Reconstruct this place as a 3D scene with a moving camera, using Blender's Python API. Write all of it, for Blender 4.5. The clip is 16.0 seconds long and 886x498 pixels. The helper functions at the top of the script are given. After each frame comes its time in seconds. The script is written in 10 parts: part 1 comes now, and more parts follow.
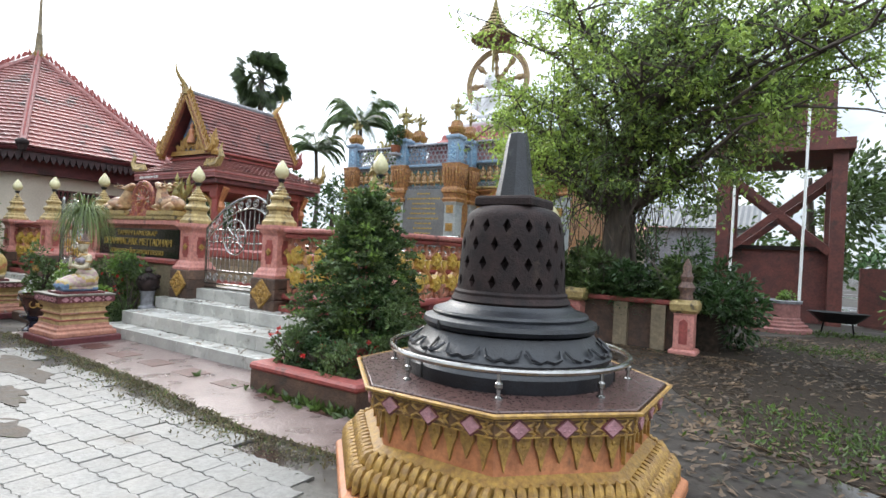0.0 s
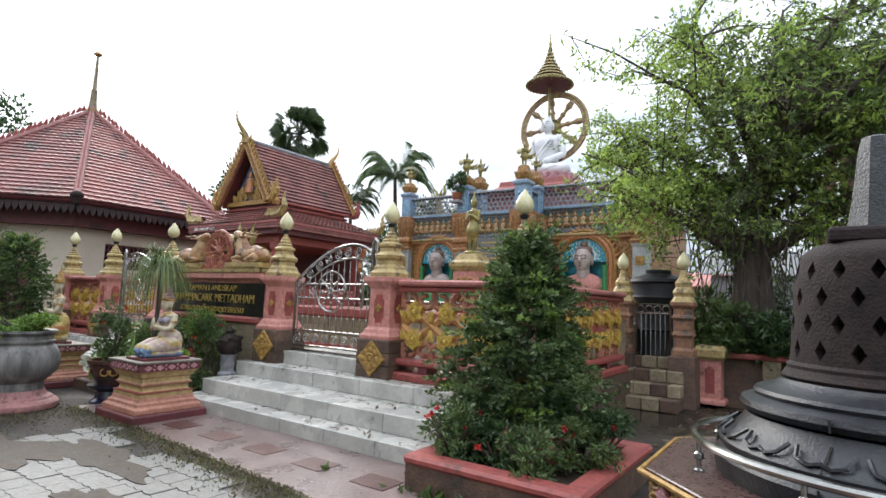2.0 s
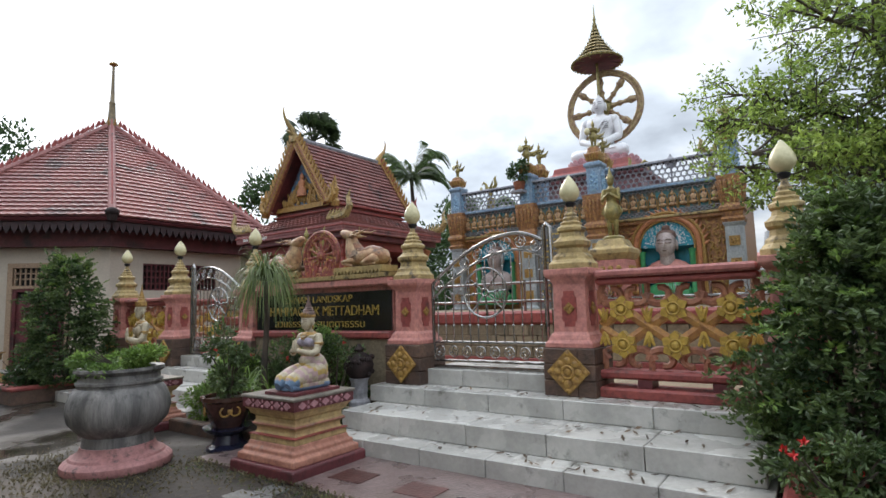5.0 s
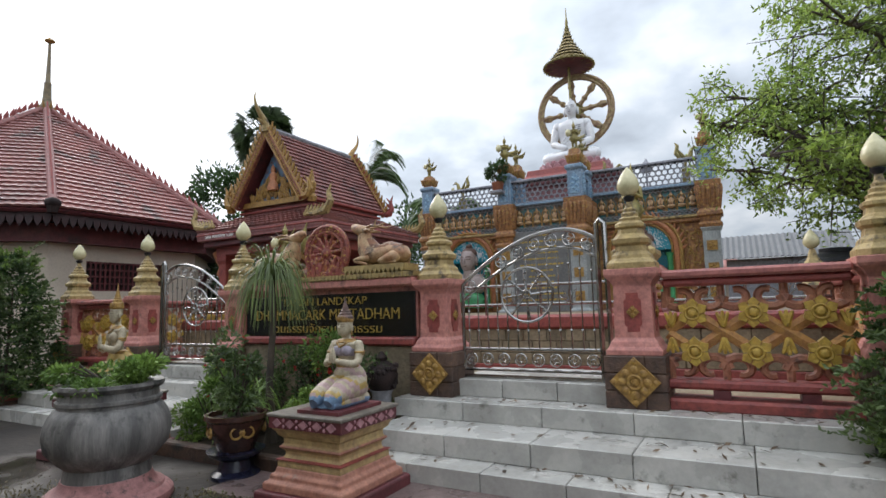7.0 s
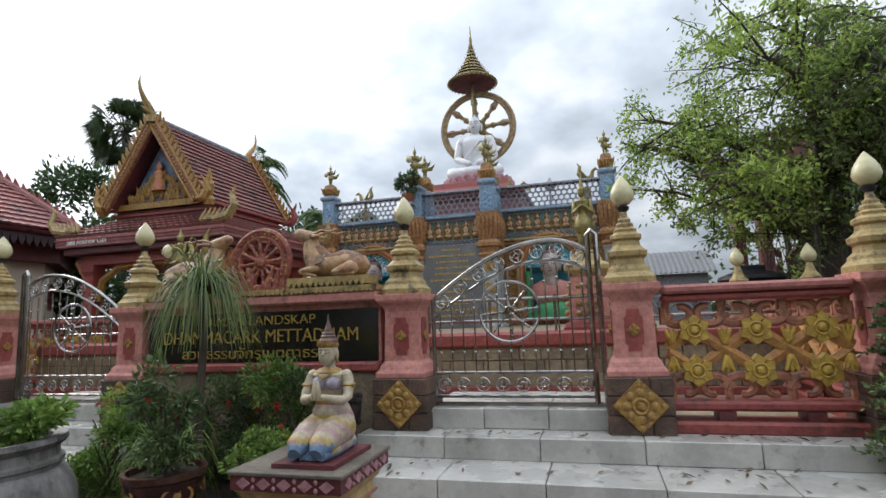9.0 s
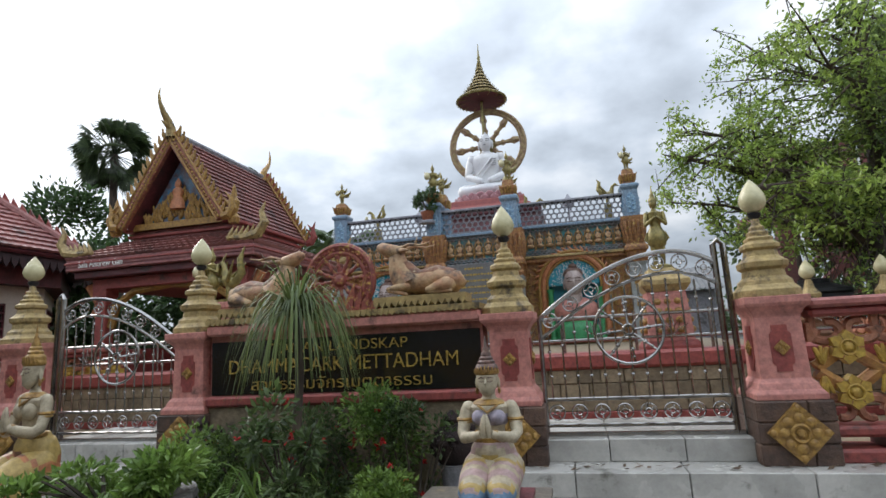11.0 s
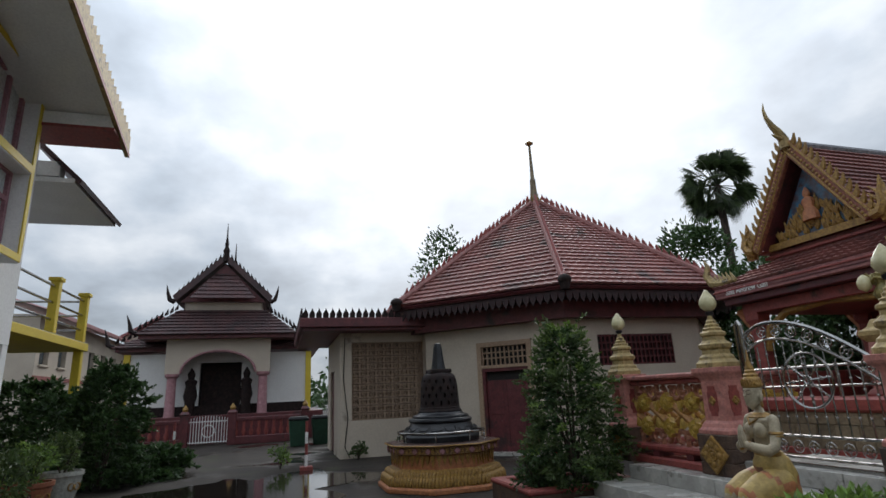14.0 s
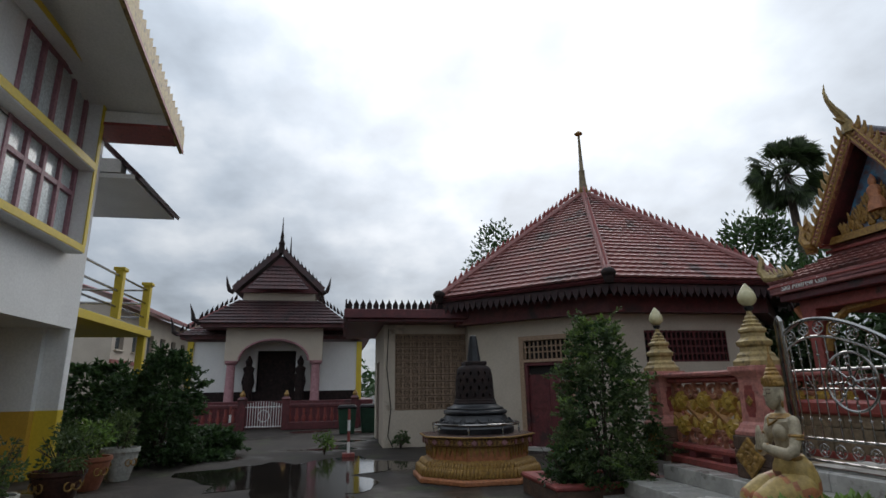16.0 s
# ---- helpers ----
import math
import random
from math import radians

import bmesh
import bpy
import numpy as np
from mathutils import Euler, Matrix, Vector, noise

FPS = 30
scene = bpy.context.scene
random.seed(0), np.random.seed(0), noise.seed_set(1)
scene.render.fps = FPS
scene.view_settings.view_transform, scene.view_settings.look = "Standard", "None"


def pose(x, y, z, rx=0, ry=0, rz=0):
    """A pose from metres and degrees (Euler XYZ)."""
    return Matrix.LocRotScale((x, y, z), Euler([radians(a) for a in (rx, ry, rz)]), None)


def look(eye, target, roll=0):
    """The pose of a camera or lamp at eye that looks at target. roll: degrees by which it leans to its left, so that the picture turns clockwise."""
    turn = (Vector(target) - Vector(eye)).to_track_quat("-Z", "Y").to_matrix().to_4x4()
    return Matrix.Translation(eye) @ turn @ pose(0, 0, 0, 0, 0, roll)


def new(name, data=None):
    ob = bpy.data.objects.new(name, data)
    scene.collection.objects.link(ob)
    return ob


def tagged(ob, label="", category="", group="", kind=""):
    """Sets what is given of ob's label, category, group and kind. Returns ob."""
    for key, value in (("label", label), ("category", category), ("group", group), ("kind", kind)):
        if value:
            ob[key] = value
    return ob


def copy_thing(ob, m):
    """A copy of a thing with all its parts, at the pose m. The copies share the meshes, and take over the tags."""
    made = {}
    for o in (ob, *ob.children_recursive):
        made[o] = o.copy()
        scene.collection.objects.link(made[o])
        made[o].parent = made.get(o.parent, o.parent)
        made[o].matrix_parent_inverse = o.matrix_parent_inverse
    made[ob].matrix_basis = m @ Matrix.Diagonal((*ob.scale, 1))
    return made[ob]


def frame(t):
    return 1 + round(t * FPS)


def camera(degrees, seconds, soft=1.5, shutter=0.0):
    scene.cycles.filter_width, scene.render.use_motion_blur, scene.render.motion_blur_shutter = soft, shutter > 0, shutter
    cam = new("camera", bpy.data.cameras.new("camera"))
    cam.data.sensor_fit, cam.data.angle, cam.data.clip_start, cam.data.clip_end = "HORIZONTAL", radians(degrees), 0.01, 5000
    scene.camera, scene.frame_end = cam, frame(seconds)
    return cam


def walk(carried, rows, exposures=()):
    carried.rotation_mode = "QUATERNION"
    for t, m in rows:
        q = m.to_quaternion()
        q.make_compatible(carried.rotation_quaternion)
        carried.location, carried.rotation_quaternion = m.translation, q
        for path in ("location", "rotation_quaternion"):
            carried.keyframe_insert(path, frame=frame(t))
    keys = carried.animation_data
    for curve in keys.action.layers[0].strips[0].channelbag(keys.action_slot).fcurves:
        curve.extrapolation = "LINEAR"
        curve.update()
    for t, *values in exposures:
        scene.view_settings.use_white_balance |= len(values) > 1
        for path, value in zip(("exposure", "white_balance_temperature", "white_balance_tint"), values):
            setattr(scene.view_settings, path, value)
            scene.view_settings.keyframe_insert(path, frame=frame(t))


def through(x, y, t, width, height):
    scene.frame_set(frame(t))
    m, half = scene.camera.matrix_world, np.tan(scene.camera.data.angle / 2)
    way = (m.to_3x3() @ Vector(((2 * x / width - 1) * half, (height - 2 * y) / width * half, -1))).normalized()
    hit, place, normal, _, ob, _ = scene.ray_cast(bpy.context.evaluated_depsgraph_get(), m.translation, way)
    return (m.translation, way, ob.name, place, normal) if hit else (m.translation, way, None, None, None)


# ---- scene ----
cam = camera(78.6, 16.0, soft=1.55)
METRES, EYE, TILT, LEAN, TURN = 8.4, 1.41, 0.0, 0.0, 32.6
ROWS = [
    (0.0, 0.0, 0.0, 0.0, -0.01, 0.24, -2.82),
    (0.5, -0.0339, 0.0319, -0.0004, 1.29, 2.33, -2.63),
    (1.0, -0.0746, 0.0607, -0.0024, 1.42, 3.7, -2.69),
    (1.5, -0.1181, 0.0981, -0.0015, 1.52, 4.77, -2.56),
    (2.0, -0.1663, 0.129, -0.0032, 2.07, 5.62, -2.23),
    (2.5, -0.2108, 0.1617, -0.0026, 2.22, 5.78, -1.14),
    (3.0, -0.2567, 0.1861, -0.0044, 2.98, 6.0, -0.1),
    (3.5, -0.2935, 0.2118, -0.0052, 3.19, 6.06, 0.86),
    (4.0, -0.3275, 0.2332, -0.004, 3.33, 6.02, 1.52),
    (4.5, -0.3623, 0.2498, -0.0063, 3.3, 6.23, 1.54),
    (5.0, -0.394, 0.2734, -0.0067, 2.41, 5.87, 1.73),
    (7.5, -0.5321, 0.3609, -0.0028, -6.61, 6.16, 1.5),
    (8.0, -0.5554, 0.3841, -0.0011, -10.16, 6.26, 1.51),
    (10.5, -0.6753, 0.5131, 0.0057, -22.11, 8.88, 2.92),
    (11.0, -0.7008, 0.5286, 0.0071, -18.89, 9.46, 3.04),
    (11.5, -0.7164, 0.5295, 0.0087, -10.98, 10.18, 4.07),
    (12.0, -0.7242, 0.5279, 0.0102, -0.4, 11.1, 4.86),
    (12.5, -0.7329, 0.5245, 0.0105, 10.19, 12.27, 4.96),
    (13.0, -0.7389, 0.5194, 0.0108, 20.92, 13.49, 5.1),
    (13.5, -0.7455, 0.5134, 0.0102, 30.82, 14.41, 4.47),
    (14.0, -0.7497, 0.5122, 0.01, 41.15, 15.04, 2.63),
    (14.5, -0.7549, 0.5083, 0.0097, 49.03, 14.95, 1.02),
    (15.0, -0.7549, 0.5105, 0.01, 54.03, 14.88, 0.06),
    (15.5, -0.7476, 0.5207, 0.0093, 54.31, 14.75, 0.12),
    (16.0, -0.7187, 0.5473, 0.0057, 46.96, 14.55, 0.97),
]
EXPOSURES = [(0.0, 1.63, 6600, 10), (2.0, 1.36, 6650, 11), (5.0, 1.0, 6660, 12), (8.0, 0.83, 6650, 12), (10.5, 0.84, 6650, 12), (11.5, 0.72, 6500, 11), (12.5, 0.65, 6470, 10), (14.0, 0.1, 6560, 11), (16.0, -0.1, 6560, 11)]
walk(cam, [(t, pose(0, 0, EYE, TILT, LEAN, TURN) @ pose(METRES * x, METRES * y, METRES * z, 90 + pitch, roll, yaw)) for t, x, y, z, yaw, pitch, roll in ROWS], EXPOSURES)

# ---- sky and sun: a bright overcast with broken cloud, brightest in the west ----
world = bpy.data.worlds.new("sky")
scene.world = world
world.use_nodes = True
wn, wl = world.node_tree.nodes, world.node_tree.links
wn.clear()
w_out = wn.new("ShaderNodeOutputWorld")
w_bg = wn.new("ShaderNodeBackground")
w_sky = wn.new("ShaderNodeTexSky")
w_sky.sky_type, w_sky.sun_disc = "NISHITA", False
w_sky.sun_elevation, w_sky.sun_rotation = radians(42), radians(-80)
w_co = wn.new("ShaderNodeTexCoord")
w_sep = wn.new("ShaderNodeSeparateXYZ")
wl.new(w_co.outputs["Generated"], w_sep.inputs[0])
w_up = wn.new("ShaderNodeMath")
w_up.operation, w_up.inputs[1].default_value = "ADD", 0.32
wl.new(w_sep.outputs[2], w_up.inputs[0])
w_div = []
for i in (0, 1):
    d = wn.new("ShaderNodeMath")
    d.operation = "DIVIDE"
    wl.new(w_sep.outputs[i], d.inputs[0])
    wl.new(w_up.outputs[0], d.inputs[1])
    w_div.append(d)
w_com = wn.new("ShaderNodeCombineXYZ")
wl.new(w_div[0].outputs[0], w_com.inputs[0])
wl.new(w_div[1].outputs[0], w_com.inputs[1])
w_noise = wn.new("ShaderNodeTexNoise")
w_noise.inputs["Scale"].default_value = 2.9
w_noise.inputs["Detail"].default_value = 7
w_noise.inputs["Roughness"].default_value = 0.5
wl.new(w_com.outputs[0], w_noise.inputs["Vector"])
w_ramp = wn.new("ShaderNodeValToRGB")
w_ramp.color_ramp.elements[0].position, w_ramp.color_ramp.elements[0].color = 0.33, (0.34, 0.39, 0.45, 1)
w_ramp.color_ramp.elements[1].position, w_ramp.color_ramp.elements[1].color = 0.70, (0.78, 0.83, 0.88, 1)
e = w_ramp.color_ramp.elements.new(0.485)
e.color = (0.48, 0.55, 0.63, 1)
wl.new(w_noise.outputs["Fac"], w_ramp.inputs[0])
# glow of the hidden sun
w_dot = wn.new("ShaderNodeVectorMath")
w_dot.operation = "DOT_PRODUCT"
SUN_TO = Vector((-0.76, 0.36, 0.54)).normalized()
w_dot.inputs[1].default_value = SUN_TO
wl.new(w_co.outputs["Generated"], w_dot.inputs[0])
w_glow = wn.new("ShaderNodeMapRange")
w_glow.inputs["From Min"].default_value, w_glow.inputs["From Max"].default_value = 0.82, 1.0
w_glow.inputs["To Min"].default_value, w_glow.inputs["To Max"].default_value = 0.0, 0.5
wl.new(w_dot.outputs["Value"], w_glow.inputs["Value"])
w_add = wn.new("ShaderNodeMixRGB")
w_add.blend_type = "ADD"
w_add.inputs[0].default_value = 1.0
# an overcast sky is brighter overhead than at the horizon
w_zen = wn.new("ShaderNodeMapRange")
w_zen.inputs["From Min"].default_value, w_zen.inputs["From Max"].default_value = 0.0, 1.0
w_zen.inputs["To Min"].default_value, w_zen.inputs["To Max"].default_value = 0.66, 2.1
wl.new(w_sep.outputs[2], w_zen.inputs["Value"])
w_lift = wn.new("ShaderNodeMixRGB")
w_lift.blend_type = "MULTIPLY"
w_lift.inputs[0].default_value = 1.0
wl.new(w_ramp.outputs[0], w_lift.inputs[1])
wl.new(w_zen.outputs[0], w_lift.inputs[2])
# the side of the sky away from the sun is a deeper blue grey
w_far = wn.new("ShaderNodeVectorMath")
w_far.operation = "DOT_PRODUCT"
w_far.inputs[1].default_value = (0.5, 0.866, 0.0)
wl.new(w_co.outputs["Generated"], w_far.inputs[0])
w_dim = wn.new("ShaderNodeMapRange")
w_dim.inputs["From Min"].default_value, w_dim.inputs["From Max"].default_value = 0.1, 0.95
w_dim.inputs["To Min"].default_value, w_dim.inputs["To Max"].default_value = 1.0, 0.66
wl.new(w_far.outputs["Value"], w_dim.inputs["Value"])
w_shade = wn.new("ShaderNodeMixRGB")
w_shade.blend_type = "MULTIPLY"
w_shade.inputs[0].default_value = 1.0
wl.new(w_lift.outputs[0], w_shade.inputs[1])
wl.new(w_dim.outputs[0], w_shade.inputs[2])
wl.new(w_shade.outputs[0], w_add.inputs[1])
wl.new(w_glow.outputs[0], w_add.inputs[2])
w_mul = wn.new("ShaderNodeMixRGB")
w_mul.blend_type = "MULTIPLY"
w_mul.inputs[0].default_value = 1.0
w_mul.inputs[2].default_value = (0.1, 0.1, 0.1, 1)
wl.new(w_sky.outputs[0], w_mul.inputs[1])
w_mix = wn.new("ShaderNodeMixRGB")
w_mix.inputs[0].default_value = 0.95
wl.new(w_mul.outputs[0], w_mix.inputs[1])
wl.new(w_add.outputs[0], w_mix.inputs[2])
wl.new(w_mix.outputs[0], w_bg.inputs[0])
w_bg.inputs[1].default_value = 1.0
wl.new(w_bg.outputs[0], w_out.inputs[0])
sun = new("sun", bpy.data.lights.new("sun", "SUN"))
sun.data.energy, sun.data.angle, sun.data.color = 0.8, radians(30), (1.0, 0.97, 0.92)
sun.matrix_world = look((0, 0, 0), -SUN_TO)


# ---- materials ----
def mat(name, a, b=None, scale=6.0, rough=0.7, metal=0.0, bump=0.15, detail=5.0, stain=None, stain_at=0.56, stain_scale=1.6, vary=0.0, stretch=(1, 1, 1), fine=40.0, spec=0.5, rough2=None, island=False, speck=0.35):
    """Two tones in a noise, a fine grain in the relief, and stains with a shape of their own."""
    m = bpy.data.materials.new(name)
    m.use_nodes = True
    n, l = m.node_tree.nodes, m.node_tree.links
    p = n["Principled BSDF"]
    co = n.new("ShaderNodeTexCoord")
    mp = n.new("ShaderNodeMapping")
    mp.inputs["Scale"].default_value = stretch
    geo = n.new("ShaderNodeNewGeometry")
    l.new(geo.outputs["Position"], mp.inputs["Vector"])
    nz = n.new("ShaderNodeTexNoise")
    nz.inputs["Scale"].default_value, nz.inputs["Detail"].default_value = scale, detail
    l.new(mp.outputs[0], nz.inputs["Vector"])
    ramp = n.new("ShaderNodeValToRGB")
    ramp.color_ramp.elements[0].position, ramp.color_ramp.elements[1].position = 0.35, 0.68
    b = b or tuple(c * 0.7 for c in a)
    ramp.color_ramp.elements[0].color, ramp.color_ramp.elements[1].color = (*b, 1), (*a, 1)
    l.new(nz.outputs["Fac"], ramp.inputs[0])
    colour = ramp.outputs[0]
    if stain:
        sz = n.new("ShaderNodeTexNoise")
        sz.inputs["Scale"].default_value, sz.inputs["Detail"].default_value, sz.inputs["Roughness"].default_value = stain_scale, 9, 0.68
        l.new(geo.outputs["Position"], sz.inputs["Vector"])
        sr = n.new("ShaderNodeValToRGB")
        sr.color_ramp.elements[0].position, sr.color_ramp.elements[1].position = stain_at, stain_at + 0.1
        l.new(sz.outputs["Fac"], sr.inputs[0])
        mx = n.new("ShaderNodeMixRGB")
        l.new(sr.outputs[0], mx.inputs[0])
        l.new(colour, mx.inputs[1])
        mx.inputs[2].default_value = (*stain, 1)
        colour = mx.outputs[0]
    if speck:
        gz = n.new("ShaderNodeTexNoise")
        gz.inputs["Scale"].default_value, gz.inputs["Detail"].default_value, gz.inputs["Roughness"].default_value = fine * 0.55, 8, 0.72
        l.new(mp.outputs[0], gz.inputs["Vector"])
        gr = n.new("ShaderNodeMapRange")
        gr.inputs["From Min"].default_value, gr.inputs["From Max"].default_value = 0.36, 0.6
        gr.inputs["To Min"].default_value, gr.inputs["To Max"].default_value = 1 - speck, 1.06
        l.new(gz.outputs["Fac"], gr.inputs["Value"])
        gm = n.new("ShaderNodeMixRGB")
        gm.blend_type = "MULTIPLY"
        gm.inputs[0].default_value = 1.0
        l.new(colour, gm.inputs[1])
        l.new(gr.outputs[0], gm.inputs[2])
        colour = gm.outputs[0]
    if vary:
        info = n.new("ShaderNodeObjectInfo")
        mr = n.new("ShaderNodeMapRange")
        mr.inputs["To Min"].default_value, mr.inputs["To Max"].default_value = 1 - vary, 1 + vary
        l.new(geo.outputs["Random Per Island"] if island else info.outputs["Random"], mr.inputs["Value"])
        hv = n.new("ShaderNodeHueSaturation")
        l.new(mr.outputs[0], hv.inputs["Value"])
        l.new(colour, hv.inputs["Color"])
        colour = hv.outputs[0]
    l.new(colour, p.inputs["Base Color"])
    p.inputs["Metallic"].default_value = metal
    p.inputs["Specular IOR Level"].default_value = spec
    rr = n.new("ShaderNodeMapRange")
    rr.inputs["To Min"].default_value, rr.inputs["To Max"].default_value = (rough2 if rough2 is not None else max(0.02, rough - 0.12)), min(1, rough + 0.1)
    l.new(nz.outputs["Fac"], rr.inputs["Value"])
    l.new(rr.outputs[0], p.inputs["Roughness"])
    if bump:
        fz = n.new("ShaderNodeTexNoise")
        fz.inputs["Scale"].default_value, fz.inputs["Detail"].default_value = fine, 6
        l.new(mp.outputs[0], fz.inputs["Vector"])
        bp = n.new("ShaderNodeBump")
        bp.inputs["Strength"].default_value, bp.inputs["Distance"].default_value = bump, 0.02
        l.new(fz.outputs["Fac"], bp.inputs["Height"])
        l.new(bp.outputs[0], p.inputs["Normal"])
    return m


def leaf_mat(name, a, b, rough=0.45, through=0.35):
    m = mat(name, a, b, scale=2.5, rough=rough, bump=0.0, vary=0.45, island=True, speck=0.0)
    n, l = m.node_tree.nodes, m.node_tree.links
    p = n["Principled BSDF"]
    tr = n.new("ShaderNodeBsdfTranslucent")
    l.new(p.inputs["Base Color"].links[0].from_socket, tr.inputs[0])
    mx = n.new("ShaderNodeMixShader")
    mx.inputs[0].default_value = through
    l.new(p.outputs[0], mx.inputs[1])
    l.new(tr.outputs[0], mx.inputs[2])
    l.new(mx.outputs[0], n["Material Output"].inputs[0])
    return m


BLACK_GRIME = (0.035, 0.03, 0.025)
M_PINK = mat("pink_paint", (0.58, 0.25, 0.205), (0.47, 0.185, 0.155), scale=9, rough=0.6, stain=(0.20, 0.10, 0.085), stain_at=0.6, stain_scale=3.5)
M_RED = mat("red_paint", (0.33, 0.075, 0.06), (0.25, 0.055, 0.05), scale=8, rough=0.55, stain=(0.09, 0.04, 0.035), stain_at=0.58, stain_scale=3)
M_DKRED = mat("maroon_paint", (0.16, 0.038, 0.042), (0.10, 0.026, 0.03), scale=5, rough=0.5, stain=(0.05, 0.025, 0.025))
M_GOLD = mat("gold_paint", (0.44, 0.26, 0.06), (0.26, 0.14, 0.04), scale=22, rough=0.5, metal=0.1, bump=0.35, fine=60, stain=(0.10, 0.065, 0.03), stain_at=0.6, stain_scale=7)
M_CREAMGOLD = mat("weathered_gold", (0.46, 0.34, 0.14), (0.34, 0.24, 0.10), scale=14, rough=0.55, metal=0.1, stain=(0.10, 0.075, 0.045), stain_at=0.54, stain_scale=6, bump=0.3)
M_BUD = mat("bud_glass", (0.60, 0.55, 0.33), (0.50, 0.45, 0.26), scale=10, rough=0.25, bump=0.05, stain=(0.35, 0.32, 0.16), stain_at=0.62, stain_scale=9, speck=0.08)
M_MARBLE = mat("marble", (0.50, 0.485, 0.45), (0.35, 0.34, 0.315), scale=2.5, rough=0.28, bump=0.05, detail=9, stain=(0.14, 0.135, 0.115), stain_at=0.585, stain_scale=2.8, vary=0.08, speck=0.08)
M_STEEL = mat("steel", (0.40, 0.39, 0.375), (0.27, 0.26, 0.25), scale=8, rough=0.24, metal=1.0, bump=0.03, speck=0.08)
M_BLACKSTONE = mat("black_stone", (0.020, 0.022, 0.027), (0.009, 0.009, 0.011), scale=7, spec=0.45, rough=0.36, stain=(0.045, 0.045, 0.042), stain_at=0.61, stain_scale=4, bump=0.25, fine=90)
M_BELL = mat("dark_brown_stone", (0.036, 0.022, 0.020), (0.015, 0.010, 0.010), scale=9, spec=0.25, rough=0.75, stain=(0.05, 0.035, 0.025), stain_at=0.6, stain_scale=5, bump=0.35, fine=80)
M_GRANITE = mat("granite_tile", (0.12, 0.065, 0.055), (0.055, 0.03, 0.028), scale=60, rough=0.3, bump=0.05, stain=(0.13, 0.13, 0.09), stain_at=0.62, stain_scale=4, vary=0.15)
M_TERRA = mat("terracotta_paint", (0.50, 0.20, 0.085), (0.38, 0.14, 0.06), scale=9, rough=0.55, stain=(0.16, 0.08, 0.05), stain_scale=4, stain_at=0.6)
M_TILE = mat("roof_tile_red", (0.32, 0.125, 0.108), (0.21, 0.08, 0.072), scale=1.2, rough=0.5, stain=(0.095, 0.06, 0.055), stain_at=0.54, stain_scale=1.3, vary=0.14)
M_TILEDK = mat("roof_tile_dark", (0.11, 0.05, 0.05), (0.06, 0.035, 0.038), scale=1.5, rough=0.55, vary=0.2, stain=(0.03, 0.025, 0.025))
M_WHITE = mat("white_plaster", (0.82, 0.82, 0.80), (0.76, 0.76, 0.74), scale=1.2, rough=0.75, bump=0.06, stain=(0.55, 0.54, 0.50), stain_at=0.66, stain_scale=0.8, speck=0.08)
M_CREAM = mat("cream_plaster", (0.56, 0.49, 0.40), (0.48, 0.41, 0.33), scale=1.0, rough=0.8, bump=0.08, stain=(0.24, 0.19, 0.15), stain_at=0.63, stain_scale=0.9, speck=0.08)
M_YELLOW = mat("yellow_paint", (0.72, 0.55, 0.05), (0.66, 0.48, 0.04), scale=2, rough=0.55, bump=0.04, speck=0.08)
M_OCHRE = mat("ochre_dado", (0.60, 0.36, 0.05), (0.55, 0.32, 0.04), scale=1.5, rough=0.6, bump=0.04, speck=0.08)
M_BLUE = mat("pale_blue_mosaic", (0.25, 0.36, 0.47), (0.15, 0.23, 0.33), scale=18, rough=0.35, bump=0.5, fine=35, stain=(0.44, 0.48, 0.53), stain_at=0.56, stain_scale=12)
M_GREY = mat("grey_carving", (0.30, 0.30, 0.32), (0.20, 0.20, 0.22), scale=10, rough=0.7, bump=0.5, fine=30, stain=(0.08, 0.075, 0.07))
M_ORNATE = mat("orange_carving", (0.42, 0.20, 0.065), (0.20, 0.085, 0.04), scale=15, rough=0.55, bump=0.9, fine=22, stain=(0.54, 0.37, 0.10), stain_at=0.56, stain_scale=11)
M_SLATE = mat("grey_slab", (0.17, 0.17, 0.17), (0.13, 0.13, 0.13), scale=3, rough=0.45, bump=0.1)
M_WHITEMARBLE = mat("white_statue_marble", (0.74, 0.74, 0.74), (0.62, 0.62, 0.64), scale=3, rough=0.4, bump=0.08, stain=(0.42, 0.42, 0.40), stain_at=0.64, stain_scale=2, speck=0.08)
M_STATUE = mat("painted_statue", (0.52, 0.45, 0.32), (0.42, 0.35, 0.24), scale=8, rough=0.55, bump=0.2, stain=(0.16, 0.14, 0.10), stain_at=0.6, stain_scale=7)
M_TURQ = mat("turquoise_glass_mosaic", (0.03, 0.36, 0.44), (0.02, 0.22, 0.33), scale=60, rough=0.2, bump=0.6, fine=80)
M_GREEN = mat("green_paint", (0.05, 0.32, 0.12), rough=0.5)
M_BRICK = mat("brown_stone_block", (0.13, 0.075, 0.05), (0.07, 0.042, 0.032), scale=7, rough=0.65, bump=0.5, stain=BLACK_GRIME, stain_at=0.58, stain_scale=3, vary=0.2)
M_SAND = mat("sandstone_block", (0.27, 0.21, 0.135), (0.20, 0.155, 0.10), scale=5, rough=0.7, bump=0.4, stain=(0.09, 0.075, 0.055), stain_at=0.6, vary=0.22)
M_SIGN = mat("black_granite_sign", (0.014, 0.013, 0.013), (0.009, 0.009, 0.009), scale=30, rough=0.13, bump=0.02, speck=0.08)
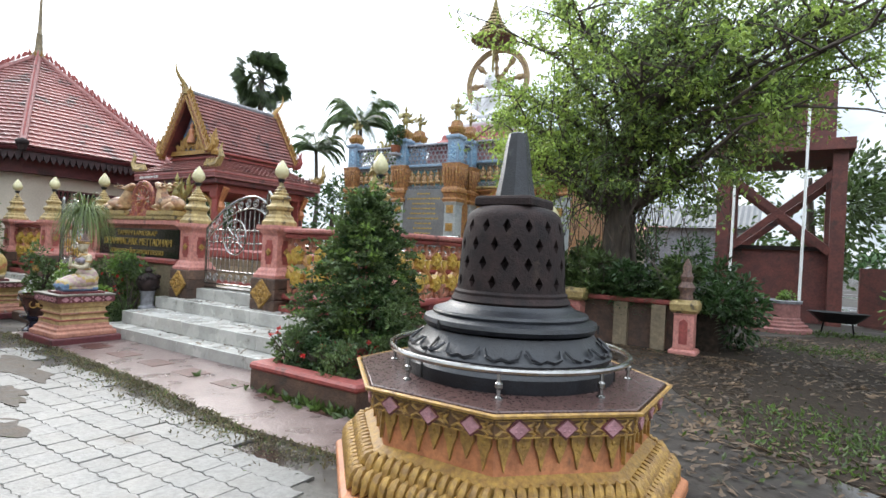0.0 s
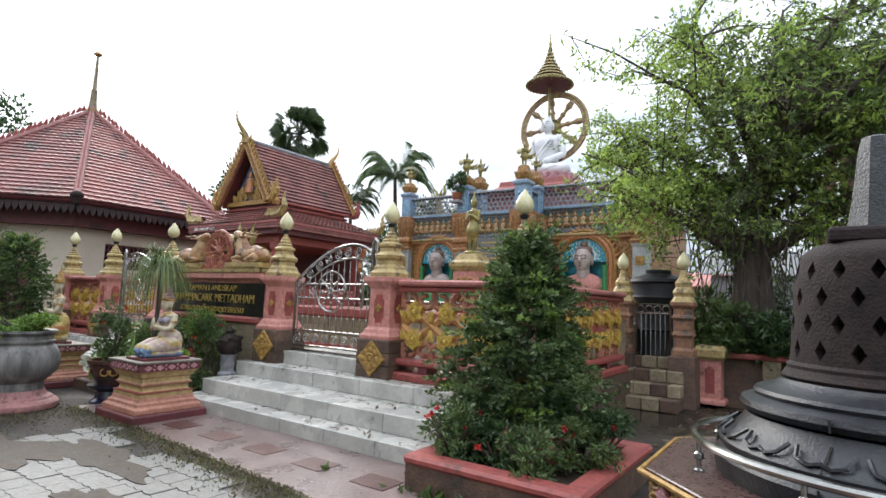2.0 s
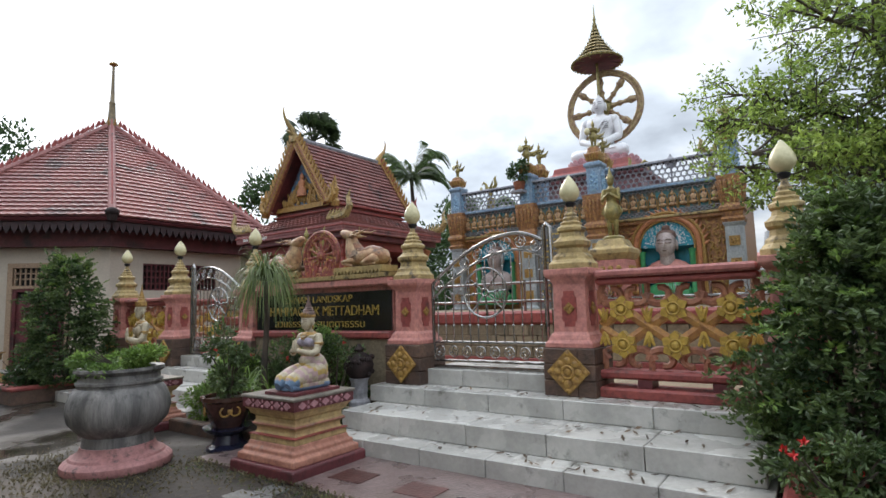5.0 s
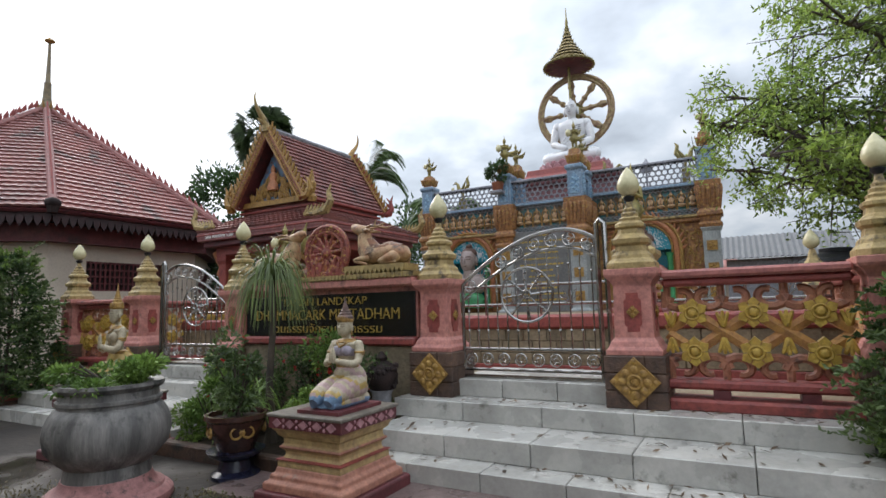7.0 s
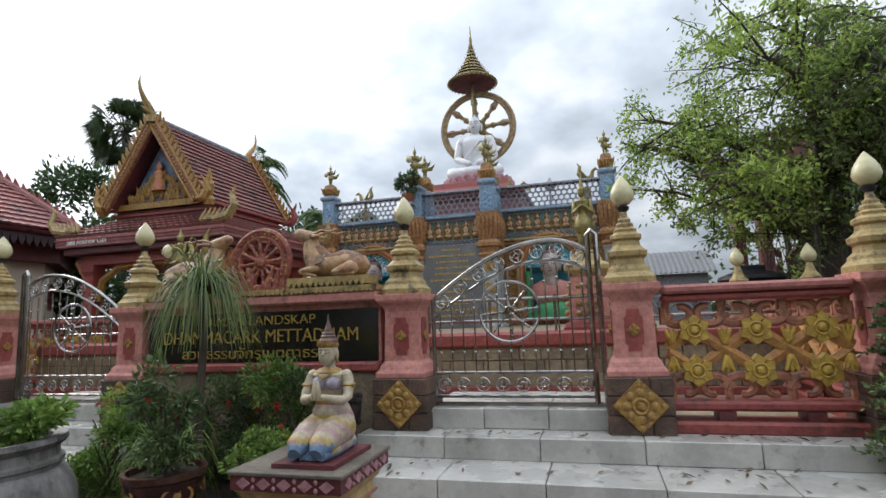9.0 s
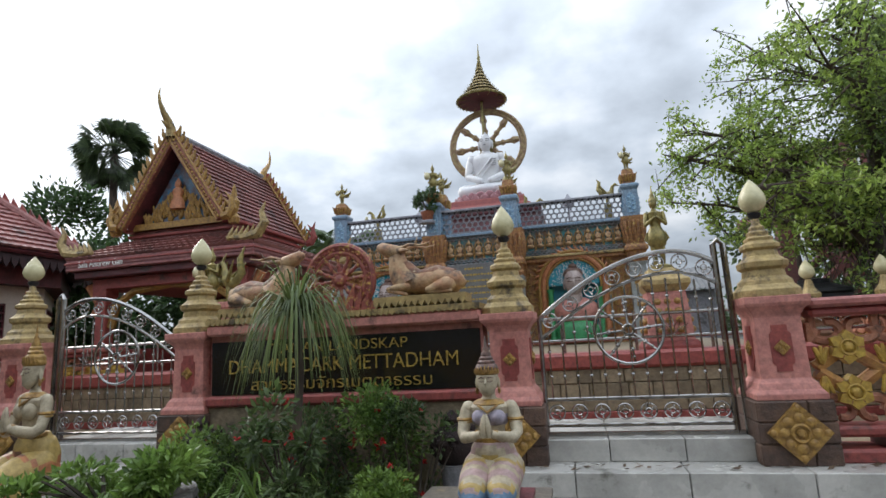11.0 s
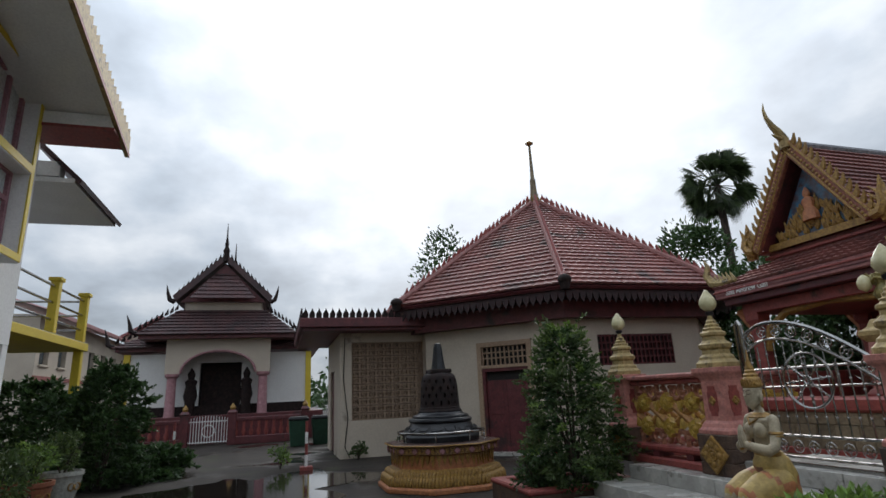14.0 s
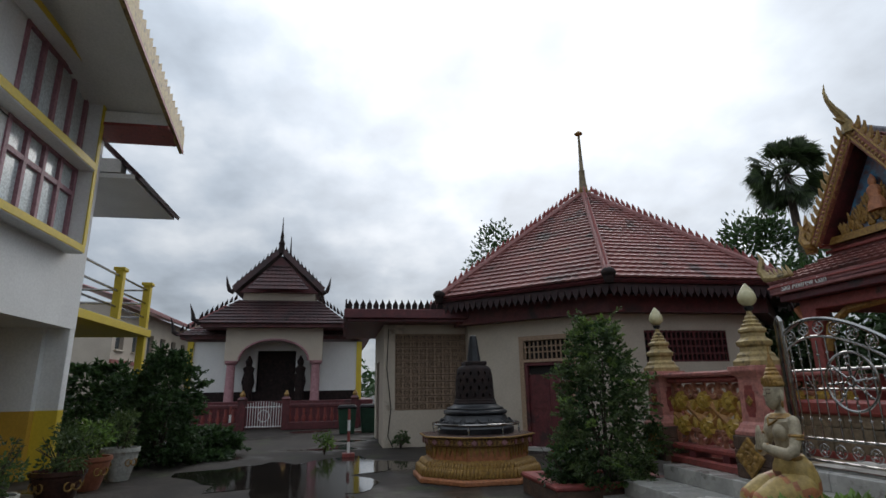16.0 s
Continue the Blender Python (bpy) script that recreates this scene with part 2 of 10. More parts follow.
M_LETTER = mat("gold_lettering", (0.62, 0.44, 0.12), (0.5, 0.34, 0.08), scale=30, rough=0.3, metal=0.5, bump=0.05)
M_BARK = mat("bark", (0.10, 0.075, 0.055), (0.045, 0.035, 0.028), scale=12, rough=0.9, bump=0.9, fine=18, stretch=(1, 1, 0.3))
M_SOIL = mat("soil", (0.042, 0.030, 0.021), (0.02, 0.015, 0.011), scale=15, rough=0.95, spec=0.15, bump=0.8, fine=25)
M_RUST = mat("red_oxide_steel", (0.17, 0.05, 0.04), (0.10, 0.032, 0.028), scale=4, rough=0.7, stain=(0.05, 0.03, 0.025))
M_BLACKPL = mat("black_plastic", (0.013, 0.013, 0.015), rough=0.5, bump=0.03, spec=0.25)
M_YGOLD = mat("yellow_gold_paint", (0.57, 0.385, 0.07), (0.43, 0.26, 0.045), scale=20, rough=0.5, bump=0.3, stain=(0.16, 0.09, 0.04), stain_at=0.6, stain_scale=9)
M_GLASS = mat("window_glass", (0.10, 0.12, 0.13), (0.07, 0.09, 0.10), scale=1.5, rough=0.06, bump=0.0, spec=0.8, speck=0.08)
M_DARK = mat("dark_interior", (0.03, 0.027, 0.025), (0.02, 0.018, 0.017), rough=0.9, bump=0.0)
M_URN = mat("weathered_concrete", (0.25, 0.235, 0.22), (0.10, 0.095, 0.09), scale=9, rough=0.6, bump=0.35, stretch=(1, 1, 0.12), stain=(0.035, 0.035, 0.032), stain_at=0.56, stain_scale=3)
M_DEER = mat("deer_plaster", (0.50, 0.34, 0.18), (0.36, 0.18, 0.09), scale=9, rough=0.6, bump=0.25, stain=(0.12, 0.075, 0.05), stain_at=0.52, stain_scale=6)
M_CERAM = mat("glazed_ceramic_brown", (0.08, 0.035, 0.025), (0.045, 0.022, 0.018), scale=5, rough=0.2, bump=0.05)
M_CERAMW = mat("glazed_ceramic_white", (0.55, 0.55, 0.50), (0.45, 0.45, 0.40), scale=6, rough=0.25, bump=0.05, stain=(0.30, 0.18, 0.08), stain_at=0.6, stain_scale=9)
M_ORANGEPOT = mat("terracotta_pot", (0.34, 0.12, 0.06), (0.25, 0.085, 0.045), scale=5, rough=0.55)
M_LIGHTPINK = mat("light_pink", (0.47, 0.24, 0.26), (0.36, 0.17, 0.19), scale=8, rough=0.5)
M_FLOWER = mat("red_flower", (0.60, 0.025, 0.02), (0.45, 0.02, 0.02), rough=0.5, bump=0.0)
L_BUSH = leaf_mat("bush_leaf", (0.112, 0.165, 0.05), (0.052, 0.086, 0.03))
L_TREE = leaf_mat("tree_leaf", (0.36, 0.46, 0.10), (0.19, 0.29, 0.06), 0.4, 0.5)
# darker copy of the tree leaf, painted shade for the inside of the crown
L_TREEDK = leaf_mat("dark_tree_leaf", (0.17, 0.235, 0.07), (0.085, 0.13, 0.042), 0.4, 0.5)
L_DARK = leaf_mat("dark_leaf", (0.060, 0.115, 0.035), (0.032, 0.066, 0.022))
L_LIGHT = leaf_mat("light_leaf", (0.19, 0.29, 0.06), (0.10, 0.18, 0.04))
L_PONY = leaf_mat("strap_leaf", (0.18, 0.22, 0.07), (0.09, 0.13, 0.045))
L_PALM = leaf_mat("palm_leaf", (0.055, 0.08, 0.03), (0.028, 0.046, 0.018))
L_COCO = leaf_mat("coconut_leaf", (0.11, 0.16, 0.06), (0.05, 0.085, 0.03))
L_DEAD = leaf_mat("fallen_leaf", (0.19, 0.125, 0.075), (0.06, 0.042, 0.03))
L_GRASS = leaf_mat("weed", (0.09, 0.15, 0.03), (0.05, 0.08, 0.02))


# ---- building helpers ----
def bmn():
    return bmesh.new()


def box(bm, x0, x1, y0, y1, z0, z1, m=None):
    vs = [bm.verts.new(v) for v in ((x0, y0, z0), (x1, y0, z0), (x1, y1, z0), (x0, y1, z0), (x0, y0, z1), (x1, y0, z1), (x1, y1, z1), (x0, y1, z1))]
    for f in ((3, 2, 1, 0), (4, 5, 6, 7), (0, 1, 5, 4), (1, 2, 6, 5), (2, 3, 7, 6), (3, 0, 4, 7)):
        bm.faces.new([vs[i] for i in f])
    if m is not None:
        bmesh.ops.transform(bm, matrix=m, verts=vs)
    return vs


def rings(bm, loops, close=True, caps=True):
    """Skins a run of vertex loops that have the same count."""
    prev, first = None, None
    for lp in loops:
        cur = [bm.verts.new(v) for v in lp]
        if prev:
            n = len(cur)
            for i in range(n if close else n - 1):
                bm.faces.new((prev[i], prev[(i + 1) % n], cur[(i + 1) % n], cur[i]))
        else:
            first = cur
        prev = cur
    if caps and close:
        bm.faces.new(first[::-1])
        bm.faces.new(prev)
    return bm


def lathe(bm, prof, seg=24, c=(0, 0, 0), rot=0.0, sx=1.0, sy=1.0, m=None):
    """Turns a profile of (radius, height) round z; seg 4, 8 gives square and octagonal work."""
    lps = []
    for r, z in prof:
        r = max(r, 0.0005)
        lp = [Vector((c[0] + sx * r * math.cos(rot + 2 * math.pi * i / seg), c[1] + sy * r * math.sin(rot + 2 * math.pi * i / seg), c[2] + z)) for i in range(seg)]
        lps.append([m @ v for v in lp] if m is not None else lp)
    return rings(bm, lps)


def square(bm, prof, c=(0, 0, 0), m=None, sy=1.0):
    """Square work: profile of (half width, height)."""
    return lathe(bm, [(r * math.sqrt(2), z) for r, z in prof], 4, c, math.pi / 4, 1.0, sy, m)


def tube(bm, pts, rad, seg=7, close=False):
    """A round bar along points; rad: one radius or one for each point."""
    pts = [Vector(p) for p in pts]
    n = len(pts)
    rad = rad if isinstance(rad, (list, tuple)) else [rad] * n
    lps, side = [], None
    for i, p in enumerate(pts):
        d = (pts[(i + 1) % n] - pts[i - 1]) if close else (pts[min(i + 1, n - 1)] - pts[max(i - 1, 0)])
        d.normalize()
        if side is None:
            side = d.orthogonal().normalized()
        side = (side - d * side.dot(d))
        side = side.normalized() if side.length > 1e-6 else d.orthogonal().normalized()
        up = d.cross(side)
        lps.append([p + rad[i] * (math.cos(2 * math.pi * k / seg) * side + math.sin(2 * math.pi * k / seg) * up) for k in range(seg)])
    if close:
        lps.append(lps[0])
    return rings(bm, lps, True, not close)


def ring_tube(bm, c, radius, r, axis="y", seg=28, tseg=7):
    c = Vector(c)
    pts = []
    for i in range(seg):
        a = 2 * math.pi * i / seg
        u, v = radius * math.cos(a), radius * math.sin(a)
        pts.append(c + Vector({"y": (u, 0, v), "x": (0, u, v), "z": (u, v, 0)}[axis]))
    return tube(bm, pts, r, tseg, True)


def ball(bm, c, rx, ry=None, rz=None, u=10, v=7, m=None):
    ry, rz = ry or rx, rz or rx
    lps = []
    for j in range(v + 1):
        a = -math.pi / 2 + math.pi * (0.04 + 0.92 * j / v)
        lp = [Vector((rx * math.cos(a) * math.cos(2 * math.pi * i / u), ry * math.cos(a) * math.sin(2 * math.pi * i / u), rz * math.sin(a))) for i in range(u)]
        lps.append([(m @ p if m is not None else p) + Vector(c) for p in lp])
    return rings(bm, lps)


def limb(bm, a, b, ra, rb, seg=10):
    """A soft tapered limb with round ends."""
    a, b = Vector(a), Vector(b)
    d = (b - a)
    n = d.normalized()
    pts = [a - n * ra * 0.8, a - n * ra * 0.4, a, a.lerp(b, 0.5), b, b + n * rb * 0.5, b + n * rb * 0.85]
    return tube(bm, pts, [ra * 0.4, ra * 0.85, ra, (ra + rb) * 0.52, rb, rb * 0.8, rb * 0.3], seg)


def plate(bm, outline, depth, m=None, origin=(0, 0, 0)):
    """A flat shape in x, z given thickness along y."""
    o = Vector(origin)
    fr = [Vector((x, -depth / 2, z)) + o for x, z in outline]
    bk = [Vector((x, depth / 2, z)) + o for x, z in outline]
    if m is not None:
        fr, bk = [m @ v for v in fr], [m @ v for v in bk]
    return rings(bm, [fr, bk])


def thing(name, x=0.0, y=0.0, z=0.0, label="", category="", group="", kind="", rz=0.0):
    e = new(name)
    e.matrix_basis = pose(x, y, z, 0, 0, rz)
    e.empty_display_size = 0.1
    return tagged(e, label, category, group, kind)


def finish(bm, smooth=None, bevel=0.0):
    bmesh.ops.recalc_face_normals(bm, faces=bm.faces)
    if bevel:
        es = [e for e in bm.edges if len(e.link_faces) == 2 and e.calc_face_angle(0) > 0.6]
        bmesh.ops.bevel(bm, geom=es, offset=bevel, segments=1, affect="EDGES", clamp_overlap=True)
    if smooth is not None:
        lim = radians(smooth)
        for f in bm.faces:
            f.smooth = True
        for e in bm.edges:
            if len(e.link_faces) == 2 and e.calc_face_angle(0) > lim:
                e.smooth = False


def mesh_of(bm, name, material, smooth=None, bevel=0.0):
    finish(bm, smooth, bevel)
    me = bpy.data.meshes.new(name)
    bm.to_mesh(me)
    bm.free()
    for mm in (material if isinstance(material, (list, tuple)) else [material]):
        me.materials.append(mm)
    return me


def part(name, bm, material, parent=None, label="", smooth=35, bevel=0.0, kind=""):
    """One mesh object under a thing or a part, in the thing's own axes."""
    ob = new(name, mesh_of(bm, name, material, smooth, bevel))
    ob.parent = parent
    return tagged(ob, label, "", "", kind)


def solo(name, bm, material, label="", category="", group="", kind="", smooth=35, bevel=0.0, m=None):
    """A thing that is one mesh."""
    ob = new(name, mesh_of(bm, name, material, smooth, bevel))
    if m is not None:
        ob.matrix_basis = m
    return tagged(ob, label, category, group, kind)


def piece(name, me, parent, m):
    """A piece on a shared mesh."""
    ob = new(name, me)
    ob.parent = parent
    ob.matrix_basis = m
    return ob


def b1(*a, m=None):
    bm = bmn()
    box(bm, *a, m=m)
    return bm


def leaves(bm, spots, size, rng, flat=0.25, long=1.7):
    """Folded four-cornered leaves at the given spots (place, way that it grows)."""
    for p, d in spots:
        d = Vector(d)
        d = (d.normalized() if d.length > 1e-5 else Vector((0, 0, 1))) + Vector((rng.gauss(0, .5), rng.gauss(0, .5), rng.gauss(0, .5) - flat))
        d.normalize()
        s = d.orthogonal().normalized()
        s = (Matrix.Rotation(rng.uniform(0, 6.28), 3, d) @ s)
        k = size * rng.uniform(0.65, 1.3)
        p = Vector(p)
        up = d.cross(s) * k * 0.16
        a, t = bm.verts.new(p), bm.verts.new(p + d * k * long)
        mid = bm.verts.new(p + d * k * long * 0.5 - up)
        l, r = bm.verts.new(p + d * k * long * 0.45 + s * k * 0.45 + up), bm.verts.new(p + d * k * long * 0.45 - s * k * 0.45 + up)
        bm.faces.new((a, mid, l))
        bm.faces.new((mid, t, l))
        bm.faces.new((a, r, mid))
        bm.faces.new((mid, r, t))


def no_bm_normals(name, bm, material, parent=None, label="", kind=""):
    """Leaves: linked as they are, with no recalculated normals."""
    me = bpy.data.meshes.new(name)
    bm.to_mesh(me)
    bm.free()
    me.materials.append(material)
    ob = new(name, me)
    ob.parent = parent
    return tagged(ob, label, "", "", kind)

# ---- ground ----
def ground_material():
    """Worn wet concrete and earth: puddles where the ground lies low."""
    m = mat("wet_ground", (0.05, 0.040, 0.032), (0.022, 0.017, 0.014), scale=1.3, rough=0.6, spec=0.35, bump=0.5, detail=8, stain=(0.05, 0.06, 0.025), stain_at=0.57, stain_scale=0.9, fine=16)
    n, l = m.node_tree.nodes, m.node_tree.links
    p = n["Principled BSDF"]
    geo = n.new("ShaderNodeNewGeometry")
    nz = n.new("ShaderNodeTexNoise")
    nz.inputs["Scale"].default_value, nz.inputs["Detail"].default_value = 0.32, 4
    l.new(geo.outputs["Position"], nz.inputs["Vector"])
    r = n.new("ShaderNodeMapRange")
    r.inputs["From Min"].default_value, r.inputs["From Max"].default_value = 0.52, 0.62
    r.inputs["To Min"].default_value, r.inputs["To Max"].default_value = 0.8, 0.05
    l.new(nz.outputs["Fac"], r.inputs["Value"])
    l.new(r.outputs[0], p.inputs["Roughness"])
    b = p.inputs["Normal"].links[0].from_node
    r2 = n.new("ShaderNodeMapRange")
    r2.inputs["From Min"].default_value, r2.inputs["From Max"].default_value = 0.52, 0.61
    r2.inputs["To Min"].default_value, r2.inputs["To Max"].default_value = 0.5, 0.01
    l.new(nz.outputs["Fac"], r2.inputs["Value"])
    l.new(r2.outputs[0], b.inputs["Strength"])
    return m


M_GROUND = ground_material()
M_PAVER = mat("concrete_paver", (0.165, 0.162, 0.154), (0.11, 0.108, 0.10), scale=4, rough=0.6, rough2=0.32, spec=0.4, bump=0.25, stain=(0.075, 0.062, 0.045), stain_at=0.57, stain_scale=1.1, vary=0.1)
M_PATH = mat("worn_pink_concrete", (0.215, 0.155, 0.145), (0.14, 0.10, 0.093), scale=3.5, rough=0.4, rough2=0.12, bump=0.25, stain=(0.12, 0.09, 0.075), stain_at=0.6, stain_scale=1.3)
M_REDTILE = mat("dark_red_inlay", (0.115, 0.045, 0.038), (0.075, 0.03, 0.026), scale=9, rough=0.4, bump=0.3, vary=0.15)

bm = bmn()
box(bm, -900, 900, -900, 900, -0.6, -0.004)
ground = solo("ground", bm, M_GROUND, "wet worn concrete and muddy ground with puddles", "ground", kind="structure", smooth=None)

# pink walkway along the foot of the steps, with dark red square inlays
bm = bmn()
EDGE = [(-8.9, 3.05), (-7.4, 3.02), (-6.4, 2.95), (-5.6, 2.9), (-4.9, 2.85), (-4.2, 2.74), (-3.4, 2.66), (-2.3, 2.72)]
top = [bm.verts.new((x, y, 0.018)) for x, y in EDGE] + [bm.verts.new((x, 4.0, 0.018)) for x, y in EDGE[::-1]]
f = bm.faces.new(top)
r = bmesh.ops.extrude_face_region(bm, geom=[f])
bmesh.ops.translate(bm, vec=(0, 0, -0.05), verts=[v for v in r["geom"] if isinstance(v, bmesh.types.BMVert)])
walkway = solo("pavement_walkway", bm, M_PATH, "wet pinkish concrete walkway along the marble steps", "pavement", kind="structure", smooth=None)
me_inlay = mesh_of(b1(-0.165, 0.165, -0.125, 0.125, 0.0, 0.012), "inlay", M_REDTILE)
for i in range(7):
    piece("inlay_tile", me_inlay, walkway, pose(-7.2 + 0.667 * i, 3.38, 0.011, 0, 0, random.uniform(-2, 2)))


# ---- marble steps ----
def slab_run(parent, x0, x1, y0, y1, z0, z1, cuts):
    """A step faced with separate slabs."""
    w = (x1 - x0) / cuts
    me = mesh_of(b1(-w / 2 + 0.003, w / 2 - 0.003, 0, y1 - y0, 0, z1 - z0), "slab", M_MARBLE, None, 0.006)
    for i in range(cuts):
        piece("marble_slab", me, parent, pose(x0 + w * (i + 0.5), y0 + random.uniform(-.002, .002), z0 + random.uniform(-.002, .002)))


def flight(name, x0, x1, mirror):
    st = thing(name, label="white marble steps with dark weathered joints and fallen leaves", category="steps", kind="structure")
    part("core", b1(x0 + 0.03, x1 - 0.03, 3.92, 6.2, -0.02, 0.14), M_CREAM, st)
    slab_run(st, x0, x1, 3.86, 4.5, -0.01, 0.155, 6)
    slab_run(st, x0 + (0.1 if not mirror else 0.05), x1 - (0.05 if not mirror else 0.1), 4.13, 5.0, 0.155, 0.33, 5)
    a, b = (x0, x1 - 0.1) if not mirror else (x0 + 0.1, x1)
    slab_run(st, a, b, 4.66, 5.6, 0.33, 0.5, 5)
    gx = (-7.72, -6.12) if not mirror else (-12.64, -11.0)
    slab_run(st, gx[0], gx[1], 4.98, 6.0, 0.5, 0.665, 3)
    return st


flight("steps_right", -8.2, -4.35, False)
flight("steps_left", -14.35, -10.5, True)

# raised courtyard behind the fence
court = solo("courtyard_floor", b1(-15.0, -4.1, 5.25, 24.0, -0.02, 0.5), M_SAND, "raised courtyard floor of worn sandstone", "floor", kind="structure", smooth=None)

# ---- fence ----
POSTS = (-4.2, -5.95, -7.88, -10.82, -12.86, -14.7)
FY = 5.08


def bud_profile(s=1.0):
    return [(0.012, 0), (0.05, 0.015), (0.085, 0.05), (0.098, 0.09), (0.088, 0.14), (0.062, 0.19), (0.03, 0.235), (0.006, 0.265)]


def make_post(x, y, z0, label, tall=True):
    p = thing("fence_post", x, y, z0, label, "fence post", "fence posts")
    base = part("base", bmn_square([(0.232, 0.0), (0.232, 0.43)]), M_BRICK, p, "dark brown stone block base")
    for k in range(3):
        for s in (-1, 1):
            z = 0.144 * k
            q = (0.003, 0.245) if s > 0 else (-0.245, -0.003)
            bb = b1(*q, -0.245, 0.245, z, z + 0.138) if k % 2 else b1(-0.245 if s < 0 else 0.08, 0.076 if s < 0 else 0.245, -0.245, 0.245, z, z + 0.138)
            part("stone_block", bb, M_BRICK, base, "", None, 0.008)
    for fx, fy, rz in ((0, -0.25, 0),):
        bm = bmn()
        plate(bm, [(0, -0.2), (0.2, 0), (0, 0.2), (-0.2, 0)], 0.03)
        for k in range(8):
            a = k * math.pi / 4
            ball(bm, (0.1 * math.cos(a), -0.02, 0.1 * math.sin(a)), 0.035, 0.014, 0.035, 6, 4)
        for k in range(4):
            a = k * math.pi / 2
            ball(bm, (0.165 * math.cos(a), -0.015, 0.165 * math.sin(a)), 0.026, 0.012, 0.026, 6, 4)
        ring_tube(bm, (0, -0.02, 0), 0.055, 0.012, "y", 14, 5)
        ball(bm, (0, -0.02, 0), 0.032, 0.02, 0.032, 8, 4)
        for v in bm.verts:
            v.co += Vector((0, -0.26, 0.22))
        part("lotus_medallion", bm, M_GOLD, p, "gold diamond lotus medallion")
    part("shaft", bmn_square([(0.225, 0.43), (0.225, 0.47), (0.2, 0.5), (0.185, 0.54), (0.16, 0.57), (0.152, 1.0), (0.158, 1.02), (0.175, 1.05), (0.205, 1.08), (0.215, 1.1), (0.215, 1.15)]), M_PINK, p, "pink painted moulded shaft", None, 0.004)
    for rz in (0, 90, -90):
        bm = bmn()
        plate(bm, [(-0.05, 0.62), (0.05, 0.62), (0.05, 0.66), (0.07, 0.68), (0.07, 0.88), (0.05, 0.9), (0.05, 0.945), (-0.05, 0.945), (-0.05, 0.9), (-0.07, 0.88), (-0.07, 0.68), (-0.05, 0.66)], 0.012, m=pose(0, 0, 0, 0, 0, rz) @ Matrix.Translation((0, -0.158, 0)))
        part("inset_panel", bm, M_RED, p)
        bm = bmn()
        plate(bm, [(0, -0.055), (0.055, 0), (0, 0.055), (-0.055, 0)], 0.02)
        for k in range(4):
            ball(bm, (0.026 * math.cos(k * 1.57), -0.01, 0.026 * math.sin(k * 1.57)), 0.018, 0.012, 0.018, 6, 4)
        bmesh.ops.transform(bm, matrix=pose(0, 0, 0, 0, 0, rz) @ Matrix.Translation((0, -0.166, 0.785)), verts=bm.verts)
        part("small_medallion", bm, M_GOLD, p)
    part("finial", bmn_lathe8([(0.2, 1.15), (0.2, 1.2), (0.185, 1.215), (0.165, 1.24), (0.16, 1.27), (0.13, 1.3), (0.125, 1.35), (0.15, 1.37), (0.155, 1.41), (0.13, 1.43), (0.105, 1.46), (0.1, 1.5), (0.12, 1.515), (0.12, 1.545), (0.085, 1.57), (0.09, 1.595), (0.065, 1.61), (0.068, 1.64), (0.048, 1.655), (0.05, 1.68), (0.03, 1.7), (0.022, 1.76)]), M_CREAMGOLD, p, "weathered gold tiered finial", None, 0.003)
    bm = bmn()
    lathe(bm, [(0.02, 1.74), (0.045, 1.765), (0.05, 1.79), (0.03, 1.8)], 12)
    part("bud_socket", bm, M_BLACKSTONE, p)
    bm = bmn()
    lathe(bm, [(r, z + 1.795) for r, z in bud_profile()], 14)
    part("lotus_bud_lamp", bm, M_BUD, p, "yellowed glass lotus bud")
    return p


def bmn_square(prof, c=(0, 0, 0)):
    bm = bmn()
    square(bm, prof, c)
    return bm


def bmn_lathe8(prof, c=(0, 0, 0)):
    """Square work with cut-back corners."""
    bm = bmn()
    lps = []
    for r, z in prof:
        k = r * 0.62
        lps.append([Vector((x + c[0], y + c[1], z + c[2])) for x, y in ((r, -k), (r, k), (k, r), (-k, r), (-r, k), (-r, -k), (-k, -r), (k, -r))])
    rings(bm, lps)
    return bm


first_post = make_post(POSTS[0], FY, 0.5, "pink fence post with gold finial, lotus bud and stone base")
for x in POSTS[1:]:
    copy_thing(first_post, pose(x, FY, 0.5))


M_COPING = mat("stained_pink_coping", (0.46, 0.17, 0.145), (0.34, 0.115, 0.10), scale=8, rough=0.55, stain=(0.085, 0.045, 0.04), stain_at=0.55, stain_scale=4)
M_BANDGOLD = mat("orange_gold_band", (0.52, 0.27, 0.07), (0.38, 0.17, 0.06), scale=14, rough=0.55, bump=0.35, stain=(0.20, 0.09, 0.05), stain_at=0.6, stain_scale=8)
M_SCROLL = mat("faded_orange_scroll", (0.46, 0.20, 0.11), (0.33, 0.13, 0.085), scale=12, rough=0.6, bump=0.3, stain=(0.15, 0.08, 0.06), stain_at=0.58, stain_scale=7)


